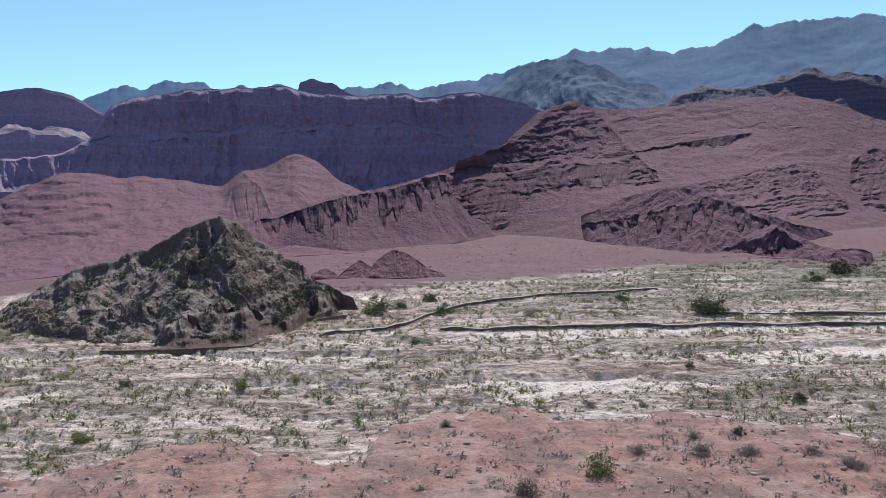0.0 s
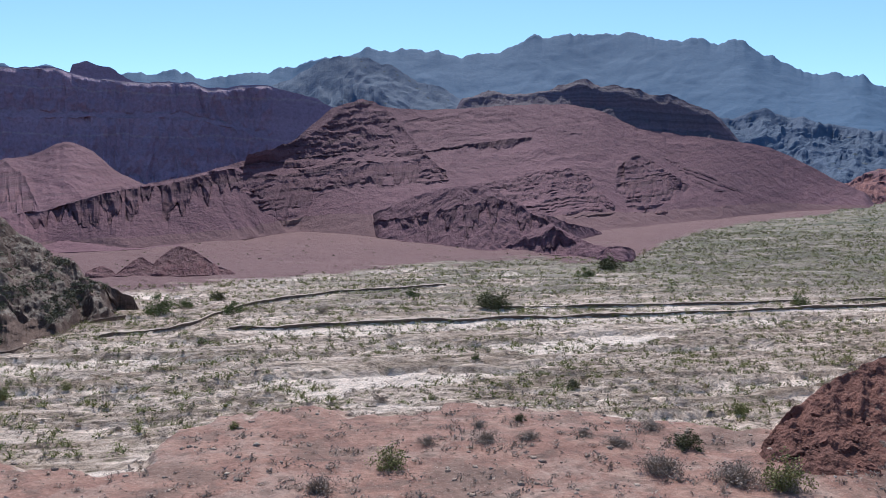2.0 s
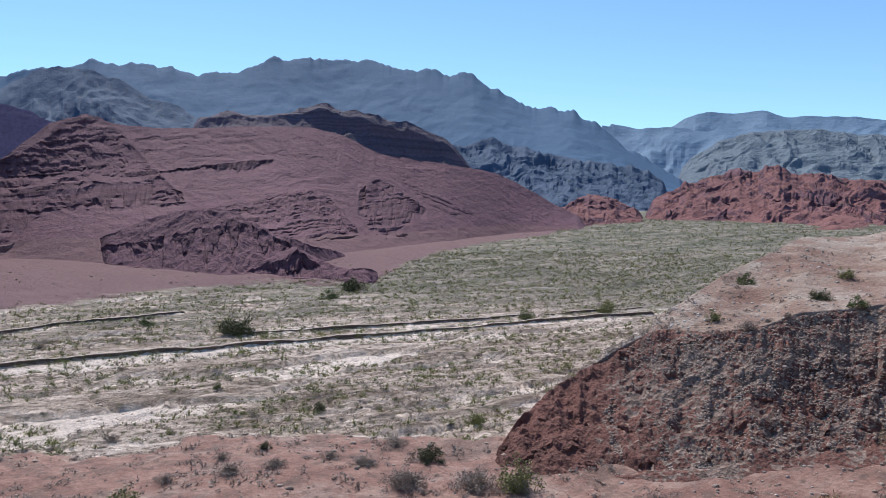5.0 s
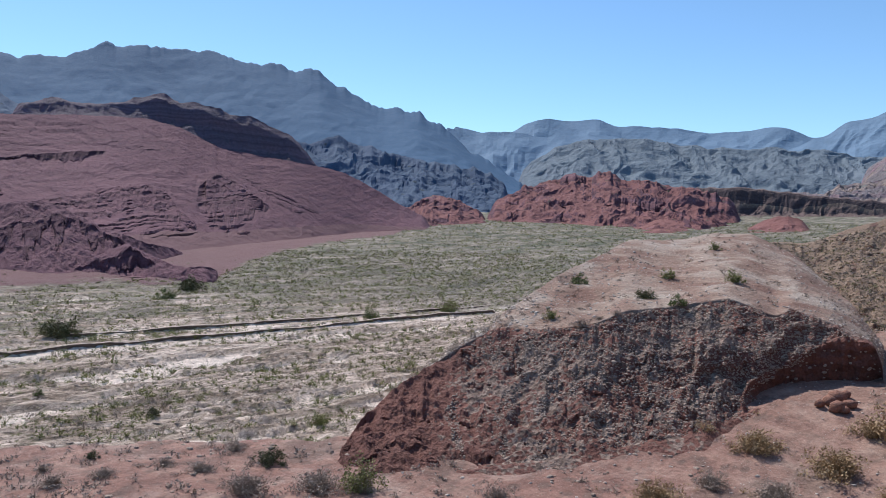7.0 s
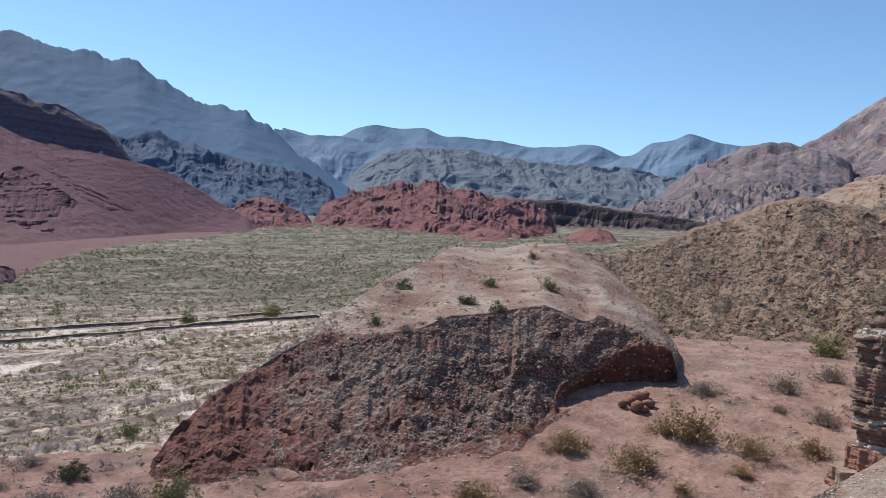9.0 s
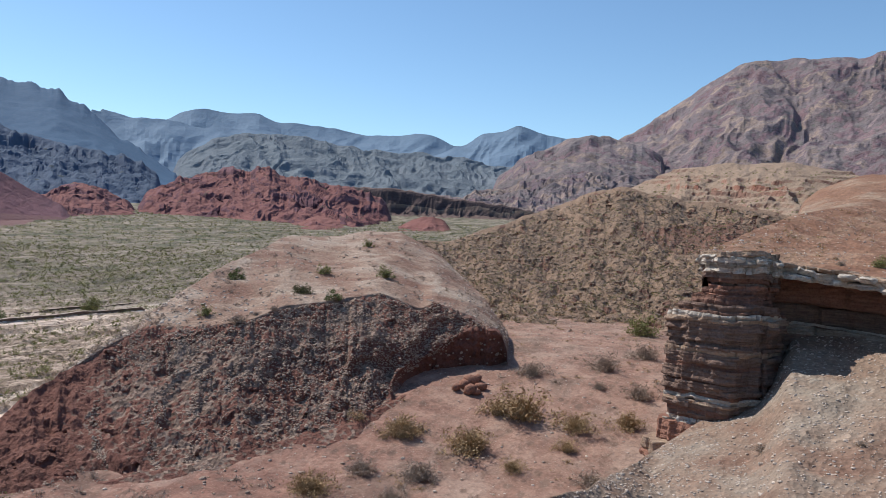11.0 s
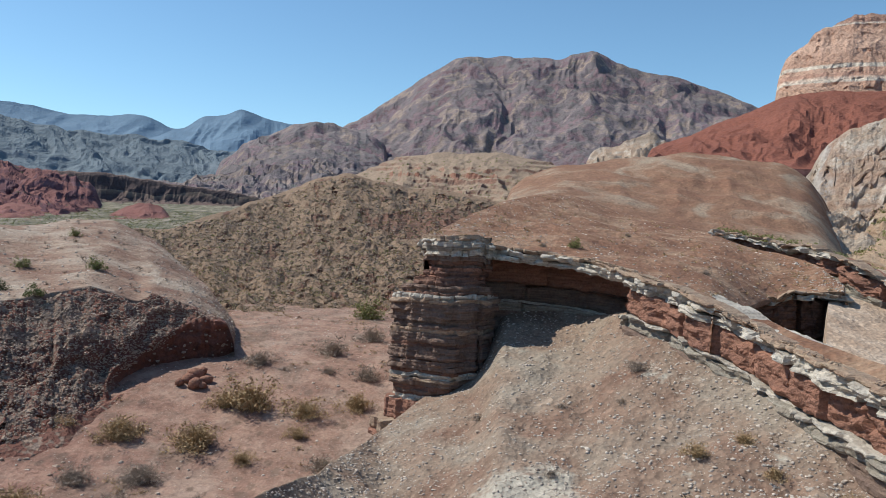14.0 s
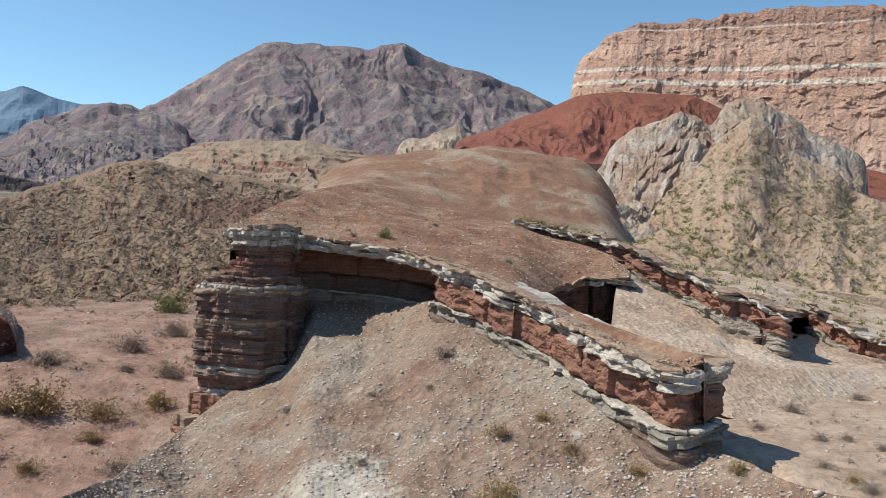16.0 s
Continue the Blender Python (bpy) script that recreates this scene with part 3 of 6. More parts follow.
def pink_edge(deg):
    """How far out the pink gravel reaches."""
    a = [p[0] for p in PINK_EDGE if p[0] < 44] + [46, 52, 58, 64]
    r = [p[2] for p in PINK_EDGE if p[0] < 44] + [52, 58, 100, 140]
    return np.interp(deg, a, r)


def control(line, az, blur=0.25):
    """Distance and height of a control line at the bearings az."""
    a, e, r = np.array(line, float).T
    fine = np.arange(az[0] - 2, az[-1] + 2, 0.05)
    rr, ee = np.interp(fine, a, r), np.interp(fine, a, e)
    k = np.exp(-0.5 * (np.arange(-20, 21) * 0.05 / blur) ** 2)
    k /= k.sum()
    rr, ee = [np.convolve(np.pad(v, 20, "edge"), k, "valid") for v in (rr, ee)]
    rr, ee = np.interp(az, fine, rr), np.interp(az, fine, ee)
    return rr, EYE + rr * np.tan(np.radians(ee))


def sheet(name, grid, mat, shade=False, extra=None):
    """A mesh from a grid of points [rows, columns, 3]."""
    n, m = grid.shape[:2]
    me = bpy.data.meshes.new(name)
    i = np.arange(n * m).reshape(n, m)
    quads = np.stack([i[:-1, :-1], i[:-1, 1:], i[1:, 1:], i[1:, :-1]], -1).reshape(-1, 4)
    me.vertices.add(n * m)
    me.vertices.foreach_set("co", grid.astype(np.float32).ravel())
    me.loops.add(quads.size)
    me.loops.foreach_set("vertex_index", quads.astype(np.int32).ravel())
    me.polygons.add(len(quads))
    me.polygons.foreach_set("loop_start", np.arange(0, quads.size, 4, dtype=np.int32))
    me.polygons.foreach_set("use_smooth", np.full(len(quads), shade))
    for key, values in (extra or {}).items():
        me.attributes.new(key, "FLOAT", "POINT").data.foreach_set("value", values.astype(np.float32).ravel())
    me.update(calc_edges=True)
    me.validate()
    me.materials.append(mat)
    return new(name, me)


def face(az, along, rf, zf, rc, zc, rows, bands, layers, crags, gully, rough, fluting, seed, reach):
    """The front of a landform: an even slope from foot to crest on which rock bands stand steep and the ground between them lies back.
    bands: top line, low line (bearing, elevation), strength, depth and width of the flutes that fray the low edge; layers: top, low, strength, thickness in metres, dip."""
    ef, ec = [np.degrees(np.arctan2(v - EYE, d)) for v, d in ((zf, rf), (zc, rc))]
    s = np.linspace(0, 1, rows)[:, None]
    el = ef + (ec - ef) * s
    metre = np.radians(rc.mean())
    u, v = along[None], el * metre
    cliff = np.zeros_like(el)

    def within(top, low, blur, fray=0.0, width=1.0):
        up, down = [np.interp(az, [p[0] for p in ln], [p[1] for p in ln])[None] for ln in (top, low)]
        up = up + 0.35 * fbm(u / 5, seed + 1.1, 0, 4) / metre * blur
        down = down + fray * (up - down) * np.clip(0.5 + 1.3 * fbm(u / width, v / (width * 6), seed + 2.2, 3), 0, 1.2)
        lo, hi = max(top[0][0], low[0][0]), min(top[-1][0], low[-1][0])
        inside = smooth(az, lo - 0.1, lo + 0.15) * smooth(-az, -hi - 0.1, -hi + 0.15)
        return smooth(el, down - 0.35 / metre, down + 0.35 / metre) * smooth(up - el, -0.15 / metre, 0.3 / metre) * inside[None]

    for top, low, strong, fray, width in bands:
        cliff = np.maximum(cliff, strong * within(top, low, 1.0, fray, width))
    for k, (top, low, strong, thick, dip) in enumerate(layers):
        q = (v - dip * u + 0.5 * thick * fbm(u / (9 * thick), v / (4 * thick), seed + k, 3)) / thick
        q = q + 0.9 * perlin(q * 0.45, seed + 3.7 * k)
        f = q - np.floor(q)
        broken = smooth(fbm(u / (7 * thick), np.floor(q) * 3.7, seed + 4.4, 3), -0.35, 0.05)
        cliff = np.maximum(cliff, strong * smooth(f, 0.0, 0.14) * (1 - smooth(f, 0.5, 0.66)) * broken * within(top, low, 2.0))
    crag = np.zeros_like(el)
    for strong, wide, tall, level in crags:
        q = fbm(u / wide, v / tall, seed + 6.6, 4)
        crag = np.maximum(crag, strong * smooth(q, level, level + 0.12) * (1 - np.clip(cliff, 0, 1)))
    gain = (rc - rf) / (ec - ef + 1e-6)
    d = (ec - ef) / (rows - 1)
    dev = np.zeros_like(el)
    for steps, far in ((cliff, reach), (crag, min(reach, 0.35 * (crags[0][1] if crags else 1)))):
        fade = np.exp(-d / (far / metre))
        below, above = np.zeros(len(az)), np.zeros(len(az))
        for k in range(rows):
            dev[k] -= 0.5 * below
            below = below * fade + steps[k] * gain * d
        for k in range(rows - 1, -1, -1):
            dev[k] += 0.5 * above
            above = above * fade + steps[k] * gain * d
    cliff = np.maximum(cliff, crag)
    env = smooth(s, 0.0, 0.06) * smooth(1 - s, 0.0, 0.05)
    r = rf + (rc - rf) * s + dev * env
    wob = fbm(u / (gully[1] * 2.5), r / (gully[1] * 2.5), seed, 3)
    rib = ridged(u / gully[1] + 1.1 * wob, r / gully[1] / 2.5, seed + 0.5)
    steep = np.clip(cliff, 0, 1)
    r = r + env * steep * (fluting[0] * (0.5 - ridged(u / fluting[1] + 0.5 * wob, v / fluting[1] / 3 + 0.6 * wob, seed + 8.1)) + rough[0] * fbm(u / rough[1], v / rough[1] * 1.4, seed + 1.3, 4))
    sx, sy = np.sin(np.radians(az))[None] * r / rough[1], np.cos(np.radians(az))[None] * r / rough[1]
    z = EYE + r * np.tan(np.radians(el)) + env * (1 - 0.7 * steep) * (gully[0] * (rib - 0.55) + rough[0] * fbm(sx, sy, seed + 1.3, 5))
    return r, z, steep


def hill_mesh(name, mat, rad, r, z, rf, zf, height, bare, rows, back, rough, apron, parts, shade, seed, label, category, kind, exposed):
    """Front, back and skirt of a landform as one sheet, or as its parts."""
    x, y = np.sin(rad)[None] * r, np.cos(rad)[None] * r
    length = back if back else np.maximum(height * 1.3, 4)
    q = np.linspace(0, 1, 14)[1:, None]
    rb = r[-1] + length * q
    zb = z[-1] + (np.minimum(floor_z(rb), zf) - 3 - z[-1]) * q ** 1.2
    zb = zb + rough[0] * 0.7 * fbm(np.sin(rad)[None] * rb / rough[1], np.cos(rad)[None] * rb / rough[1], seed + 1.3, 3) * (1 - q)
    skirt = np.stack([np.sin(rad) * (rf - apron[0]), np.cos(rad) * (rf - apron[0]), zf - apron[1]], -1)[None]
    grid = np.concatenate([skirt, np.stack([x, y, z], -1), np.stack([np.sin(rad)[None] * rb, np.cos(rad)[None] * rb, zb], -1)])
    bare = np.pad(bare, ((1, 13), (0, 0)))
    if parts:
        ob = new(name)
        last = 0
        for upto, piece, *own in parts:
            end = len(grid) - 1 if upto >= 1 else 1 + int(upto * rows)
            sheet(piece, grid[last:end + 1], own[0] if own else mat, shade, {"bare": bare[last:end + 1]} if exposed else None).parent = ob
            last = end
    else:
        ob = sheet(name, grid, mat, shade, {"bare": bare} if exposed else None)
    tagged(ob, label, category, kind=kind)
    return ob, grid[1:rows + 1]


def hill(name, mat, crest, foot=None, fwd=100, step=0.12, rows=70, prof=((0, 0), (1, 1)), back=None, jag=(0, 1), rough=(0, 1),
         gully=(0, 1), strata=(0, 1), dip=0.0, keep=(-0.35, 0.25), taper=1.2, blur=0.25, seed=0, shade=False, label="", category="hill", kind="", span=None, under=2.0, apron=(1, 4), stretch=3.0, parts=(), bands=None, layers=(), crags=(), fluting=(0, 1), reach=4.0):
    """One landform: a crest line, a foot line before it, a profile between them, gullies, rock steps and roughness."""
    lo, hi = span or (crest[0][0], crest[-1][0])
    az = np.arange(lo, hi + step / 2, step)
    rad = np.radians(az)
    rc, zc = control(crest, az, blur)
    tooth = jag[0] * fbm(rad * rc.mean() / jag[1], seed * 3.7, 0, 4) * smooth(az, lo, lo + taper) * smooth(-az, -hi, -hi + taper)
    if foot:
        rf, zf = control(foot, az, blur)
    else:
        rf = rc - fwd
        zf = floor_z(rf) - under
    s = np.linspace(0, 1, rows)[:, None]
    p = np.array(prof)
    h = np.interp(s, p[:, 0], p[:, 1])
    along = rad * rc.mean()
    r = rf + (rc - rf) * s
    if bands is not None:
        r, z, bare = face(az, along, rf, zf, rc, zc + tooth, rows, bands, layers, crags, gully, rough, fluting, seed, reach)
        ends = smooth(az, lo, lo + taper) * smooth(-az, -hi, -hi + taper)
        z = (zf - under) + (z - zf + under) * ends[None]
        return hill_mesh(name, mat, rad, r, z, rf, zf, zc - zf, bare, rows, back, rough, apron, parts, shade, seed, label, category, kind, True)
    wob = fbm(along[None] / (gully[1] * 2.5), r / (gully[1] * 2.5), seed, 3)
    env = np.clip(4 * h * (1 - h), 0, 1) ** 0.9
    height = zc - zf
    g = ridged(along[None] / gully[1] + wob * 0.6, r / gully[1] / stretch, seed + 0.5)
    z = np.maximum(zf + height * h - gully[0] * height * env * (1 - g), zf + 0.4 * height * h) + tooth[None] * h ** 14
    if strata[0]:
        q = (z + dip * along[None] + 0.15 * strata[1] * wob) / strata[1]
        q = q + 0.9 * perlin(q * 0.5, seed * 1.7)
        f = q - np.floor(q)
        z2 = z + (smooth(f, 0.35, 0.6) - f) * strata[1]
        mix = strata[0] * smooth(fbm(along[None] / 50, z / 25, seed + 3, 2), keep[0], keep[1]) * smooth(h, 0.03, 0.15)
        z = z + (z2 - z) * mix
    x, y = np.sin(rad)[None] * r, np.cos(rad)[None] * r
    z = z + rough[0] * fbm(x / rough[1], y / rough[1], seed + 1.3, 4) * (0.25 + 0.75 * env)
    ends = smooth(az, lo, lo + taper) * smooth(-az, -hi, -hi + taper)
    z = (zf - under) + (z - zf + under) * ends[None]
    return hill_mesh(name, mat, rad, r, z, rf, zf, height, np.zeros_like(z), rows, back, rough, apron, parts, shade, seed, label, category, kind, False)


def on_floor(line):
    """A foot line laid on the valley floor."""
    return [(a, e, 25 / (math.tan(math.radians(-e)) + 0.05)) for a, e in line]


def behind(crest, foot, per_degree):
    """A crest line set back behind its foot by so many metres for each degree that it rises."""
    fa, fe, fr = np.array(foot, float).T
    return [(a, e, float(np.interp(a, fa, fr) + 1 + per_degree * max(0, e - np.interp(a, fa, fe)))) for a, e in crest]


# ---- materials ----
class Nodes:
    """A small writer of node materials."""

    def __init__(self, name, rough=0.9):
        self.mat = bpy.data.materials.new(name)
        self.mat.use_nodes = True
        self.t = self.mat.node_tree
        self.bsdf = self.t.nodes["Principled BSDF"]
        self.bsdf.inputs["Roughness"].default_value = rough
        self.bsdf.inputs["Specular IOR Level"].default_value = 0.25
        self.geo = self.t.nodes.new("ShaderNodeNewGeometry")
        self.pos = self.geo.outputs["Position"]

    def put(self, socket, value):
        if isinstance(value, bpy.types.NodeSocket):
            self.t.links.new(value, socket)
        elif isinstance(value, tuple) and len(value) == 3 and socket.type == "RGBA":
            socket.default_value = (*value, 1)
        else:
            socket.default_value = value

    def math(self, op, a, b=0.0, c=0.0):
        n = self.t.nodes.new("ShaderNodeMath")
        n.operation = op
        for s, v in zip(n.inputs, (a, b, c)):
            self.put(s, v)
        return n.outputs[0]

    def noise(self, scale, detail=5, rough=0.6, stretch=(1, 1, 1), distort=0.0):
        m = self.t.nodes.new("ShaderNodeVectorMath")
        m.operation = "MULTIPLY"
        self.put(m.inputs[0], self.pos)
        m.inputs[1].default_value = tuple(scale * k for k in stretch)
        n = self.t.nodes.new("ShaderNodeTexNoise")
        n.inputs["Scale"].default_value = 1.0
        n.inputs["Detail"].default_value, n.inputs["Roughness"].default_value, n.inputs["Distortion"].default_value = detail, rough, distort
        self.put(n.inputs["Vector"], m.outputs[0])
        return n.outputs[0]

    def cells(self, scale, feature="F1", out="Distance", stretch=(1, 1, 1), random=1.0):
        m = self.t.nodes.new("ShaderNodeVectorMath")
        m.operation = "MULTIPLY"
        self.put(m.inputs[0], self.pos)
        m.inputs[1].default_value = tuple(scale * k for k in stretch)
        n = self.t.nodes.new("ShaderNodeTexVoronoi")
        n.feature = feature
        n.inputs["Scale"].default_value, n.inputs["Randomness"].default_value = 1.0, random
        self.put(n.inputs["Vector"], m.outputs[0])
        return n.outputs[out]

    def ramp(self, value, stops, mode="LINEAR"):
        n = self.t.nodes.new("ShaderNodeValToRGB")
        n.color_ramp.interpolation = mode
        e = n.color_ramp.elements
        while len(e) < len(stops):
            e.new(0.5)
        for k, (p, c) in enumerate(stops):
            e[k].position = p
            e[k].color = (*c, 1) if isinstance(c, tuple) else (c, c, c, 1)
        self.put(n.inputs[0], value)
        return n.outputs[0]

    def mix(self, f, a, b, mode="MIX"):
        n = self.t.nodes.new("ShaderNodeMix")
        n.data_type, n.blend_type = "RGBA", mode
        self.put(n.inputs["Factor"], f)
        self.put(n.inputs["A"], a)
        self.put(n.inputs["B"], b)
        return n.outputs["Result"]

    def xyz(self, v):
        n = self.t.nodes.new("ShaderNodeSeparateXYZ")
        self.put(n.inputs[0], v)
        return n.outputs

    def attr(self, name):
        n = self.t.nodes.new("ShaderNodeAttribute")
        n.attribute_name = name
        return n.outputs["Fac"]

    def bump(self, height, strength, distance):
        n = self.t.nodes.new("ShaderNodeBump")
        n.inputs["Strength"].default_value, n.inputs["Distance"].default_value = strength, distance
        self.put(n.inputs["Height"], height)
        last = self.bsdf.inputs["Normal"]
        if last.links:
            self.put(n.inputs["Normal"], last.links[0].from_socket)
        self.put(last, n.outputs[0])

    def done(self, colour):
        self.put(self.bsdf.inputs["Base Color"], colour)
        return self.mat


def rock(name, bands, period, talus, grain=1.0, steep=(0.62, 0.82), tilt=(0, 0), warp=0.25, scrub=None, scrub_scale=0.4, scrub_level=0.62, vary=0.35, bump=0.6, talus_mix=1.0, lines=0.55, exposed=True, seams=0.0, litter=None):
    """Layered rock on steep faces, loose slope on flatter ones; grain is the size of the detail in metres."""
    n = Nodes(name)
    x, y, z = n.xyz(n.pos)
    w = n.noise(0.12 / grain, 4)
    zz = n.math("ADD", n.math("ADD", z, n.math("MULTIPLY", x, tilt[0])), n.math("MULTIPLY", y, tilt[1]))
    q = n.math("ADD", n.math("DIVIDE", zz, period), n.math("MULTIPLY", n.math("SUBTRACT", w, 0.5), warp * 2))
    layer = n.noise(1.0, 3, 0.6)
    comb = n.t.nodes.new("ShaderNodeCombineXYZ")
    n.put(comb.inputs[2], n.math("MULTIPLY", q, 6.0))
    thin = n.t.nodes.new("ShaderNodeTexNoise")
    thin.inputs["Detail"].default_value, thin.inputs["Scale"].default_value = 3, 1.0
    n.put(thin.inputs["Vector"], comb.outputs[0])
    colour = n.ramp(n.math("FRACT", q), bands)
    colour = n.mix(lines, colour, n.ramp(thin.outputs[0], [(0.32, 0.35), (0.5, 0.85), (0.68, 1.2)]), "MULTIPLY")
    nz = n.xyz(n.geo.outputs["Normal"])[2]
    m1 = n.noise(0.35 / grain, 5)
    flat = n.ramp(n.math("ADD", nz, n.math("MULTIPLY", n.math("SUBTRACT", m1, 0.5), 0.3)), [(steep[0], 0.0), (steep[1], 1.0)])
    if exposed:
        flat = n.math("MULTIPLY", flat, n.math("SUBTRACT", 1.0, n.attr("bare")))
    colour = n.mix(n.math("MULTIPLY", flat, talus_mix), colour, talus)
    if seams:
        colour = n.mix(seams, colour, n.ramp(thin.outputs[0], [(0.36, 0.55), (0.5, 1.0), (0.64, 1.2)]), "MULTIPLY")
    big, small = n.noise(0.03 / grain, 4), n.noise(2.2 / grain, 4, 0.7)
    colour = n.mix(vary, colour, n.ramp(big, [(0.3, (0.62, 0.6, 0.6)), (0.7, (1.25, 1.22, 1.2))]), "MULTIPLY")
    colour = n.mix(vary * 1.3, colour, n.ramp(small, [(0.3, 0.45), (0.52, 1.0), (0.72, 1.35)]), "MULTIPLY")
    if scrub:
        dots = n.math("ADD", n.cells(scrub_scale), n.math("MULTIPLY", n.noise(scrub_scale * 0.3, 3), 0.7))
        spot = n.ramp(dots, [(scrub_level - 0.12, 1.0), (scrub_level, 0.0)])
        colour = n.mix(n.math("MULTIPLY", spot, 0.85), colour, scrub)
    if litter:
        # loose grey stones over the bank, thinning out towards its bare nose
        side = n.math("MULTIPLY", n.math("SUBTRACT", x, y), 0.05)
        cover = n.math("ADD", n.math("ADD", n.noise(0.28, 5, 0.65, (1, 1, 0.45)), n.math("MINIMUM", n.math("MAXIMUM", side, -0.3), 0.08)), n.math("MULTIPLY", n.math("SUBTRACT", n.cells(2.6), 0.45), 0.35))
        grey = n.mix(n.xyz(n.cells(3.2, "F1", "Color"))[0], tuple(0.45 * k for k in litter), tuple(1.5 * k for k in litter))
        colour = n.mix(n.math("MULTIPLY", n.ramp(cover, [(0.57, 0.0), (0.65, 0.85)]), n.math("SUBTRACT", 1.0, n.attr("bare"))), colour, grey)
        n.bump(n.cells(3.2), 0.8, 0.14)
    n.bump(n.math("ADD", small, n.math("MULTIPLY", m1, 1.5)), bump, grain * 0.5)
    n.bump(thin.outputs[0], bump * 0.6, grain * 0.4)
    return n.done(colour)


# Red layers that lean blue: distance haze is put into the colour
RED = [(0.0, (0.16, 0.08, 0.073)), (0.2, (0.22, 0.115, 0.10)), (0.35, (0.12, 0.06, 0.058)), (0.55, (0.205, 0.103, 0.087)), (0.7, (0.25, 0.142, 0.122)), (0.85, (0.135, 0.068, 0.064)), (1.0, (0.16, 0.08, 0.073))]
# hillside, apron and sandstone get still more blue, standing in for haze
m_hillside = rock("hazy_red_hillside", [(p, (c[0] * 0.72, c[1] * 0.66, c[2] * 0.92)) for p, c in RED], 11.0, (0.162, 0.080, 0.096), grain=2.5, tilt=(-0.17, 0.0), steep=(0.45, 0.62), vary=0.34, bump=0.55, seams=0.3)
m_fan = rock("red_sand_apron", RED, 11.0, (0.168, 0.09, 0.092), grain=2.0, steep=(0.3, 0.5), vary=0.3, bump=0.4)
m_red = rock("red_sandstone", [(p, (c[0] * 1.1, c[1] * 1.0, c[2] * 1.15)) for p, c in RED], 14.0, (0.172, 0.09, 0.092), grain=2.5, tilt=(-0.17, 0.0), steep=(0.74, 0.9), vary=0.5, bump=0.9)
m_redfar = rock("red_sandstone_far", [(p, (c[0] * 0.85, c[1] * 0.8, c[2] * 1.1)) for p, c in RED], 22.0, (0.25, 0.112, 0.10), grain=4.0, scrub=(0.10, 0.09, 0.06), scrub_scale=0.12, scrub_level=0.5)
# red mesa rock lightened and turned violet to imitate haze on its shaded cliff
m_mesa = rock("hazy_mesa_sandstone", [(0.0, (0.28, 0.20, 0.275)), (0.4, (0.30, 0.215, 0.285)), (0.6, (0.26, 0.185, 0.255)), (0.92, (0.28, 0.20, 0.275)), (0.96, (0.32, 0.25, 0.29)), (1.0, (0.27, 0.19, 0.27))], 26.0, (0.25, 0.20, 0.23), grain=4.0, lines=0.18, bump=0.35)
# blue lean of the caprock carries the look of shade and haze
m_cap = rock("dark_caprock", [(0.0, (0.12, 0.10, 0.14)), (0.5, (0.16, 0.115, 0.15)), (1.0, (0.12, 0.10, 0.14))], 12.0, (0.11, 0.09, 0.11), grain=3.0)
m_black = rock("dark_shale", [(0.0, (0.075, 0.058, 0.064)), (0.5, (0.11, 0.08, 0.08)), (0.85, (0.085, 0.066, 0.07)), (1.0, (0.24, 0.18, 0.14))], 40.0, (0.17, 0.12, 0.105), grain=5.0)
# tall mountain: its blue is air haze put into the base colour
m_blue = rock("blue_haze_rock", [(0.0, (0.043, 0.105, 0.19)), (0.5, (0.048, 0.11, 0.195)), (1.0, (0.043, 0.105, 0.19))], 90.0, (0.045, 0.107, 0.19), grain=14.0, vary=0.13, bump=0.25, lines=0.12)
# shoulder and foothills: darker blue-violet that stands in for haze
m_shoulder = rock("violet_haze_rock", [(0.0, (0.064, 0.10, 0.165)), (0.5, (0.074, 0.108, 0.17)), (1.0, (0.064, 0.10, 0.165))], 60.0, (0.07, 0.108, 0.165), grain=8.0, vary=0.2, bump=0.4, lines=0.15, scrub=(0.055, 0.075, 0.085), scrub_scale=0.06, scrub_level=0.5)
# far ranges and mid ridge: haze of the distance painted as pale blue rock
m_far = rock("pale_haze_rock", [(0.0, (0.135, 0.215, 0.31)), (0.5, (0.15, 0.23, 0.325)), (1.0, (0.135, 0.215, 0.31))], 200.0, (0.145, 0.225, 0.315), grain=50.0, vary=0.15, bump=0.2)
m_mid = rock("grey_haze_rock", [(0.0, (0.14, 0.185, 0.225)), (0.5, (0.17, 0.205, 0.24)), (1.0, (0.14, 0.185, 0.225))], 120.0, (0.155, 0.195, 0.225), grain=25.0, vary=0.3, bump=0.5, lines=0.2)
m_mtn = rock("violet_brown_rock", [(0.0, (0.20, 0.165, 0.18)), (0.25, (0.36, 0.285, 0.235)), (0.4, (0.17, 0.14, 0.16)), (0.6, (0.25, 0.165, 0.18)), (0.8, (0.19, 0.17, 0.17)), (1.0, (0.20, 0.165, 0.18))], 300.0, (0.205, 0.185, 0.185), grain=9.0, tilt=(0.9, 0.5), scrub=(0.15, 0.155, 0.14), scrub_scale=0.05, scrub_level=0.58, vary=0.6, warp=1.4, steep=(0.78, 1.0))
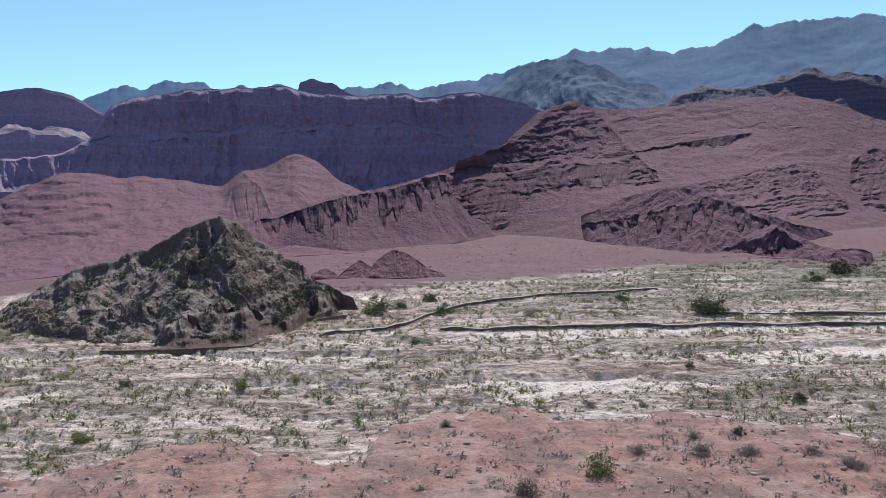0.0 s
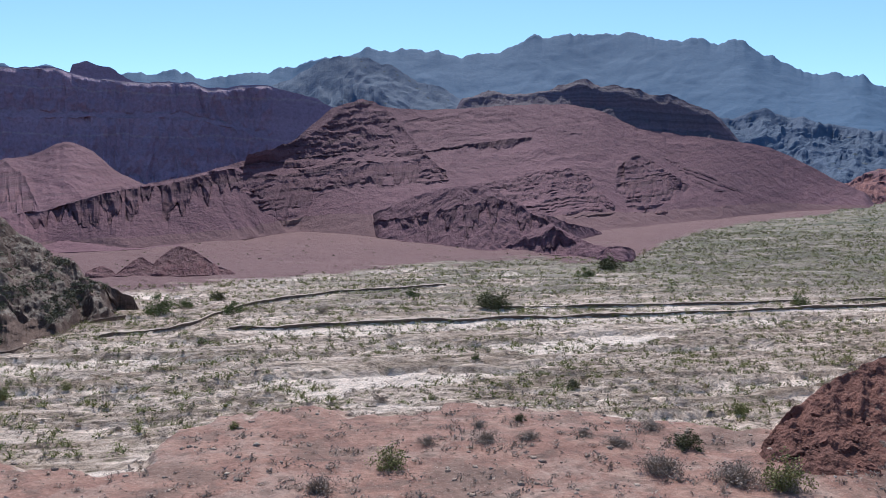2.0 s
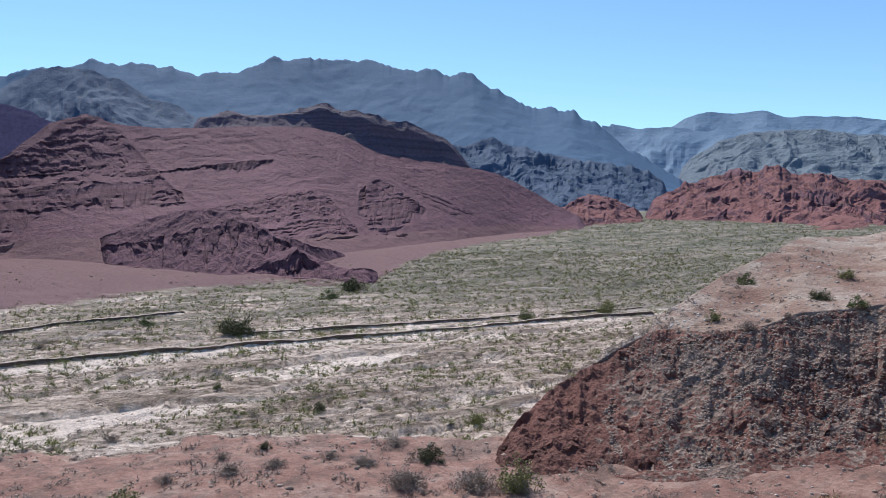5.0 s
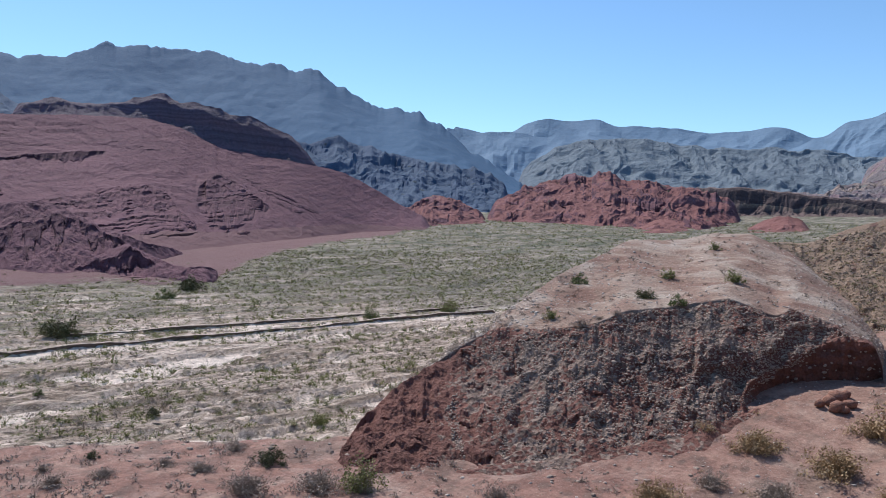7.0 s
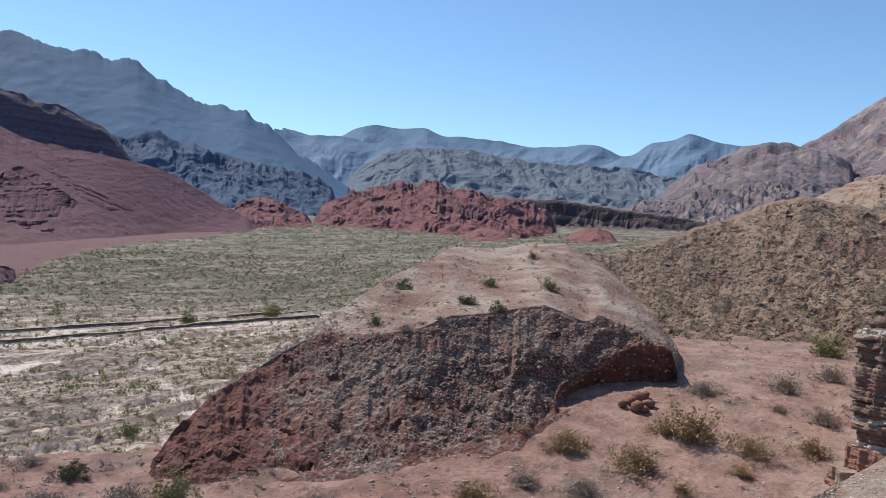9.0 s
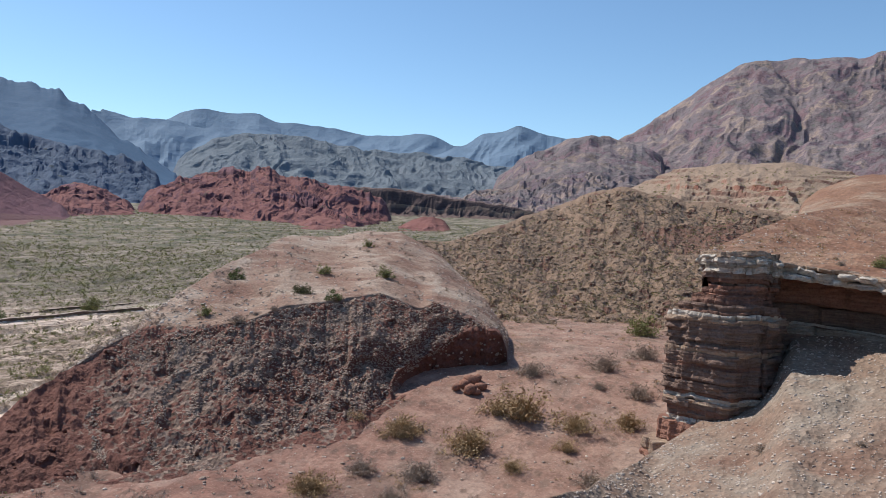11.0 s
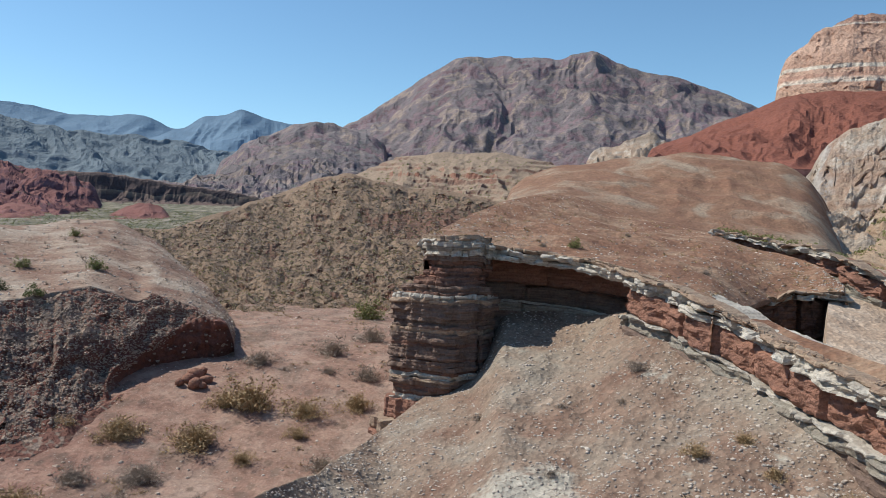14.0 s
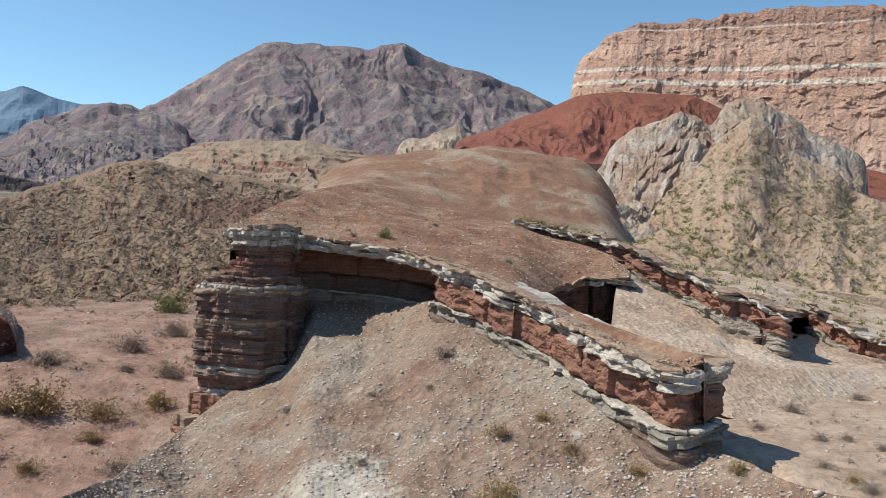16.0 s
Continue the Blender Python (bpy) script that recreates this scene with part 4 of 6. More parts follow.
m_cliff = rock("orange_cliff_rock", [(0.0, (0.610, 0.403, 0.293)), (0.02, (0.634, 0.415, 0.305)), (0.025, (0.800, 0.732, 0.610)), (0.04, (0.800, 0.695, 0.573)), (0.045, (0.561, 0.354, 0.256)), (0.15, (0.647, 0.439, 0.329)), (0.245, (0.561, 0.354, 0.256)), (0.25, (0.800, 0.708, 0.598)), (0.26, (0.439, 0.268, 0.207)), (0.3, (0.512, 0.317, 0.232)), (0.6, (0.647, 0.451, 0.342)), (0.9, (0.586, 0.378, 0.268)), (0.945, (0.561, 0.354, 0.256)), (0.95, (0.800, 0.732, 0.610)), (0.97, (0.756, 0.598, 0.476)), (0.98, (0.537, 0.329, 0.244))], 60.0, (0.610, 0.421, 0.311), grain=1.6, warp=0.006, bump=1.0, lines=0.3, talus_mix=0.7, vary=0.45)
m_scree = rock("red_scree", RED, 30.0, (0.225, 0.085, 0.058), grain=1.5, steep=(0.3, 0.5), vary=0.5)
m_mound = rock("red_clay", RED, 20.0, (0.235, 0.105, 0.09), grain=1.5, steep=(0.4, 0.6))
m_pale = rock("pale_badland_clay", [(0.0, (0.40, 0.31, 0.23)), (0.3, (0.50, 0.44, 0.37)), (0.45, (0.46, 0.42, 0.38)), (0.65, (0.37, 0.25, 0.18)), (0.8, (0.53, 0.47, 0.40)), (1.0, (0.40, 0.31, 0.23))], 9.0, (0.40, 0.30, 0.22), grain=1.0, tilt=(-0.5, 0.3), warp=0.5, vary=0.45, bump=0.9)
m_clay = rock("tan_clay", [(0.0, (0.40, 0.28, 0.19)), (0.5, (0.46, 0.35, 0.26)), (1.0, (0.40, 0.28, 0.19))], 7.0, (0.42, 0.315, 0.22), grain=0.8, tilt=(-0.3, 0.2), warp=0.5, vary=0.4, bump=0.8, scrub=(0.19, 0.155, 0.09), scrub_scale=0.9, scrub_level=0.6)
m_hump = rock("pale_brown_hill", [(0.0, (0.30, 0.2, 0.15)), (0.5, (0.33, 0.15, 0.10)), (1.0, (0.30, 0.2, 0.15))], 9.0, (0.33, 0.25, 0.18), grain=1.5)
m_scrubhill = rock("scrubby_brown_hill", [(0.0, (0.17, 0.082, 0.064)), (0.5, (0.22, 0.105, 0.08)), (1.0, (0.17, 0.082, 0.064))], 3.0, (0.30, 0.212, 0.145), grain=0.8, scrub=(0.12, 0.105, 0.07), scrub_scale=0.9, scrub_level=0.55, steep=(0.2, 0.4))
m_grey = rock("grey_green_rubble", [(0.0, (0.13, 0.085, 0.065)), (0.5, (0.17, 0.115, 0.09)), (1.0, (0.13, 0.085, 0.065))], 9.0, (0.25, 0.21, 0.165), grain=0.7, vary=0.55, scrub=(0.08, 0.075, 0.05), scrub_scale=0.6, scrub_level=0.5)
m_spur = rock("dark_red_rubble", [(0.0, (0.20, 0.092, 0.07)), (0.5, (0.235, 0.108, 0.08)), (1.0, (0.20, 0.092, 0.07))], 5.0, (0.215, 0.108, 0.082), grain=0.35, steep=(0.9, 0.98), bump=0.8, vary=0.5, litter=(0.25, 0.19, 0.148))


def gravel_mat(name, tones, patch=0.12, lime=None, spot=None):
    """Loose gravel: patches of three tones, pebbles, fine grit."""
    n = Nodes(name)
    p = n.noise(patch, 5, 0.62, (1, 1, 1), 0.8)
    col = n.ramp(p, [(0.34, tones[0]), (0.5, tones[1]), (0.66, tones[2])])
    if lime:
        col = n.mix(n.ramp(n.noise(patch * 1.6, 5, 0.65), [(0.63, 0.0), (0.70, 0.75)]), col, lime)
    if spot:
        # a chalky patch where the pale bed underneath comes through
        far_ = n.t.nodes.new("ShaderNodeVectorMath")
        far_.operation = "DISTANCE"
        n.put(far_.inputs[0], n.pos)
        far_.inputs[1].default_value = spot
        worn = n.math("ADD", n.math("MULTIPLY", far_.outputs["Value"], 0.16), n.math("MULTIPLY", n.noise(0.9, 6, 0.7), 1.0))
        col = n.mix(n.ramp(worn, [(0.72, 0.8), (0.92, 0.0)]), col, lime)
    peb = n.cells(4.5, "F1", "Color")
    tone = n.xyz(peb)[0]
    col = n.mix(0.45, col, n.ramp(tone, [(0.0, 0.55), (0.5, 1.0), (0.92, 1.15), (1.0, 1.8)]), "MULTIPLY")
    f = n.noise(9.0, 4, 0.7)
    col = n.mix(0.4, col, n.ramp(f, [(0.3, 0.5), (0.7, 1.35)]), "MULTIPLY")
    n.bump(n.cells(4.5), 0.6, 0.10)
    n.bump(n.noise(1.2, 4), 0.5, 0.3)
    return n.done(col)


m_gravel = gravel_mat("tan_gravel_slope", ((0.195, 0.118, 0.084), (0.25, 0.182, 0.135), (0.275, 0.232, 0.184)), 0.2, (0.46, 0.43, 0.36), (28.4, -1.6, 6.2))
m_brown = gravel_mat("brown_gravel_top", ((0.18, 0.09, 0.055), (0.232, 0.128, 0.08), (0.31, 0.205, 0.135)), 0.28)
m_brownpale = gravel_mat("brown_and_cream_gravel", ((0.21, 0.11, 0.07), (0.25, 0.145, 0.092), (0.33, 0.26, 0.19)), 0.11)
m_bench = gravel_mat("tan_bench_gravel", ((0.36, 0.255, 0.18), (0.44, 0.335, 0.25), (0.50, 0.41, 0.33)), 0.2)
m_top = gravel_mat("pale_spur_gravel", ((0.20, 0.112, 0.08), (0.265, 0.18, 0.132), (0.38, 0.31, 0.245)), 0.2)


def ground_mat():
    n = Nodes("valley_floor")
    pink, red, green, white = n.attr("pink"), n.attr("red"), n.attr("green"), n.attr("white")
    a, b, c = n.noise(0.06, 5), n.noise(0.5, 6, 0.65), n.noise(3.0, 5, 0.7)
    streak = n.noise(0.16, 7, 0.72, (0.35, 1.5, 1), 0.8)
    fine = n.noise(0.9, 7, 0.76, (0.5, 1.4, 1), 0.7)
    silt = n.ramp(streak, [(0.38, (0.26, 0.195, 0.14)), (0.46, (0.42, 0.325, 0.245)), (0.54, (0.58, 0.465, 0.37)), (0.63, (0.80, 0.66, 0.54))])
    silt = n.mix(n.ramp(fine, [(0.41, 0.8), (0.48, 0.0)]), silt, (0.15, 0.112, 0.08))
    silt = n.mix(n.ramp(fine, [(0.55, 0.0), (0.62, 0.75)]), silt, (0.82, 0.68, 0.56))
    dots = n.math("ADD", n.cells(0.8, stretch=(0.8, 1.2, 1)), n.math("MULTIPLY", b, 0.9))
    silt = n.mix(n.ramp(dots, [(0.60, 0.75), (0.74, 0.0)]), silt, (0.165, 0.14, 0.08))
    bar = n.mix(n.ramp(fine, [(0.36, 0.7), (0.46, 0.0)]), n.mix(a, (0.76, 0.635, 0.525), (0.86, 0.735, 0.62)), (0.40, 0.315, 0.24))
    silt = n.mix(white, silt, bar)
    bush = n.math("ADD", n.cells(0.42), n.math("MULTIPLY", b, 0.7))
    bare = n.ramp(n.noise(0.12, 7, 0.74, (0.3, 1.5, 1), 0.8), [(0.4, (0.065, 0.068, 0.045)), (0.52, (0.135, 0.125, 0.09)), (0.62, (0.34, 0.29, 0.235))])
    plain = n.mix(n.ramp(bush, [(0.66, 0.0), (0.86, 1.0)]), n.mix(n.ramp(c, [(0.4, 0.0), (0.6, 1.0)]), (0.05, 0.062, 0.034), (0.15, 0.16, 0.06)), bare)
    rose = n.ramp(b, [(0.32, (0.178, 0.096, 0.073)), (0.48, (0.25, 0.138, 0.104)), (0.66, (0.325, 0.202, 0.152))])
    rose = n.mix(n.ramp(n.noise(0.2, 6, 0.7), [(0.5, 0.0), (0.62, 0.6)]), rose, (0.34, 0.255, 0.205))
    rose = n.mix(n.ramp(n.noise(0.14, 6, 0.7, (1, 1.4, 1), 0.6), [(0.40, 0.65), (0.47, 0.0)]), rose, (0.145, 0.098, 0.076))
    rose = n.mix(n.ramp(dots, [(0.60, 0.7), (0.76, 0.0)]), rose, (0.15, 0.10, 0.078))
    rose = n.mix(n.attr("tan"), rose, n.mix(n.ramp(dots, [(0.56, 0.6), (0.7, 0.0)]), n.ramp(b, [(0.32, (0.30, 0.215, 0.16)), (0.5, (0.38, 0.285, 0.21)), (0.68, (0.46, 0.36, 0.28))]), (0.24, 0.175, 0.12)))
    # mauve lean of the far sand imitates haze
    sand = n.mix(a, (0.155, 0.085, 0.086), (0.20, 0.112, 0.108))
    sand = n.mix(n.ramp(b, [(0.36, 0.5), (0.46, 0.0)]), sand, (0.15, 0.085, 0.07))
    col = n.mix(green, silt, plain)
    col = n.mix(red, col, sand)
    col = n.mix(pink, col, rose)
    pebble = n.ramp(n.cells(5.0), [(0.12, 1.0), (0.3, 0.0)])
    col = n.mix(n.math("MULTIPLY", pebble, 0.22), col, (0.55, 0.47, 0.4))
    col = n.mix(0.6, col, n.ramp(c, [(0.3, 0.5), (0.5, 1.0), (0.7, 1.3)]), "MULTIPLY")
    n.bump(n.math("MULTIPLY", fine, n.math("SUBTRACT", 1.0, pink)), 1.0, 0.5)
    n.bump(b, 0.6, 0.4)
    n.bump(c, 0.7, 0.15)
    return n.done(col)


m_ground = ground_mat()


def wander(line, k):
    """A bank line with small bends."""
    a = np.arange(line[0][0], line[-1][0], 0.25)
    r = np.interp(a, [p[0] for p in line], [p[2] for p in line]) + 1.6 * fbm(a / 2.2, k + 0.5, 0, 4)
    return [(float(b), 0.0, float(d)) for b, d in zip(a, r)]


BANKS = [wander(BANK_A, 1), wander(BANK_B, 2), wander(BANK_C, 3)]

# ---- ground: one sheet round the lookout, out to the horizon ----
az = np.concatenate([np.arange(-180, -40, 1.5), np.arange(-40, 62, 0.16), np.arange(62, 135, 0.25), np.arange(135, 180.1, 1.5)])
rr = np.concatenate([[0, 1.5, 3], np.geomspace(5, 42, 110)[:-1], np.arange(42, 130, 0.33), np.geomspace(130, 260, 110)[:-1], np.geomspace(260, 4900, 120)])
A, R = np.meshgrid(np.radians(az), rr)
X, Y = np.sin(A) * R, np.cos(A) * R
edge = pink_edge(np.degrees(A))
deg = np.degrees(A)
pink = smooth(-(R - edge + 5 * fbm(X / 12, Y / 12, 4) + 1.5 * fbm(X / 2, Y / 2, 9, 2)), -1.0, 1.0)
redline = np.interp(deg, [-180, -35, -12, -5, 3, 14, 22, 28, 32, 40, 48, 180], [150, 150, 150, 145, 158, 190, 205, 215, 290, 400, 900, 900])
red = smooth(R - redline + 12 * fbm(X / 30, Y / 30, 7) + 10 * fbm(X / 6, Y / 6, 3, 3), -5, 6)
start_ = 165 - 50 * smooth(deg, 5, 25)
green = smooth(R + 40 * fbm(X / 90, Y / 50, 2), start_, start_ + 80) * (0.85 + 0.15 * smooth(R, 260, 360)) * (0.75 + 0.25 * smooth(fbm(X / 40, Y / 8, 12, 3), -0.1, 0.1))
bank_r = np.interp(deg, *np.array([(p[0], p[2]) for p in BANK_A]).T)
green = np.maximum(green, 0.75 * smooth(R, bank_r + 9, bank_r + 30) * smooth(deg, -4, 14) * smooth(fbm(X / 20, Y / 5, 21, 3), -0.35, 0.1))
bed = smooth(R, edge + 1, edge + 4) * (1 - red) * smooth(-R, -300, -230)
wx = X + 9 * fbm(X / 30, Y / 30, 11, 2)
braid = fbm(wx / 24, Y / 7, 6, 4)
thread = np.maximum(smooth(-np.abs(fbm(wx / 34, Y / 9, 16, 3)), -0.055, -0.02), smooth(-np.abs(fbm(wx / 16, Y / 4.5, 17, 3)), -0.06, -0.02) * smooth(fbm(X / 30, Y / 20, 18, 2), -0.15, 0.1))
bar_ = np.exp(-((R - bank_r + 5) / 4) ** 2) * smooth(deg, -10, 0) + 0.8 * np.exp(-((R - bank_r - 5) / 5) ** 2) * smooth(deg, -4, 8) + smooth(-deg, 10, 16) * np.exp(-((R - 82) / 6) ** 2)
braid = braid + 0.42 * bar_
white = np.maximum(smooth(braid, 0.24, 0.32), 0.9 * thread) * (1 - 0.7 * smooth(R, 190, 280))
step_ = np.maximum(smooth(braid, 0.225, 0.26), thread)
rill = smooth(np.abs(fbm(X / 16 + 2, Y / 5, 8, 3)), 0.0, 0.05)
Z = floor_z(R) + 0.35 * fbm(X / 14, Y / 14, 1) * smooth(R, 15, 40) * (1 - 0.7 * smooth(deg, 42, 50)) + 0.7 * pink * (1 - smooth(deg, 42, 50)) + 0.25 * smooth(deg, 42, 50) * smooth(-deg, -84, -76)
Z = Z - bed * (0.55 * step_ + 0.4 * (1 - rill)) + 0.10 * bed * fbm(X / 1.6, Y / 1.1, 5, 3)
# cut channels: level ground along each line, lowered on the near side
for line in BANKS:
    edge_r = np.interp(deg, [p[0] for p in line], [p[2] for p in line])
    on = smooth(deg, line[0][0] - 0.5, line[0][0] + 1) * smooth(-deg, -line[-1][0] - 0.5, -line[-1][0] + 1)
    near_ = np.exp(-((R - edge_r) / 5.0) ** 2) * on
    Z = Z + (floor_z(R) - Z) * near_ - 0.3 * on * smooth(R, edge_r - 7, edge_r - 2.5) * smooth(-R, -edge_r - 0.2, -edge_r + 0.1)
Z = Z + 0.12 * pink * fbm(X / 2.2, Y / 2.2, 6, 3)
Z += near_z(np.degrees(A), R)
Z = np.maximum(Z, 13.2 - 0.66 * np.maximum(0, R - 2.2) + 0.3 * fbm(X / 3, Y / 3, 3))
ground = sheet("ground", np.stack([X, Y, Z], -1), m_ground, True, {"pink": pink, "red": red, "green": green, "white": white, "tan": (0.22 * smooth(deg, 58, 75) + 0.78 * smooth(deg, 98, 108)) * smooth(-deg, -175, -145)})
tagged(ground, "dry pale riverbed with pink gravel and red sand", "ground", kind="structure")

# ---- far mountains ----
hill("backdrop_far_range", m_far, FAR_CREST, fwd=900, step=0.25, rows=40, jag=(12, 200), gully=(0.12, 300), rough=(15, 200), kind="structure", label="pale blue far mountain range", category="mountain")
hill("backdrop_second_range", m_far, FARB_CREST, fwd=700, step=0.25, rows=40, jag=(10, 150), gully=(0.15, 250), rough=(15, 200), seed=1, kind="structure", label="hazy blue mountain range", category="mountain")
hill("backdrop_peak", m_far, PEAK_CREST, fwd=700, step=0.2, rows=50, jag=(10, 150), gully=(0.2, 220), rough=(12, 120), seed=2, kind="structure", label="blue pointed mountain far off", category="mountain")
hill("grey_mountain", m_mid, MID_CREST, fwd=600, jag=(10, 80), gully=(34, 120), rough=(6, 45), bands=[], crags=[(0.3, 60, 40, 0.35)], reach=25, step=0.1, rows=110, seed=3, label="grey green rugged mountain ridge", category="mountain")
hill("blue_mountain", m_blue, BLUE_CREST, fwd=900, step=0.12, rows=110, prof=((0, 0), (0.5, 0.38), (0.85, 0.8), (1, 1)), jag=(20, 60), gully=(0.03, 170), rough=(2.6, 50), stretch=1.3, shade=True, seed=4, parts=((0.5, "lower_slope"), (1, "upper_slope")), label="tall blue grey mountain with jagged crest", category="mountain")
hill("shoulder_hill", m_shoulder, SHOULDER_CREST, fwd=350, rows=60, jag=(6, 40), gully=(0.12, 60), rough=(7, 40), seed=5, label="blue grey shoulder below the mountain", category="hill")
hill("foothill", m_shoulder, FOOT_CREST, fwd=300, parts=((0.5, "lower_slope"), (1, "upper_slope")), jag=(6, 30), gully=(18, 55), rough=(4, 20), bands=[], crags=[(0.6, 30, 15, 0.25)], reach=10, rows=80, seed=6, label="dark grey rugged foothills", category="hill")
hill("violet_mountain", m_mtn, MTN_CREST, fwd=1000, step=0.1, rows=140, jag=(8, 80), gully=(40, 190), rough=(14, 70), bands=[], crags=[(0.3, 70, 45, 0.35)], reach=30, seed=7, parts=((0.4, "foot_slope"), (0.75, "middle_slope"), (1, "upper_slope")), label="broad violet brown bare mountain", category="mountain")
hill("brown_mountain", m_mtn, MTNB_CREST, fwd=600, step=0.12, jag=(8, 60), gully=(24, 120), rough=(6, 45), bands=[], crags=[(0.3, 50, 30, 0.35)], reach=20, rows=100, seed=8, label="brown rounded mountain spur", category="mountain")
hill("pink_foothill", m_mtn, PINK_CREST, fwd=350, jag=(8, 30), gully=(15, 42), rough=(4, 18), bands=[], crags=[(0.8, 25, 10, 0.2)], reach=8, rows=90, seed=9, label="pink and grey broken foothills", category="hill")

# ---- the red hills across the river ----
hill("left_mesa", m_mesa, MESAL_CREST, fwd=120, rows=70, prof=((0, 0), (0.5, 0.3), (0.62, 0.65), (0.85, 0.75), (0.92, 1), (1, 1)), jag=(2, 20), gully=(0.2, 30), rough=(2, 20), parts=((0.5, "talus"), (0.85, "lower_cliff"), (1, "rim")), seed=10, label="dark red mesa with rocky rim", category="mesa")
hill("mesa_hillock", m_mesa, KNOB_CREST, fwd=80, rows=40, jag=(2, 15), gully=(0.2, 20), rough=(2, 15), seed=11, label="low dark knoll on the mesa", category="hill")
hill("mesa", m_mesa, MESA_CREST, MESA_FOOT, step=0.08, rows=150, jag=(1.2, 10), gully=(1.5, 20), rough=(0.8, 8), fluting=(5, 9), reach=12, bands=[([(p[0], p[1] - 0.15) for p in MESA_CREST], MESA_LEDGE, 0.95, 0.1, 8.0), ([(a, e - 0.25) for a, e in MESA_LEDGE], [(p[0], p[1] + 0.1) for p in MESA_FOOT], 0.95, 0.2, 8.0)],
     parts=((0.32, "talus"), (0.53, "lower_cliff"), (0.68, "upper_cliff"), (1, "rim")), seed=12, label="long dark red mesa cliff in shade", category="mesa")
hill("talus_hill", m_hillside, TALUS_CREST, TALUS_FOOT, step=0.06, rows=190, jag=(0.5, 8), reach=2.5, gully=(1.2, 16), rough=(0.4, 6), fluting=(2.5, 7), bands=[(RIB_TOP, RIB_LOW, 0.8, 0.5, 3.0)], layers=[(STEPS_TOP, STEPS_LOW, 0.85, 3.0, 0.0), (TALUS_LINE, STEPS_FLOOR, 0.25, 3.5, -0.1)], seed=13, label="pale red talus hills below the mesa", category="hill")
hill("caprock", m_cap, CAP_CREST, CAP_FOOT, apron=(1, 2), rows=40, prof=((0, 0), (0.5, 0.5), (0.7, 0.85), (1, 1)), jag=(2.5, 12), gully=(0.25, 14), rough=(2, 10), parts=((0.6, "cliff_face"), (1, "rim")), seed=14, label="dark scrubby caprock on the red hill", category="cliff")
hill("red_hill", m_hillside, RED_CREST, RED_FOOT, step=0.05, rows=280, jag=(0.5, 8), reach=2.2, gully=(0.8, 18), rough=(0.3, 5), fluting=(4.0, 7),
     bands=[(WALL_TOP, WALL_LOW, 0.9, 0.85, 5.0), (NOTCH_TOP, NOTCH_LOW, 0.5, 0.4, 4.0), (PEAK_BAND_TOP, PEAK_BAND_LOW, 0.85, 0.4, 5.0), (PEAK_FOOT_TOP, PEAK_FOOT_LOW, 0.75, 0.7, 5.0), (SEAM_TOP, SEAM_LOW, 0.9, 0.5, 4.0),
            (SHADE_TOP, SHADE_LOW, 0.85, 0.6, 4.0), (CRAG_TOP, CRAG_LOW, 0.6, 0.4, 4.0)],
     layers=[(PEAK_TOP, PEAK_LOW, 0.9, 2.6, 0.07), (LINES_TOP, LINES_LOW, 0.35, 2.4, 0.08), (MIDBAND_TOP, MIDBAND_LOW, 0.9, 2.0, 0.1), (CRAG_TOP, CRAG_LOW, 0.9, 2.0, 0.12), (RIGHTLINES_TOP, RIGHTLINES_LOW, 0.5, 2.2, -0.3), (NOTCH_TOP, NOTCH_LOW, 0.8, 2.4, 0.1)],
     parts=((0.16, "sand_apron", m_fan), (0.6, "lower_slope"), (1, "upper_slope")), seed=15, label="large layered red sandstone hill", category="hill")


def on_red_hill(line, ahead):
    """A line of bearings and elevation angles laid on the red hill's slope, a little before it."""
    fa, fe, fr = np.array(RED_FOOT, float).T
    ca, ce, cr = np.array(RED_CREST, float).T
    made = []
    for a, e in line:
        e0, e1, r0, r1 = np.interp(a, fa, fe), np.interp(a, ca, ce), np.interp(a, fa, fr), np.interp(a, ca, cr)
        made.append((a, e, float(r0 + (r1 - r0) * np.clip((e - e0) / (e1 - e0), 0, 1) - ahead)))
    return made


for k, (up_, low_, ahead, dip_, label_) in enumerate(((PEAK_TOP, PEAK_LOW, 9.0, 0.07, "pointed red peak of layered rock"), (MIDBAND_TOP, MIDBAND_LOW, 6.0, 0.1, "broken red rock band on the slope"), (CRAG_TOP, CRAG_LOW, 6.0, 0.12, "red layered crag on the slope"))):
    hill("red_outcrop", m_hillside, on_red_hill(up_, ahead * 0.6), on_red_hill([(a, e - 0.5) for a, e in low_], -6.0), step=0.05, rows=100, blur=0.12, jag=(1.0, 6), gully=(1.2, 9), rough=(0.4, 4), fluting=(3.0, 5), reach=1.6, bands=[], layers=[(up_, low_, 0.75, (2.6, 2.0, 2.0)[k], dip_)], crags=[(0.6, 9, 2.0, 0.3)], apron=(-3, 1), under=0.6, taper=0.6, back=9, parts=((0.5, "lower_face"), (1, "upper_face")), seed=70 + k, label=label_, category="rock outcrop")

foot_ = on_floor(BANK_FOOT)
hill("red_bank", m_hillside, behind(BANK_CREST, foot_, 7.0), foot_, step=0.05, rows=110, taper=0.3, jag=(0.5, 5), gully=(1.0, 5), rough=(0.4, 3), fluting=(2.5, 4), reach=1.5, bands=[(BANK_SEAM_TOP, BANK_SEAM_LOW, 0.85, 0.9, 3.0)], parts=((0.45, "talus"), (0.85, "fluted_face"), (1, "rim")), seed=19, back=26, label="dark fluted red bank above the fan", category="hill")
foot_ = on_floor(SPLIT_FOOT)
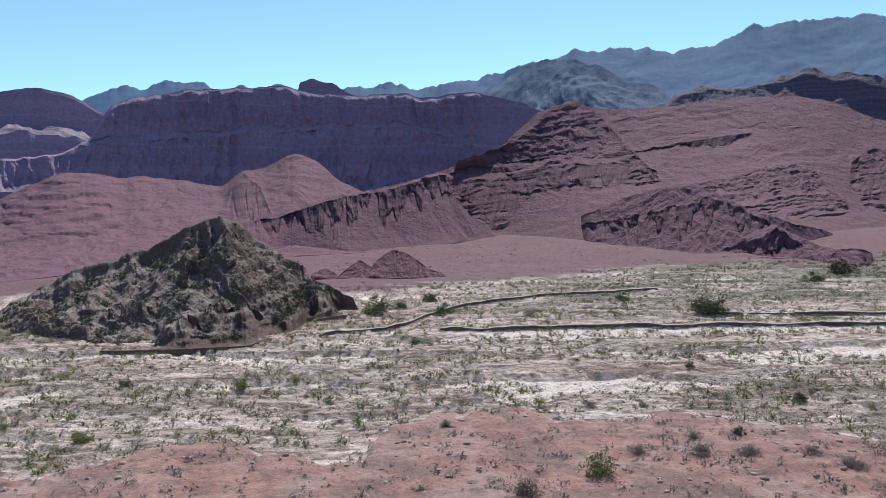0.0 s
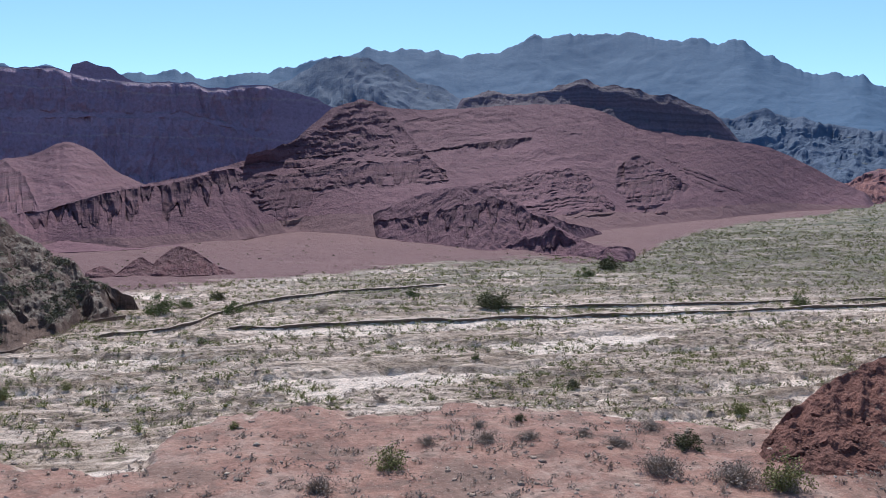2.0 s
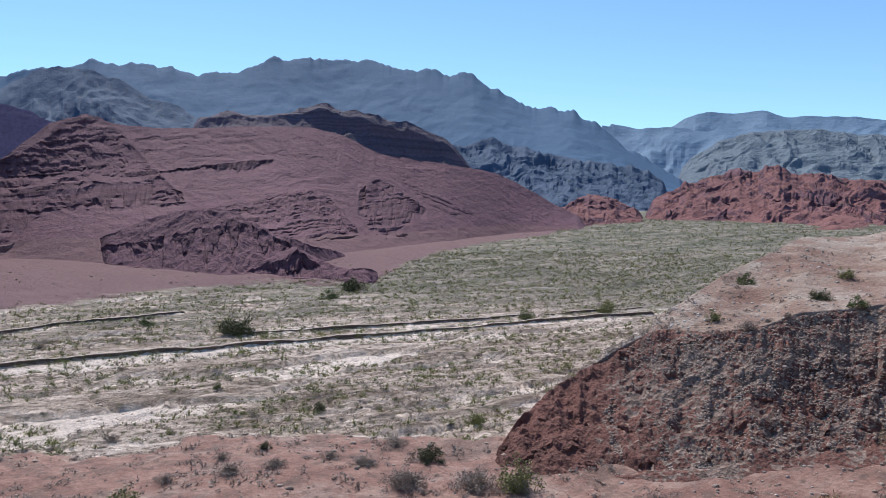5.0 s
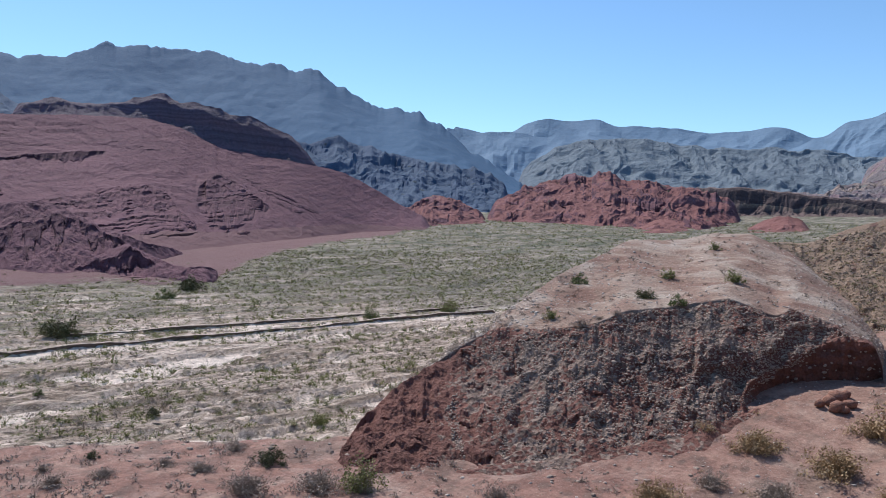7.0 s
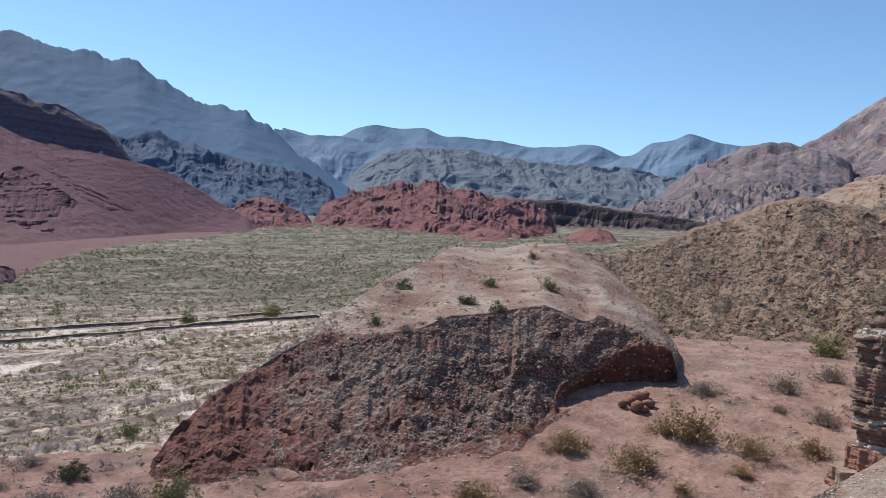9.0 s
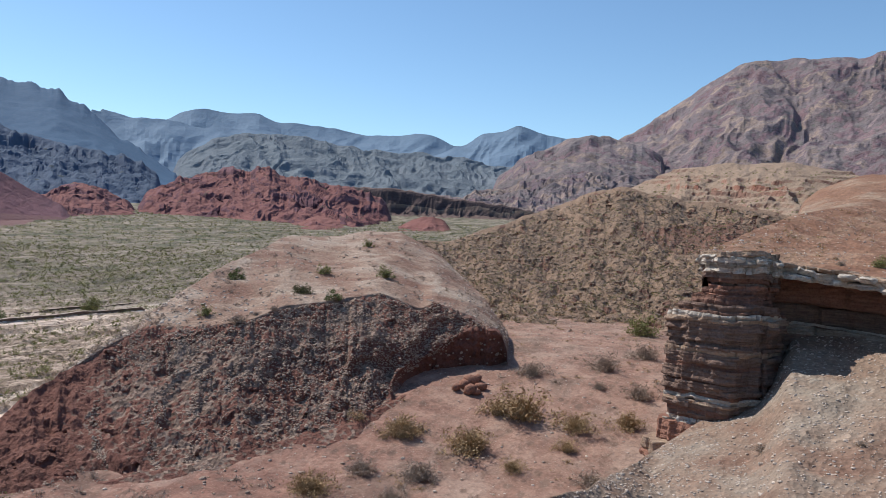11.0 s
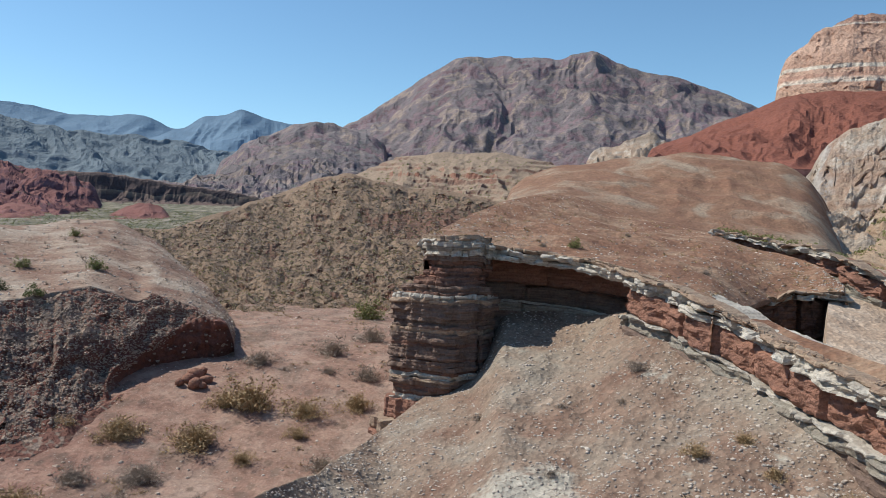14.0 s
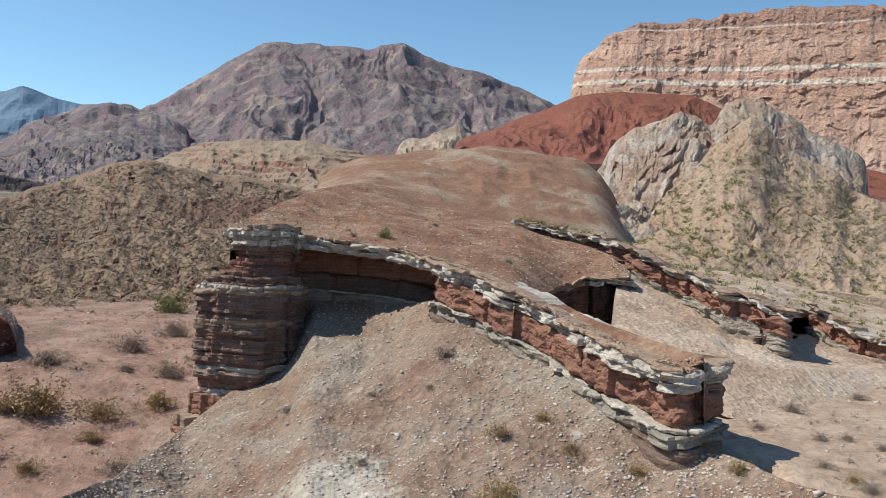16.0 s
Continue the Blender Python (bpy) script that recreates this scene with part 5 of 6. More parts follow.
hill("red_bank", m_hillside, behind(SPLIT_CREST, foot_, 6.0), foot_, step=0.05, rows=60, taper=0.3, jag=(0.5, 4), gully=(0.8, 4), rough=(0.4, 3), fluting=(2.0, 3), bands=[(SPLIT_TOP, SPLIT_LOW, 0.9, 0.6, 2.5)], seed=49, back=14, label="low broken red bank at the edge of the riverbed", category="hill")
for k, line in enumerate((MOUND_CREST, MOUNDB_CREST, MOUNDC_CREST)):
    foot_ = [(a, -5.2, 165.0) for a, e in line]
    hill("red_mound", m_red, behind(line, foot_, 4.5), foot_, step=0.04, rows=50, blur=0.08, jag=(0.15, 3), gully=(1.0, 5), rough=(0.25, 2.5), bands=[], seed=20 + k, taper=0.2, back=9, label=("small dark red clay mound", "low red clay mound at riverbed edge", "low red clay mound at riverbed edge")[k], category="mound")
hill("red_foothill", m_redfar, REDC_CREST, REDC_FOOT, jag=(2, 10), gully=(5, 20), rough=(1.2, 8), bands=[], fluting=(4, 7), crags=[(0.9, 16, 4, 0.18)], reach=4, step=0.08, rows=90, seed=22, label="broken red rock foothill", category="hill")
hill("red_foothill", m_red, REDE_CREST, REDE_FOOT, step=0.09, rows=50, prof=((0, 0), (0.4, 0.35), (0.7, 0.8), (1, 1)), jag=(1.5, 7), gully=(0.45, 9), rough=(1.4, 6), strata=(0.4, 2), parts=((0.5, "talus"), (1, "rock_face")), back=40, seed=48, label="low broken red foothills below the slope", category="hill")
hill("red_badland", m_redfar, REDB_CREST, REDB_FOOT, jag=(4, 14), parts=((0.3, "clay_slope"), (1, "rock_slope")), gully=(9, 30), rough=(1.6, 9), bands=[], fluting=(6, 8), crags=[(0.9, 22, 6, 0.18)], reach=5, step=0.07, rows=120, seed=23, label="red badland hills beyond the plain", category="hill")
hill("black_cliff", m_black, BLACK_CREST, BLACK_FOOT, rows=70, prof=((0, 0), (0.5, 0.15), (0.75, 0.35), (0.85, 0.95), (1, 1)), jag=(1.5, 10), gully=(0.2, 12), rough=(1.5, 10), parts=((0.72, "talus"), (0.88, "cliff_face"), (1, "rim")), seed=24, label="dark fluted cliff with pale top", category="cliff")
hill("orange_mound", m_mound, REDD_CREST, REDD_FOOT, rows=40, jag=(1, 10), gully=(0.3, 15), rough=(1, 8), seed=25, label="bright red clay mounds", category="mound")

# ---- the grey hill at the river ----
_, g_grey = hill("grey_hill", m_grey, CONE_HILL, CONE_HILL_FOOT, step=0.05, rows=170, jag=(0.6, 3), gully=(3.2, 11), rough=(0.9, 3), fluting=(0.8, 2), reach=0.8, bands=[([p[:2] for p in CUT_CREST], [p[:2] for p in CUT_FOOT], 1.0, 0.1, 2.0)], crags=[(0.6, 1.8, 1.0, 0.4)], seed=26, label="grey green rubble hill with dark bushes", category="hill")


# ---- right side: cliff, scree, pale badlands ----
hill("orange_cliff", m_cliff, CLIFF_CREST, [(a, e, 228) for a, e, r in CLIFF_FOOT], step=0.05, rows=240, back=120, jag=(1.2, 5), reach=1.2, gully=(1.4, 12), rough=(1.0, 4), fluting=(1.0, 3), bands=[], layers=[([p[:2] for p in CLIFF_CREST], [p[:2] for p in CLIFF_FOOT], 0.5, 2.4, 0.0)], crags=[(1.2, 7, 2.5, 0.34)],
     parts=((0.2, "talus"), (0.45, "lower_cliff"), (0.8, "upper_cliff"), (1, "rim")), seed=27, taper=0.5, label="tall orange layered sandstone cliff", category="cliff")
hill("red_scree", m_scree, SCREE_CREST, SCREE_FOOT, rows=100, jag=(0.5, 8), gully=(0.16, 9), rough=(0.7, 6), parts=((0.5, "lower_scree"), (1, "upper_scree")), seed=28, label="smooth deep red scree below cliff", category="slope")
_, g_pale = hill("pale_badland", m_pale, PALE_CREST, PALE_FOOT, step=0.05, rows=170, jag=(0.6, 3), reach=1.2, gully=(2.4, 9), rough=(1.0, 3), fluting=(3.0, 2.5), bands=[], layers=[(CRAGS_TOP, CRAGS_LOW, 0.7, 1.8, 0.9)], crags=[(0.7, 3, 3, 0.38)], parts=((0.55, "clay_slope"), (1, "rock_spine")), seed=29, label="pale eroded clay badland slope", category="hill")
_, g_cone = hill("clay_cone", m_clay, CONE_CREST, CONE_FOOT, step=0.06, rows=140, jag=(0.4, 3), reach=0.6, gully=(1.6, 9), rough=(0.5, 3), fluting=(0.5, 2), bands=[], crags=[(0.6, 1.6, 0.9, 0.45)], parts=((0.7, "clay_slope"), (1, "rock_spine")), seed=30, label="tan clay hill with few bushes", category="hill")
hill("pale_crag", m_pale, PALEROCK_CREST, PALEROCK_FOOT, rows=50, jag=(3, 8), gully=(0.4, 8), rough=(2, 7), seed=31, label="pale jagged rock outcrop", category="rock")
_, g_hump = hill("brown_hump", m_hump, HUMP_CREST, HUMP_FOOT, rows=70, jag=(0.6, 10), gully=(0.2, 14), rough=(0.9, 8), strata=(0.5, 2), parts=((0.5, "lower_slope"), (1, "upper_slope")), seed=32, label="low pale brown hill with red bank", category="hill")
hill("brown_hill", m_brownpale, BROWN_CREST, BROWN_FOOT, rows=80, jag=(0.4, 6), rough=(0.5, 6), gully=(0.05, 12), seed=33, label="smooth brown gravel hill", category="hill")
_, g_scrub = hill("scrub_hill", m_scrubhill, SCRUB_CREST, SCRUB_FOOT, step=0.06, rows=180, jag=(0.4, 5), reach=0.6, gully=(1.0, 12), rough=(0.6, 3), fluting=(1.2, 3), bands=[(CROP_SCRUB, CROP_SCRUB_FOOT, 0.7, 0.4, 2.5)], layers=[(CROP_SCRUB, CROP_SCRUB_FOOT, 0.9, 1.4, 0.1)], crags=[(0.75, 1.6, 0.7, 0.38)], parts=((0.5, "lower_slope"), (1, "upper_slope")), seed=34, label="brown hillside dotted with low scrub", category="hill")


# ---- the bench behind the outcrop ----
hill("bench_slope", m_bench, BENCH_CREST, BENCH_FOOT, apron=(7, 1.3), step=0.1, rows=60, jag=(0.1, 3), gully=(0.10, 6), rough=(0.25, 3), parts=((0.5, "lower_slope"), (1, "upper_slope")), seed=44, taper=0.3, back=3, label="pale pink clay slope under the ledge", category="slope")
_, g_bench = hill("clay_bench", m_bench, BENCH_BACK, BENCH_LIP, apron=(-0.5, 0.5), step=0.1, rows=60, jag=(0.1, 3), gully=(0.08, 7), rough=(0.3, 4), seed=45, taper=0.3, label="tan clay slope behind the ledge", category="slope")

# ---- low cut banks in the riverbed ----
# steep fronts coloured dark to imitate shade; flat tops stay pale silt
m_cut = rock("shaded_cut_silt", [(0.0, (0.14, 0.10, 0.075)), (0.5, (0.18, 0.13, 0.10)), (1.0, (0.14, 0.10, 0.075))], 0.5, (0.50, 0.41, 0.33), grain=0.5, steep=(0.5, 0.7))
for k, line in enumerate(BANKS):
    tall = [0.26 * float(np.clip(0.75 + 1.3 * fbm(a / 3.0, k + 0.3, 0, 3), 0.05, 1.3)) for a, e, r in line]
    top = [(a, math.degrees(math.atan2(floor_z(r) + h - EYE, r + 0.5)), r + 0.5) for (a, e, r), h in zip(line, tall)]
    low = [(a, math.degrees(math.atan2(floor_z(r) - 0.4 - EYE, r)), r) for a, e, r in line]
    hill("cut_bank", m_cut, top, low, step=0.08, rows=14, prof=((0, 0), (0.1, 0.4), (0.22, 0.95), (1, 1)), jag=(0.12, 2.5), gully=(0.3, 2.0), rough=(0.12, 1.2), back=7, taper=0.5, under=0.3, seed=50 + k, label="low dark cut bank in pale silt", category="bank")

# ---- the near spur ----
spur, g_spur = hill("rubble_spur", m_spur, SPUR_EDGE, SPUR_FOOT, step=0.04, rows=200, jag=(0.3, 1.2), gully=(0.5, 4.0), rough=(0.35, 1.3), fluting=(0.5, 1.3), reach=3.0, bands=[(CAVE_TOP, CAVE_FLOOR, 1.8, 0.15, 1.5), (REDOUT_TOP, REDOUT_LOW, 0.9, 0.4, 1.5)], crags=[(0.8, 1.6, 0.8, 0.4)], apron=(2.0, 0.9), seed=35, taper=0.3, back=6, label="dark red spur covered in rubble", category="hill")
_, g_top = hill("gravel_spur", m_top, SPUR_BACK, SPUR_EDGE, step=0.08, rows=70, jag=(0.2, 3), rough=(0.4, 6), parts=((0.5, "near_top"), (1, "far_top")), seed=36, taper=0.3, shade=True, label="pale gravel top of the spur", category="hill")

# ---- slopes round the layered outcrop ----
gravel, g_gravel = hill("gravel_slope", m_gravel, GRAVEL_CREST, [(p[0], -30.0, 19) for p in GRAVEL_CREST], step=0.08, rows=120, jag=(0.1, 3), gully=(0.10, 8), rough=(0.35, 2.5), seed=37, taper=0.3, shade=True, label="tan gravel slope below the ledge", category="slope")
_, g_dip = hill("dip_slope", m_brown, DIP_BACK, DIP_FRONT, apron=(-0.5, 0.3), step=0.06, rows=90, blur=0.7, rough=(0.3, 4), gully=(0.03, 7), parts=((0.12, "rock_lip"), (1, "gravel_slope")), seed=38, taper=0.2, shade=True, label="smooth brown gravel top of the ledge", category="slope")
hill("ledge_top", m_brown, LEDGE_TOP, [(a, e, r + 0.4) for a, e, r in LIP if a > 104.5], apron=(-0.5, 0.3), step=0.06, rows=24, rough=(0.12, 1.5), seed=46, taper=0.2, back=2.5, label="narrow gravel top of the ledge end", category="slope")

# ---- layered rock ----
def stone(name, base, spread, grain=0.35, band=0.14, pits=0.5):
    n = Nodes(name)
    z = n.noise(1.0 / band, 4, 0.6, (0.06, 0.06, 1.0), 0.3)
    v, f = n.noise(0.9, 4), n.noise(1.0 / grain * 2.5, 5, 0.7)
    col = n.mix(n.ramp(z, [(0.35, 0.0), (0.65, 1.0)]), base, spread)
    col = n.mix(0.6, col, n.ramp(f, [(0.3, 0.4), (0.5, 1.0), (0.75, 1.3)]), "MULTIPLY")
    col = n.mix(0.4, col, n.ramp(v, [(0.3, 0.6), (0.7, 1.25)]), "MULTIPLY")
    n.bump(f, 0.8, grain * 0.4)
    n.bump(z, pits, 0.12)
    return n.done(col)


s_white = stone("white_limestone", (0.60, 0.55, 0.47), (0.42, 0.37, 0.31))
s_red = stone("red_mudstone", (0.34, 0.175, 0.12), (0.24, 0.125, 0.09))
s_brown = stone("brown_siltstone", (0.25, 0.17, 0.13), (0.155, 0.105, 0.084), band=0.1)
s_grey = stone("grey_green_shale", (0.37, 0.34, 0.28), (0.24, 0.20, 0.16), band=0.1)
s_tan = stone("tan_sandstone", (0.42, 0.32, 0.23), (0.31, 0.21, 0.15), band=0.12)
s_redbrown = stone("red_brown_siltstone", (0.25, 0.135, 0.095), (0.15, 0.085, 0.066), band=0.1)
s_dark = stone("dark_mudstone", (0.16, 0.11, 0.09), (0.24, 0.17, 0.13), band=0.08)


def stratum(name, mat, path, ztop, tall, out, parent, rough=0.18, common=0.0, block=1.0, gaps=0.25, seed=0, deep=2.5, closed=False, label="", soft=0.07, flare=0.0, ribs=0.3):
    """One bed of rock along a path in plan: blocky front, worn edges, flat top."""
    path = np.asarray(path)
    nxt, prv = np.roll(path, -1, 0), np.roll(path, 1, 0)
    if not closed:
        nxt[-1], prv[0] = path[-1], path[0]
    d = nxt - prv
    d /= np.linalg.norm(d, axis=1)[:, None] + 1e-9
    normal = np.stack([-d[:, 1], d[:, 0]], -1)
    dist = np.concatenate([[0], np.cumsum(np.linalg.norm(np.diff(path, axis=0), axis=1))])
    deep = np.minimum(deep, 1.2 + 0.3 * dist) if not closed else np.full(len(path), deep)
    wob = dist / block + 0.6 * perlin(dist / block * 0.7, seed * 2.3)
    cell, part_ = np.floor(wob).astype(int), wob - np.floor(wob)
    shift = np.random.RandomState(100 + seed).uniform(-1, 1, 4096)[cell & 4095] * rough
    joint = -gaps * (1 - smooth(np.minimum(part_, 1 - part_), 0.0, 0.05))
    lift_ = 0.16 if closed else 0.05
    hump = np.random.RandomState(300 + seed).uniform(-1, 1, 4096)[cell & 4095] * rough * 0.3
    rows = max(5, int(tall / 0.08))
    v = np.linspace(0, 1, rows)
    edge_ = 1 - np.sqrt(np.clip(1 - (np.abs(v - 0.5) * 2) ** 5, 0, 1))
    layers_ = ribs * rough * np.tanh(4 * perlin(v[:, None] * tall / 0.22 + 0.8 * fbm(dist / 2.5, seed * 0.7)[None], seed * 1.9 + 0.12 * dist[None])) + flare * v[:, None]
    o = (out if np.ndim(out) else np.full(len(path), out))[None] + shift[None] + joint[None] + common * fbm(dist / 4.5, 3.3, 0, 3)[None] - edge_[:, None] * min(soft, tall * 0.25) + layers_
    o = o + rough * 0.9 * fbm(dist[None] / 0.9, v[:, None] * tall / 0.5, seed, 4)
    zt = (ztop + hump + rough * 0.4 * fbm(dist / 1.5, seed + 0.7) + lift_ * fbm(dist / 3.2, 5.1 if closed else seed + 4.4, 0, 3))[None] - v[:, None] * tall
    pts = np.concatenate([path[None] + o[..., None] * normal[None], zt[..., None]], -1)
    top, bot = pts[:1].copy(), pts[-1:].copy()
    top[0, :, :2] = path - deep[:, None] * normal
    bot[0, :, :2] = path - deep[:, None] * normal
    top[0, :, 2] -= 0.12
    grid = np.concatenate([top, pts, bot])
    if closed:
        grid = np.concatenate([grid, grid[:, :1]], 1)
    else:
        ends_ = [np.concatenate([np.repeat((path[k] - deep[k] * normal[k])[None], len(grid), 0), grid[:, k, 2:]], 1)[:, None] for k in (0, -1)]
        grid = np.concatenate([ends_[0], grid, ends_[1]], 1)
    ob = sheet(name, grid, mat)
    ob.parent = parent
    if label:
        ob["label"] = label
    return ob


def along(line, step=0.12, ends=(0, 0), swing=0.0):
    """A control line as a walk in plan with heights; ends: metres by which it turns away from the lookout."""
    a, e, r = np.array(line, float).T
    fa = np.linspace(a[0], a[-1], 400)
    fr, fe = np.interp(fa, a, r), np.interp(fa, a, e)
    k = np.ones(9) / 9
    fr, fe = [np.convolve(np.pad(q, 4, "edge"), k, "valid") for q in (fr, fe)]
    p = np.stack([np.sin(np.radians(fa)) * fr, np.cos(np.radians(fa)) * fr, EYE + fr * np.tan(np.radians(fe))], -1)
    if ends[0]:
        u = p[0, :2] / np.linalg.norm(p[0, :2])
        p = np.concatenate([[[*(p[0, :2] + u * ends[0]), p[0, 2] + 0.1]], p])
    if ends[1]:
        out_ = Vector((p[-1, :2] / np.linalg.norm(p[-1, :2])).tolist())
        for part_turn, share in ((1.9, 0.25), (0.9, 0.75)):
            u = np.array(Matrix.Rotation(-radians(swing * part_turn), 2) @ out_)
            p = np.concatenate([p, [[*(p[-1, :2] + u * ends[1] * share), p[-1, 2] + 0.05]]])
    dd = np.concatenate([[0], np.cumsum(np.linalg.norm(np.diff(p[:, :2], axis=0), axis=1))])
    s = np.arange(0, dd[-1], step)
    p = np.stack([np.interp(s, dd, p[:, k]) for k in range(3)], -1)
    k = np.ones(7) / 7
    p = np.stack([np.convolve(np.pad(q, 3, "edge"), k, "valid") for q in p.T], -1)
    return p[:, :2], p[:, 2]


def rock_thing(name, label, category="rock outcrop"):
    ob = new(name)
    tagged(ob, label, category)
    return ob


# the long ledge
outcrop = rock_thing("layered_ledge", "long layered ledge with white cap over red beds")
path, top = along([p for p in LIP if 88.5 < p[0] < 117], ends=(0, 3.2), swing=32)
path, top = path[::-1], top[::-1]
bear = np.degrees(np.arctan2(path[:, 0], path[:, 1]))
bay = smooth(bear, 88, 90.5) * smooth(-bear, -99.5, -97)
stratum("cap_bed", s_tan, path, top + 0.05, 0.22, 0.1 + 0.1 * bay, outcrop, 0.2, 0.5, 0.7, 0.2, 1, deep=1.1, label="tan crumbling top bed")
stratum("white_bed", s_white, path, top - 0.14, 0.34, 0.1 + 0.15 * bay, outcrop, 0.3, 0.5, 0.8, 0.4, 2, label="white blocky limestone bed", soft=0.04)
stratum("white_bed", s_white, path, top - 0.46, 0.3, 0.0 + 0.15 * bay, outcrop, 0.26, 0.5, 1.2, 0.4, 8, label="lower white limestone bed", soft=0.04)
stratum("red_bed", s_red, path, top - 0.72, 1.42, -0.1 - 2.4 * bay, outcrop, 0.24, 0.5, 2.3, 0.3, 3, label="massive red mudstone bed", ribs=0.06, soft=0.3)
stratum("inner_bed", s_brown, path, top - 2.05, 1.3, -0.5 - 2.2 * bay, outcrop, 0.2, 0.5, 2.0, 0.3, 10, label="shaded brown bed")
stratum("white_seam", s_white, path, top - 2.1 - 1.0 * bay, 0.16, 0.06 - 2.1 * bay, outcrop, 0.22, 0.5, 0.8, 0.3, 4, label="thin white seam", soft=0.03)
stratum("grey_bed", s_grey, path, top - 2.24 - 1.0 * bay, 0.5, 0.08 - 1.9 * bay, outcrop, 0.16, 0.45, 1.4, 0.3, 5, label="grey green shale bed", soft=0.03, ribs=0.6)
stratum("dark_bed", s_dark, path, top - 2.72 - 1.0 * bay, 0.85, 0.04 - 1.7 * bay, outcrop, 0.12, 0.45, 2.5, 0.1, 6, label="dark banded mudstone bed")
stratum("base_bed", s_dark, path, top - 3.5 - 1.0 * bay, 1.3, 0.02 - 1.4 * bay, outcrop, 0.1, 0.45, 2.5, 0.1, 7)

# the rock tower at its end
tower = rock_thing("rock_tower", "banded rock tower with white and brown beds", "rock tower")


def ring(bearing, dist, half_w, half_d, seed):
    th = np.linspace(0, 2 * math.pi, 220, endpoint=False)[::-1]
    c, s_ = np.cos(th), np.sin(th)
    k = (np.abs(c) ** 3 + np.abs(s_) ** 3) ** (-1 / 3) * (1 + 0.2 * fbm(c * 1.5 + seed, s_ * 1.5, 2.0, 4))
    b, turn = radians(bearing), radians(bearing + 38)
    mid = np.array([math.sin(b), math.cos(b)]) * dist
    u, w = np.array([math.cos(turn), -math.sin(turn)]), np.array([math.sin(turn), math.cos(turn)])
    return mid + (c * half_w * k)[:, None] * u + (s_ * half_d * k)[:, None] * w


# zones from the top down: depth at which each ends, half width there, shift of the bearing, rocks, part name, mean bed thickness
ZONES = [(0.35, 2.05, 0.8, (s_tan, s_white), "cap_bed", 0.16), (1.0, 2.0, 0.95, (s_white, s_grey), "white_bed", 0.22), (1.7, 1.65, 1.0, (s_redbrown, s_dark), "neck", 0.35), (2.3, 1.9, 0.6, (s_red, s_redbrown), "shoulder", 0.3),
         (3.2, 2.5, 0.0, (s_brown, s_redbrown), "shoulder", 0.3), (3.7, 2.75, 0.0, (s_white, s_tan), "white_seam", 0.2), (5.0, 2.5, 0.0, (s_dark, s_dark, s_brown), "dark_bed", 0.24), (5.6, 2.65, 0.0, (s_brown, s_tan, s_dark), "tan_seam", 0.18),
         (7.6, 2.6, 0.0, (s_brown, s_redbrown, s_brown), "brown_bed", 0.26), (8.0, 2.6, 0.0, (s_white, s_tan), "white_seam", 0.2), (8.9, 2.35, 0.0, (s_dark, s_redbrown), "dark_bed", 0.3), (9.2, 2.5, 0.0, (s_white,), "white_bed", 0.25), (11.2, 3.4, -0.3, (s_red, s_red, s_tan), "red_foot", 0.7)]
rb_ = np.random.RandomState(77)
depth, size0, move0, k = -0.05, 1.8, 0.8, 0
for end, size1, move1, rocks_, nm, thick in ZONES:
    start = depth
    while depth < end - 0.05:
        tall = min(thick * rb_.uniform(0.6, 1.6), end - depth + 0.04)
        f = (depth + tall / 2 - start) / (end - start)
        mt = rocks_[k % len(rocks_)]
        size = size0 + (size1 - size0) * f + rb_.uniform(-0.06, 0.05)
        p = ring(86.8 + move0 + (move1 - move0) * f, 46.8, size, size * 0.95, depth * 0.07)
        broken = mt is s_white
        stratum(nm, mt, p, np.full(len(p), 14.55 - depth) - 0.05 * (p[:, 0] - p[:, 0].mean()), tall + 0.05, 0.0, tower, 0.16 if broken else 0.1, 0.7, rb_.uniform(0.5, 1.0) if broken else rb_.uniform(1.2, 2.6), 0.2 if broken else 0.06, 20 + k, size * 0.9, True, soft=0.03, ribs=0.4)
        depth += tall
        k += 1
    size0, move0 = size1, move1

# ledges behind
for nm, line, k in (("back_ledge", LEDGE_B, 60), ("far_ledge", LEDGE_C, 70), ("shaded_ledge", LEDGE_D, 80)):
    rock_ = rock_thing(nm, {"back_ledge": "broken white and red ledge behind the outcrop", "far_ledge": "small white topped ledge on the bench", "shaded_ledge": "short overhanging ledge in deep shade"}[nm])
    path, top = along(line, ends=(0, 3))
    path, top = path[::-1], top[::-1]
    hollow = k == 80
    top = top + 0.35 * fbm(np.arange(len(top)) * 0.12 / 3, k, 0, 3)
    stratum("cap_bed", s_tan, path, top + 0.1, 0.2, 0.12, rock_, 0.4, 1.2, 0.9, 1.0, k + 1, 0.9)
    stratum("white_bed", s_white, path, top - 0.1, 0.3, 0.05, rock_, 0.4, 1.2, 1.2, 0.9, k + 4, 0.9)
    # the hollow's wall takes a darker stone colour to deepen its shade
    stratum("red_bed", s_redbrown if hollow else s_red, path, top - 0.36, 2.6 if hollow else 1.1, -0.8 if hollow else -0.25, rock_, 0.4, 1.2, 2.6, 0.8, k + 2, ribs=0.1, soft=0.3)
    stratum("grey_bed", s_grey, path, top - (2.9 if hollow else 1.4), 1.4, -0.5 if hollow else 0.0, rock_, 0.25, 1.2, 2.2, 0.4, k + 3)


# ---- plants and stones ----
def leaf_mat(name, a, b):
    n = Nodes(name, 0.75)
    info = n.t.nodes.new("ShaderNodeNewGeometry")
    rnd = info.outputs["Random Per Island"]
    return n.done(n.mix(rnd, a, b))


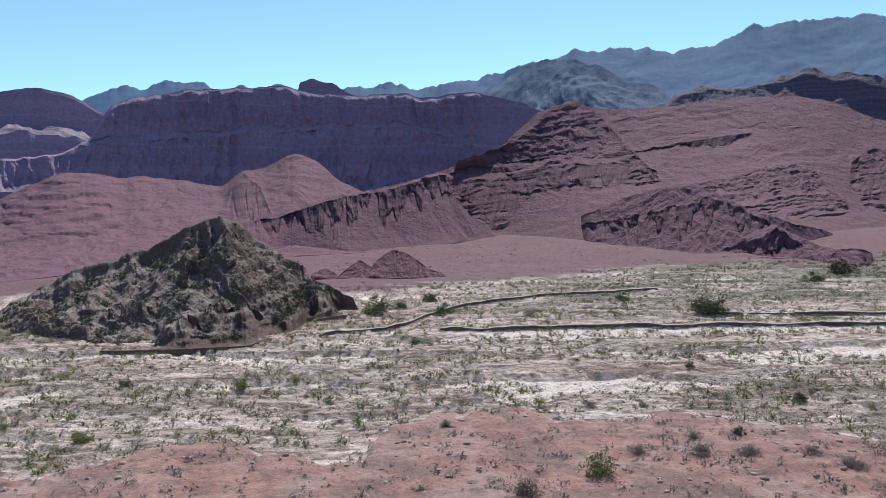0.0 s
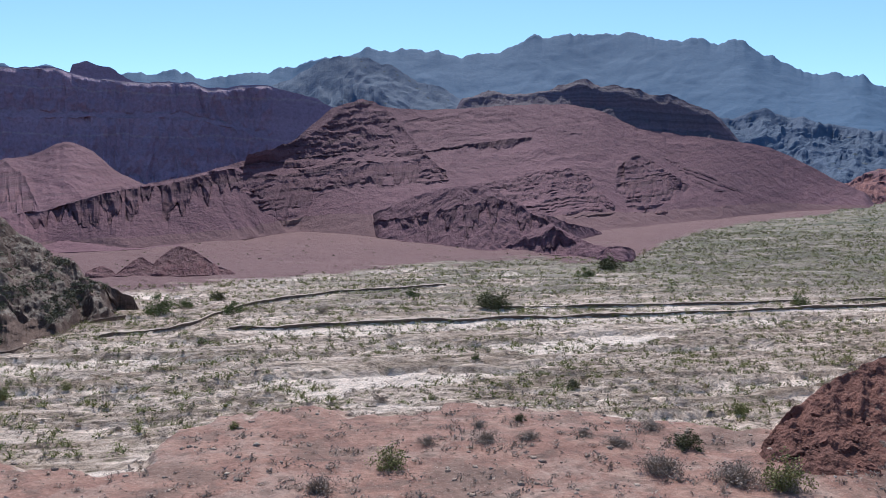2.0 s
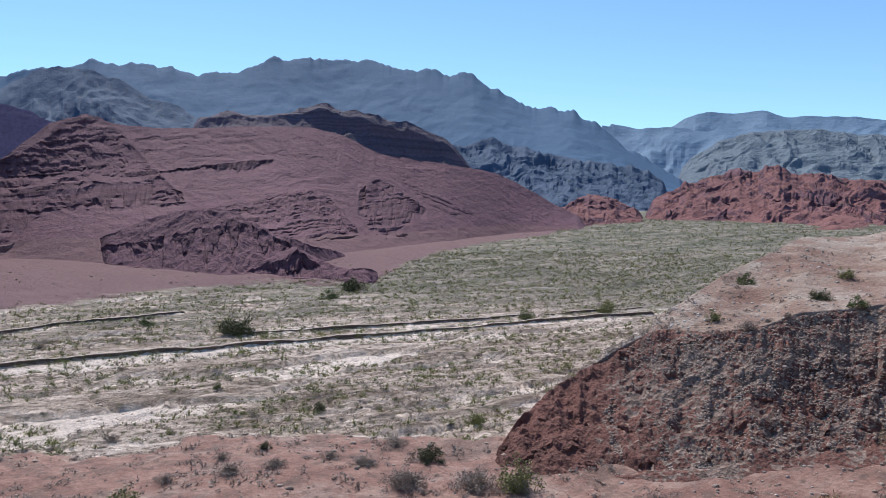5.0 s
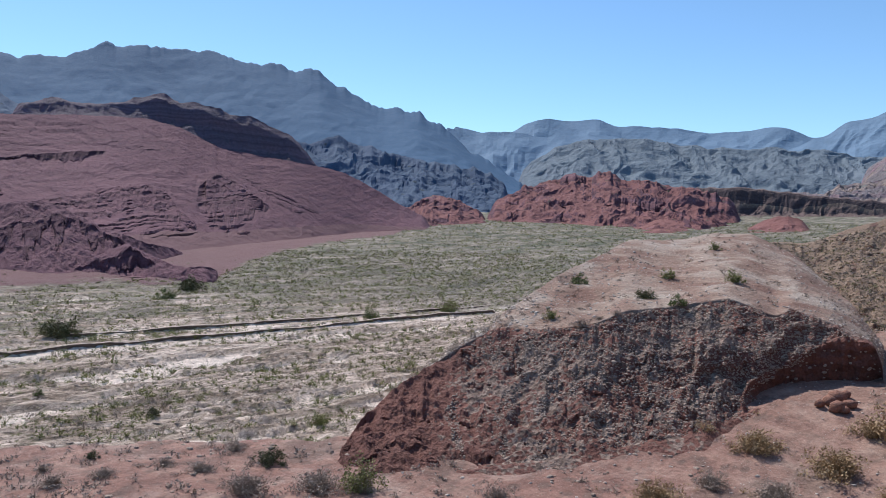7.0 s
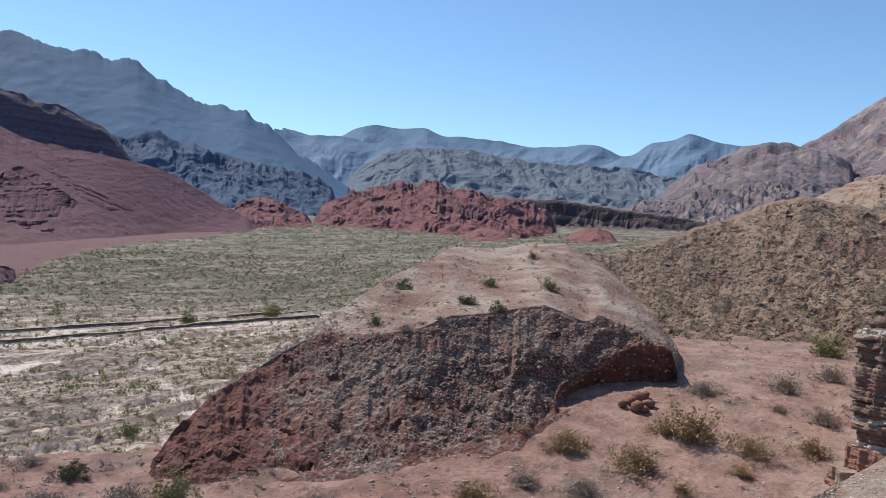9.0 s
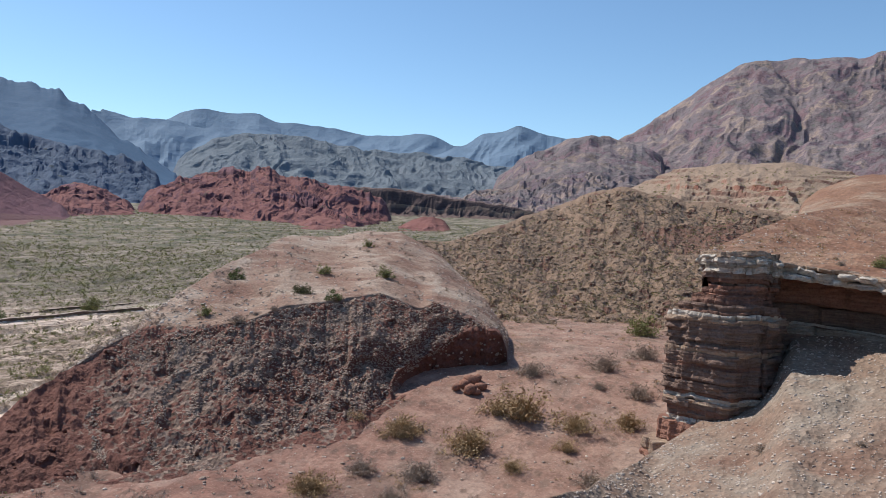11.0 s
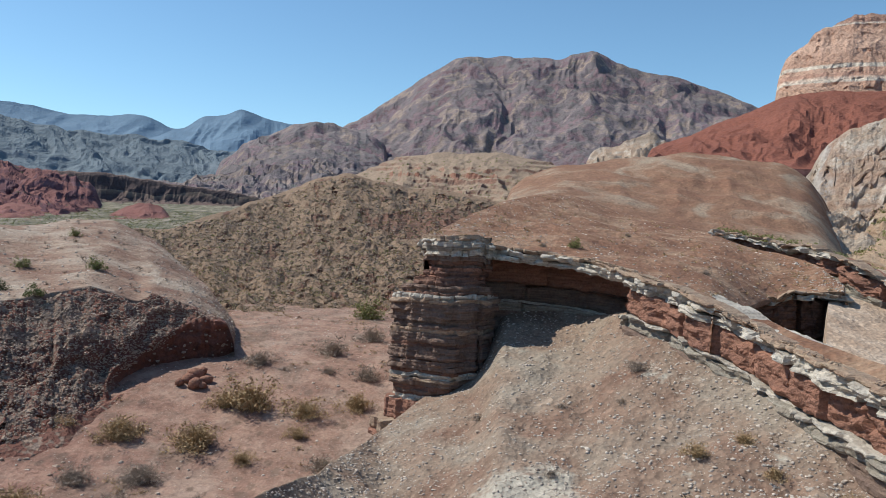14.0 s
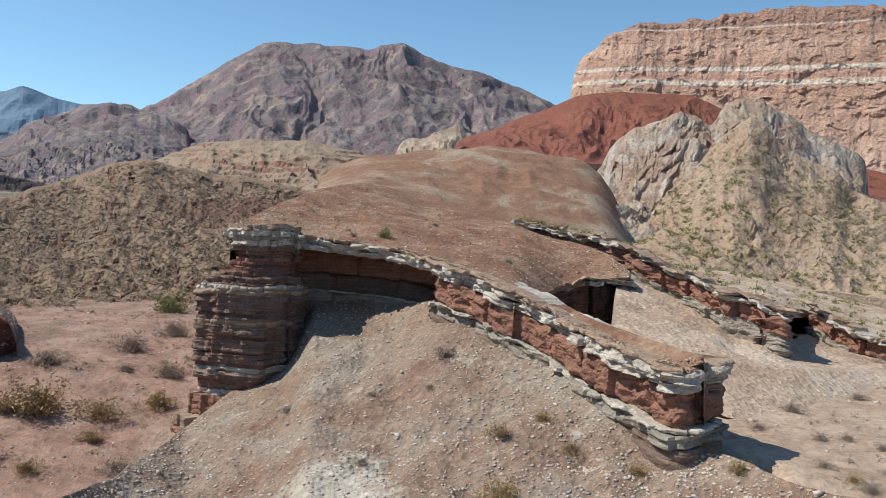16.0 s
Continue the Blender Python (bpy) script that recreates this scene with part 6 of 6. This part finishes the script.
LEAVES = [leaf_mat("green_leaves", (0.075, 0.10, 0.03), (0.15, 0.18, 0.06)), leaf_mat("olive_leaves", (0.15, 0.165, 0.055), (0.28, 0.275, 0.10)),
          leaf_mat("grey_twigs", (0.27, 0.22, 0.175), (0.42, 0.34, 0.27)), leaf_mat("straw_twigs", (0.29, 0.20, 0.105), (0.45, 0.33, 0.18)), leaf_mat("dark_leaves", (0.07, 0.075, 0.03), (0.13, 0.125, 0.06))]
m_darkscrub = leaf_mat("dark_scrub", (0.08, 0.08, 0.048), (0.15, 0.14, 0.085))
m_bark = leaf_mat("bark", (0.12, 0.085, 0.06), (0.20, 0.15, 0.11))


def soup(name, verts, faces, mat):
    me = bpy.data.meshes.new(name)
    nv, nf, k = len(verts), len(faces), faces.shape[1]
    me.vertices.add(nv)
    me.vertices.foreach_set("co", verts.astype(np.float32).ravel())
    me.loops.add(nf * k)
    me.loops.foreach_set("vertex_index", faces.astype(np.int32).ravel())
    me.polygons.add(nf)
    me.polygons.foreach_set("loop_start", np.arange(0, nf * k, k, dtype=np.int32))
    me.update(calc_edges=True)
    me.materials.append(mat)
    return me


def twig_mesh(name, rnd, count, spread, tall, mat, thick=0.012):
    """Thin tapered stems that fork outward from the root of a bush one metre wide."""
    vs, fs = [], []
    for _ in range(count):
        a, lean, ln = rnd.uniform(0, 2 * math.pi), rnd.uniform(0.1, 1.0) * spread, rnd.uniform(0.6, 1.0) * tall
        p = np.array([rnd.normal(0, 0.04), rnd.normal(0, 0.04), -0.03])
        d = np.array([math.cos(a) * lean, math.sin(a) * lean, 1.0])
        d /= np.linalg.norm(d)
        for k in range(4):
            w = thick * (1 - k / 4.2)
            for j in range(3):
                b = j * 2.094
                vs.append(p + np.array([math.cos(b) * w, math.sin(b) * w, 0]))
            if k:
                q = len(vs) - 6
                for j in range(3):
                    fs.append((q + j, q + (j + 1) % 3, q + 3 + (j + 1) % 3, q + 3 + j))
            p = p + d * ln / 3
            d = d + rnd.normal(0, 0.22, 3)
            d /= np.linalg.norm(d)
    return soup(name, np.array(vs), np.array(fs), mat)


def leaf_cloud(rnd, count, spread, tall, size, hollow=0.35):
    """Small leaves in many uneven clumps over a low dome."""
    k = 46
    clumps = rnd.normal(0, 1, (k, 3))
    clumps /= np.linalg.norm(clumps, axis=1)[:, None]
    clumps[:, 2] = np.abs(clumps[:, 2])
    clumps *= rnd.uniform(hollow, 1.0, (k, 1))
    c = clumps[rnd.randint(0, k, count)] + rnd.normal(0, 0.11, (count, 3))
    c = np.abs(c * np.array([0, 0, tall])) + c * np.array([spread, spread, 0])
    u, w = rnd.normal(0, 1, (count, 3)), rnd.normal(0, 1, (count, 3))
    u /= np.linalg.norm(u, axis=1)[:, None]
    w -= (w * u).sum(1)[:, None] * u
    w /= np.linalg.norm(w, axis=1)[:, None]
    s = size * rnd.uniform(0.6, 1.4, (count, 1))
    v = np.stack([c - u * s, c + w * s * 0.45, c + u * s, c - w * s * 0.45], 1).reshape(-1, 3)
    return v, np.arange(count * 4).reshape(-1, 4)


BUSH_LABEL = ["leafy dark green bush on the ground", "olive yellow bush with thin leaves", "grey leafless twiggy bush", "dry straw coloured shrub", "dense dark green desert bush"]


def make_bush(kind, k):
    rnd = np.random.RandomState(300 + kind * 10 + k)
    root = new("bush")
    tall = (0.5, 0.55, 0.32, 0.32, 0.45)[kind]
    stems = new("branchwork", twig_mesh("branchwork", rnd, (30, 40, 200, 230, 30)[kind], 1.3, tall * 0.95, m_bark if kind in (0, 1, 4) else LEAVES[kind], 0.008))
    v, f = leaf_cloud(rnd, (1800, 1600, 1400, 1700, 2000)[kind], 0.46, tall, (0.026, 0.026, 0.017, 0.018, 0.026)[kind], (0.4, 0.3, 0.2, 0.2, 0.4)[kind])
    leaves = new("foliage", soup("foliage", v, f, LEAVES[kind]))
    stems.parent = leaves.parent = root
    tagged(root, BUSH_LABEL[kind], "bush", "desert bushes")
    return root


masters = [[make_bush(kind, k) for k in range(2)] for kind in range(5)]
used = set()


def bearings(grid):
    d = np.hypot(grid[..., 0], grid[..., 1])
    return np.degrees(np.arctan2(grid[..., 0], grid[..., 1])), np.degrees(np.arctan2(grid[..., 2] - EYE, d))


def plant(spots, *grids):
    """Bushes at bearings and elevation angles, standing on the nearest of the surfaces."""
    flat = np.concatenate([g.reshape(-1, 3) for g in grids])
    ga, ge = bearings(flat)
    for a, e, w, kind in spots:
        p = flat[np.argmin((ga - a) ** 2 + (ge - e) ** 2)]
        size = float(w * 0.001 * np.linalg.norm(p - np.array([0, 0, EYE]))) * 1.02
        src = masters[kind][random.randrange(2)]
        m = Matrix.Translation(Vector(p.tolist())) @ Matrix.Rotation(random.uniform(0, 6.28), 4, "Z") @ Matrix.Scale(size, 4)
        if src.name in used:
            ob = copy_thing(src, Matrix())
        else:
            ob = src
            used.add(src.name)
        ob.matrix_basis = m


g_ground = np.stack([X, Y, Z], -1)[30:530, 90:-30]
plant(BUSH_RIVER, g_ground)
plant(BUSH_BANK, g_ground)
plant(BUSH_WASH, g_ground)
plant(BUSH_GULLY, g_ground)
plant(BUSH_GRAVEL, g_gravel)
plant(BUSH_FLAT, g_ground)
plant(BUSH_TOP, g_top)
plant(BUSH_DIP, g_dip)
for pair in masters:
    for ob in pair:
        if ob.name not in used:
            for o in (*ob.children, ob):
                bpy.data.objects.remove(o)


def shrub_field(name, pts, sizes, mat, rnd, blades=12, leaves=30, tall=0.6, leaf=0.065, label="", category="shrubs"):
    """Many low shrubs as one field: thin blades and leaves each."""
    n = len(pts)
    out = []
    a = rnd.uniform(0, 6.283, (n, blades))
    lean = rnd.uniform(0.05, 0.55, (n, blades))
    h = rnd.uniform(0.25, 0.85, (n, blades)) * tall * sizes[:, None]
    tip = np.stack([np.cos(a) * lean * sizes[:, None], np.sin(a) * lean * sizes[:, None], h], -1)
    side = np.stack([-np.sin(a), np.cos(a), 0 * a], -1) * 0.022 * sizes[:, None, None]
    out.append(np.stack([-side, side, tip], 2) + pts[:, None, None])
    c = rnd.normal(0, 1, (n, leaves, 3)) * np.array([0.27, 0.27, 0.15]) * sizes[:, None, None] + np.array([0, 0, 0.22 * tall]) * sizes[:, None, None]
    c[..., 2] = np.abs(c[..., 2])
    u, w = [rnd.normal(0, leaf, (n, leaves, 3)) * sizes[:, None, None] for _ in range(2)]
    out.append(np.stack([c - u, c + u, c + w], 2) + pts[:, None, None])
    v = np.concatenate([o.reshape(-1, 3) for o in out])
    ob = new(name, soup(name, v, np.arange(len(v)).reshape(-1, 3), mat))
    return tagged(ob, label, category, kind="stuff")


ICO = np.array([(0, 0, 1)] + [(0.894 * math.cos(k * 1.2566), 0.894 * math.sin(k * 1.2566), 0.447) for k in range(5)] + [(0.894 * math.cos(k * 1.2566 + 0.628), 0.894 * math.sin(k * 1.2566 + 0.628), -0.447) for k in range(5)] + [(0, 0, -1)])
ICO_F = np.array([(0, 1 + k, 1 + (k + 1) % 5) for k in range(5)] + [(1 + k, 6 + k, 1 + (k + 1) % 5) for k in range(5)] + [(1 + (k + 1) % 5, 6 + k, 6 + (k + 1) % 5) for k in range(5)] + [(11, 6 + (k + 1) % 5, 6 + k) for k in range(5)])


def stone_field(name, pts, sizes, mat, rnd, flat=0.6, label="", category="stones"):
    n = len(pts)
    v = ICO[None] * rnd.uniform(0.55, 1.15, (n, 12, 1)) * rnd.uniform(0.6, 1.2, (n, 1, 3)) * np.array([1, 1, flat])
    a = rnd.uniform(0, 6.283, n)
    c, s = np.cos(a)[:, None], np.sin(a)[:, None]
    v = np.stack([v[..., 0] * c - v[..., 1] * s, v[..., 0] * s + v[..., 1] * c, v[..., 2]], -1)
    v = v * sizes[:, None, None] * 0.5 + pts[:, None]
    f = (ICO_F[None] + 12 * np.arange(n)[:, None, None]).reshape(-1, 3)
    ob = new(name, soup(name, v.reshape(-1, 3), f, mat))
    return tagged(ob, label, category, kind="stuff")


def pick(grid, rnd, n, lo=0.0, hi=1.0, weight=None):
    """Random points of a surface grid, between the rows lo and hi (parts of the way up)."""
    rows, cols = grid.shape[:2]
    i, j = rnd.uniform(lo, hi, n) * (rows - 2), rnd.uniform(0, 1, n) * (cols - 2)
    i0, j0 = i.astype(int), j.astype(int)
    fi, fj = (i - i0)[:, None], (j - j0)[:, None]
    return grid[i0, j0] * (1 - fi) * (1 - fj) + grid[i0 + 1, j0] * fi * (1 - fj) + grid[i0, j0 + 1] * (1 - fi) * fj + grid[i0 + 1, j0 + 1] * fi * fj


def scatter(rnd, n, a0, a1, r0, r1, keep):
    """Points on the ground, evenly spread over the area, kept by a function of bearing and distance."""
    a, r = rnd.uniform(a0, a1, n), np.sqrt(rnd.uniform(r0 ** 2, r1 ** 2, n))
    p = np.stack([np.sin(np.radians(a)) * r, np.cos(np.radians(a)) * r, np.zeros(n)], -1)
    ok = keep(a, r, p)
    a, r, p = a[ok], r[ok], p[ok]
    i = np.interp(r, rr, np.arange(len(rr)))
    j = np.interp(a, az, np.arange(len(az)))
    i0, j0 = np.minimum(i.astype(int), len(rr) - 2), np.minimum(j.astype(int), len(az) - 2)
    fi, fj = i - i0, j - j0
    p[:, 2] = Z[i0, j0] * (1 - fi) * (1 - fj) + Z[i0 + 1, j0] * fi * (1 - fj) + Z[i0, j0 + 1] * (1 - fi) * fj + Z[i0 + 1, j0 + 1] * fi * fj
    return p


RS = np.random.RandomState
edge_of = pink_edge
red_of = lambda a: np.interp(a, [-35, -12, -5, 3, 14, 22, 28, 32, 40, 48], [150, 150, 145, 158, 190, 205, 215, 290, 400, 900])
in_bed = lambda a, r, p: (r > edge_of(a) + 1) & (r < red_of(a)) & (fbm(p[:, 0] / 30 + 0.5 * fbm(p[:, 0] / 40, p[:, 1] / 40, 11, 2), p[:, 1] / 7.5, 6, 4) < 0.3)
for k, (mat, n, lo, hi, lab) in enumerate(((LEAVES[2], 6500, 0.3, 1.1, "low grey shrubs scattered over the riverbed"), (LEAVES[1], 7500, 0.4, 1.5, "olive yellow shrubs scattered over the riverbed"), (LEAVES[4], 2400, 0.25, 0.85, "dark green shrubs scattered over the riverbed"))):
    r_ = RS(500 + k)
    p = scatter(r_, n, -33, 62, 42, 118, in_bed)
    shrub_field("riverbed_shrubs", p, lo + (hi - lo) * r_.uniform(0, 1, len(p)) ** 1.6, mat, r_, 14, 44, leaf=0.04, label=lab)
    p = scatter(r_, int(n * 2.4), -33, 62, 118, 300, in_bed)
    shrub_field("riverbed_shrubs", p, r_.uniform(lo, hi, len(p)) * 1.15, mat, r_, 10, 16, label=lab)
    p = scatter(r_, int(n * 1.3), 5, 80, 200, 620, lambda a, r, p: r < red_of(a))
    shrub_field("plain_shrubs", p, r_.uniform(lo, hi, len(p)) * 1.8, LEAVES[4] if k == 0 else mat, r_, 6, 12, label=("dark green" if k == 0 else lab.split(" shrubs")[0]) + " shrubs scattered over the green plain")
r_ = RS(510)
p = scatter(r_, 2600, -33, 45, 30, 70, lambda a, r, p: r < edge_of(a))
shrub_field("terrace_shrubs", p, 0.2 + 0.7 * r_.uniform(0, 1, len(p)) ** 2, LEAVES[2], r_, label="small grey shrubs on the pink terrace")
p = scatter(r_, 500, -33, 45, 120, 260, lambda a, r, p: (r > red_of(a)))
shrub_field("fan_shrubs", p, r_.uniform(0.4, 1.1, len(p)), LEAVES[4], r_, label="sparse dark shrubs on red sand")
p = pick(g_grey, r_, 2600, 0.05, 0.97)
p = p[fbm(p[:, 0] / 3, p[:, 2] / 2.5, 4, 3) > 0.08]
shrub_field("hill_shrubs", p, 0.4 + 1.0 * r_.uniform(0, 1, len(p)) ** 1.6, m_darkscrub, r_, 6, 50, leaf=0.08, tall=0.55, label="dark green bushes over the grey hill")
for mat, count_, lab in ((LEAVES[3], 2200, "dry straw scrub over the brown hillside"), (LEAVES[2], 6000, "grey scrub over the brown hillside"), (LEAVES[1], 2200, "olive scrub over the brown hillside"), (m_darkscrub, 3600, "dark scrub over the brown hillside")):
    p = pick(g_scrub, r_, count_, 0.03, 0.98)
    shrub_field("slope_shrubs", p, r_.uniform(0.3, 0.8, len(p)), mat, r_, 10, 18, label=lab)
m_scrubstone = stone("brown_stones", (0.35, 0.27, 0.205), (0.235, 0.175, 0.13))
p = pick(g_scrub, r_, 9000, 0.02, 0.98)
stone_field("hill_stones", p, 0.25 + 0.5 * r_.uniform(0, 1, len(p)) ** 2, m_scrubstone, r_, label="brown stones over the scrubby hillside")
m_stone = stone("grey_stones", (0.47, 0.375, 0.295), (0.30, 0.225, 0.175))
m_pebble = stone("pale_stones", (0.68, 0.60, 0.52), (0.42, 0.34, 0.28))
p = pick(g_spur, r_, 24000, 0.02, 1.0)
deg_ = np.degrees(np.arctan2(p[:, 0], p[:, 1]))
deg_ = deg_ + 1.6 * fbm(deg_ / 4, p[:, 2] / 3.5, 7, 3)
low_ = np.degrees(np.arctan2(p[:, 2] - EYE, np.hypot(p[:, 0], p[:, 1]))) < np.interp(deg_, [q[0] for q in CAVE_TOP], [q[1] for q in CAVE_TOP], left=-90, right=-90)
keep_ = 0.9 * perlin(deg_ / 1.5, p[:, 2] / 7.0, 2) + 0.7 * fbm(deg_ / 0.9, p[:, 2] / 1.6, 4, 3) + 1.1 * smooth(deg_, 44, 48) * (0.35 + 0.6 * smooth(p[:, 2], 2, 7)) + 0.5 * smooth(deg_, 54, 60) - 0.6 * (1 - smooth(deg_, 41, 45)) > 0.42
p = p[keep_ & ~low_]
stone_field("spur_rubble", p, 0.1 + 0.2 * r_.uniform(0, 1, len(p)) ** 2, m_stone, r_, label="grey angular stones over the red spur")
p = pick(g_gravel, r_, 26000, 0.1, 1.0)
stone_field("slope_stones", p, 0.05 + 0.2 * r_.uniform(0, 1, len(p)) ** 4, m_pebble, r_, label="small pale stones on the gravel slope")
p = scatter(r_, 9000, 40, 130, 26, 95, lambda a, r, p: a > 0)
stone_field("wash_stones", p, 0.06 + 0.3 * r_.uniform(0, 1, len(p)) ** 4, m_pebble, r_, label="small pale stones in the pink wash")
p = scatter(r_, 16000, -33, 62, 32, 150, lambda a, r, p: fbm(p[:, 0] / 20, p[:, 1] / 6, 5, 3) > -0.1)
stone_field("river_stones", p, 0.1 + 0.5 * r_.uniform(0, 1, len(p)) ** 3, m_stone, r_, label="grey stones in the dry riverbed")
for grid_, count_ in ((g_cone, 1500), (g_hump, 700), (g_bench, 260), (g_pale, 160)):
    p = pick(grid_, r_, count_, 0.05, 0.95)
    shrub_field("slope_shrubs", p, r_.uniform(0.4, 1.1, len(p)), LEAVES[r_.randint(1, 3)], r_, label="scattered dry shrubs on the clay slope")

p = pick(g_top, r_, 3500, 0.02, 0.98)
stone_field("spur_gravel", p, 0.08 + 0.35 * r_.uniform(0, 1, len(p)) ** 4, m_pebble, r_, label="pale gravel stones on the spur top")
p = pick(g_top, r_, 380, 0.02, 0.98)
shrub_field("spur_shrubs", p, 0.25 + 0.6 * r_.uniform(0, 1, len(p)) ** 2, LEAVES[2], r_, label="small grey shrubs on the spur top")
for mat, count_, lab in ((LEAVES[3], 1500, "low straw shrubs along the wash"), (LEAVES[2], 1500, "low grey shrubs along the wash")):
    p = scatter(r_, count_, 52, 104, 44, 100, lambda a, r, p: perlin(p[:, 0] / 5, p[:, 1] / 5, 3) > 0.12)
    shrub_field("wash_shrubs", p, 0.25 + 0.7 * r_.uniform(0, 1, len(p)) ** 2, mat, r_, 14, 40, tall=0.45, leaf=0.045, label=lab)
p = scatter(r_, 1100, 100, 132, 24, 70, lambda a, r, p: perlin(p[:, 0] / 4, p[:, 1] / 4, 6) > -0.1)
shrub_field("flat_shrubs", p, 0.15 + 0.45 * r_.uniform(0, 1, len(p)) ** 2, LEAVES[2], r_, 14, 30, tall=0.5, leaf=0.045, label="small dry shrubs on the sandy flat")

p = pick(g_dip, r_, 3000, 0.02, 0.98)
stone_field("slope_gravel", p, 0.05 + 0.22 * r_.uniform(0, 1, len(p)) ** 4, m_pebble, r_, label="scattered stones on the brown slope")
p = pick(g_dip, r_, 260, 0.05, 0.98)
shrub_field("slope_shrubs", p, 0.15 + 0.4 * r_.uniform(0, 1, len(p)) ** 2, LEAVES[3], r_, label="small dry shrubs on the brown slope")
m_chip = stone("orange_chips", (0.50, 0.37, 0.26), (0.36, 0.24, 0.165))
path, top = along([p for p in LIP if p[0] > 95])
i_ = r_.randint(0, len(path), 2600)
p = np.column_stack([path[i_] + path[i_] / np.linalg.norm(path[i_], axis=1)[:, None] * (r_.uniform(0.05, 1.0, len(i_)) ** 1.5 * 2.6)[:, None], top[i_] + 0.08])
stone_field("ledge_rubble", p, 0.05 + 0.2 * r_.uniform(0, 1, len(p)) ** 3, m_chip, r_, 0.5, label="broken orange stones along the ledge top")

# ---- single stones that can be told apart ----
rocks = []
for k in range(6):
    q = RS(900 + k)
    v = ICO * q.uniform(0.6, 1.1, (12, 1)) * np.array([1, q.uniform(0.6, 1.0), q.uniform(0.45, 0.8)]) * 0.5
    rocks.append([soup("stone", v, ICO_F, mt) for mt in (m_stone, m_pebble)])


def lay(parent, pts, sizes, tone):
    for p, w in zip(pts, sizes):
        ob = new("stone", rocks[random.randrange(6)][tone])
        ob.parent = parent
        ob.matrix_basis = Matrix.Translation(Vector(p.tolist())) @ Euler((random.uniform(-0.3, 0.3), random.uniform(-0.3, 0.3), random.uniform(0, 6.28))).to_matrix().to_4x4() @ Matrix.Scale(float(w), 4)


lay(spur, pick(g_spur[:, g_spur.shape[1] // 3:], r_, 300, 0.02, 1.0), 0.2 + 0.3 * r_.uniform(0, 1, 300) ** 2, 0)
lay(gravel, pick(g_gravel, r_, 280, 0.3, 1.0), 0.12 + 0.3 * r_.uniform(0, 1, 280) ** 3, 1)

# fallen boulders by the cave in the spur
pile_spots = [(68.7, -11.11), (69.26, -10.84), (69.82, -10.63), (70.37, -10.36), (70.59, -10.94), (69.66, -11.25), (70.15, -11.28)]
ga_, ge_ = bearings(g_ground.reshape(-1, 3))
for k, (a, e) in enumerate(pile_spots):
    p = g_ground.reshape(-1, 3)[np.argmin((ga_ - a) ** 2 + (ge_ - e) ** 2)]
    ob = new("boulder", soup("boulder", ICO * RS(950 + k).uniform(0.7, 1.15, (12, 1)) * np.array([1, 0.8, 0.75]) * 0.5, ICO_F, s_red))
    ob.matrix_basis = Matrix.Translation(Vector((p + np.array([0, 0, 0.25])).tolist())) @ Matrix.Rotation(k * 1.3, 4, "Z") @ Matrix.Scale(0.9 + 0.35 * (k % 3), 4)
    tagged(ob, "reddish fallen boulder at the foot of the spur", "boulder", "fallen boulders")
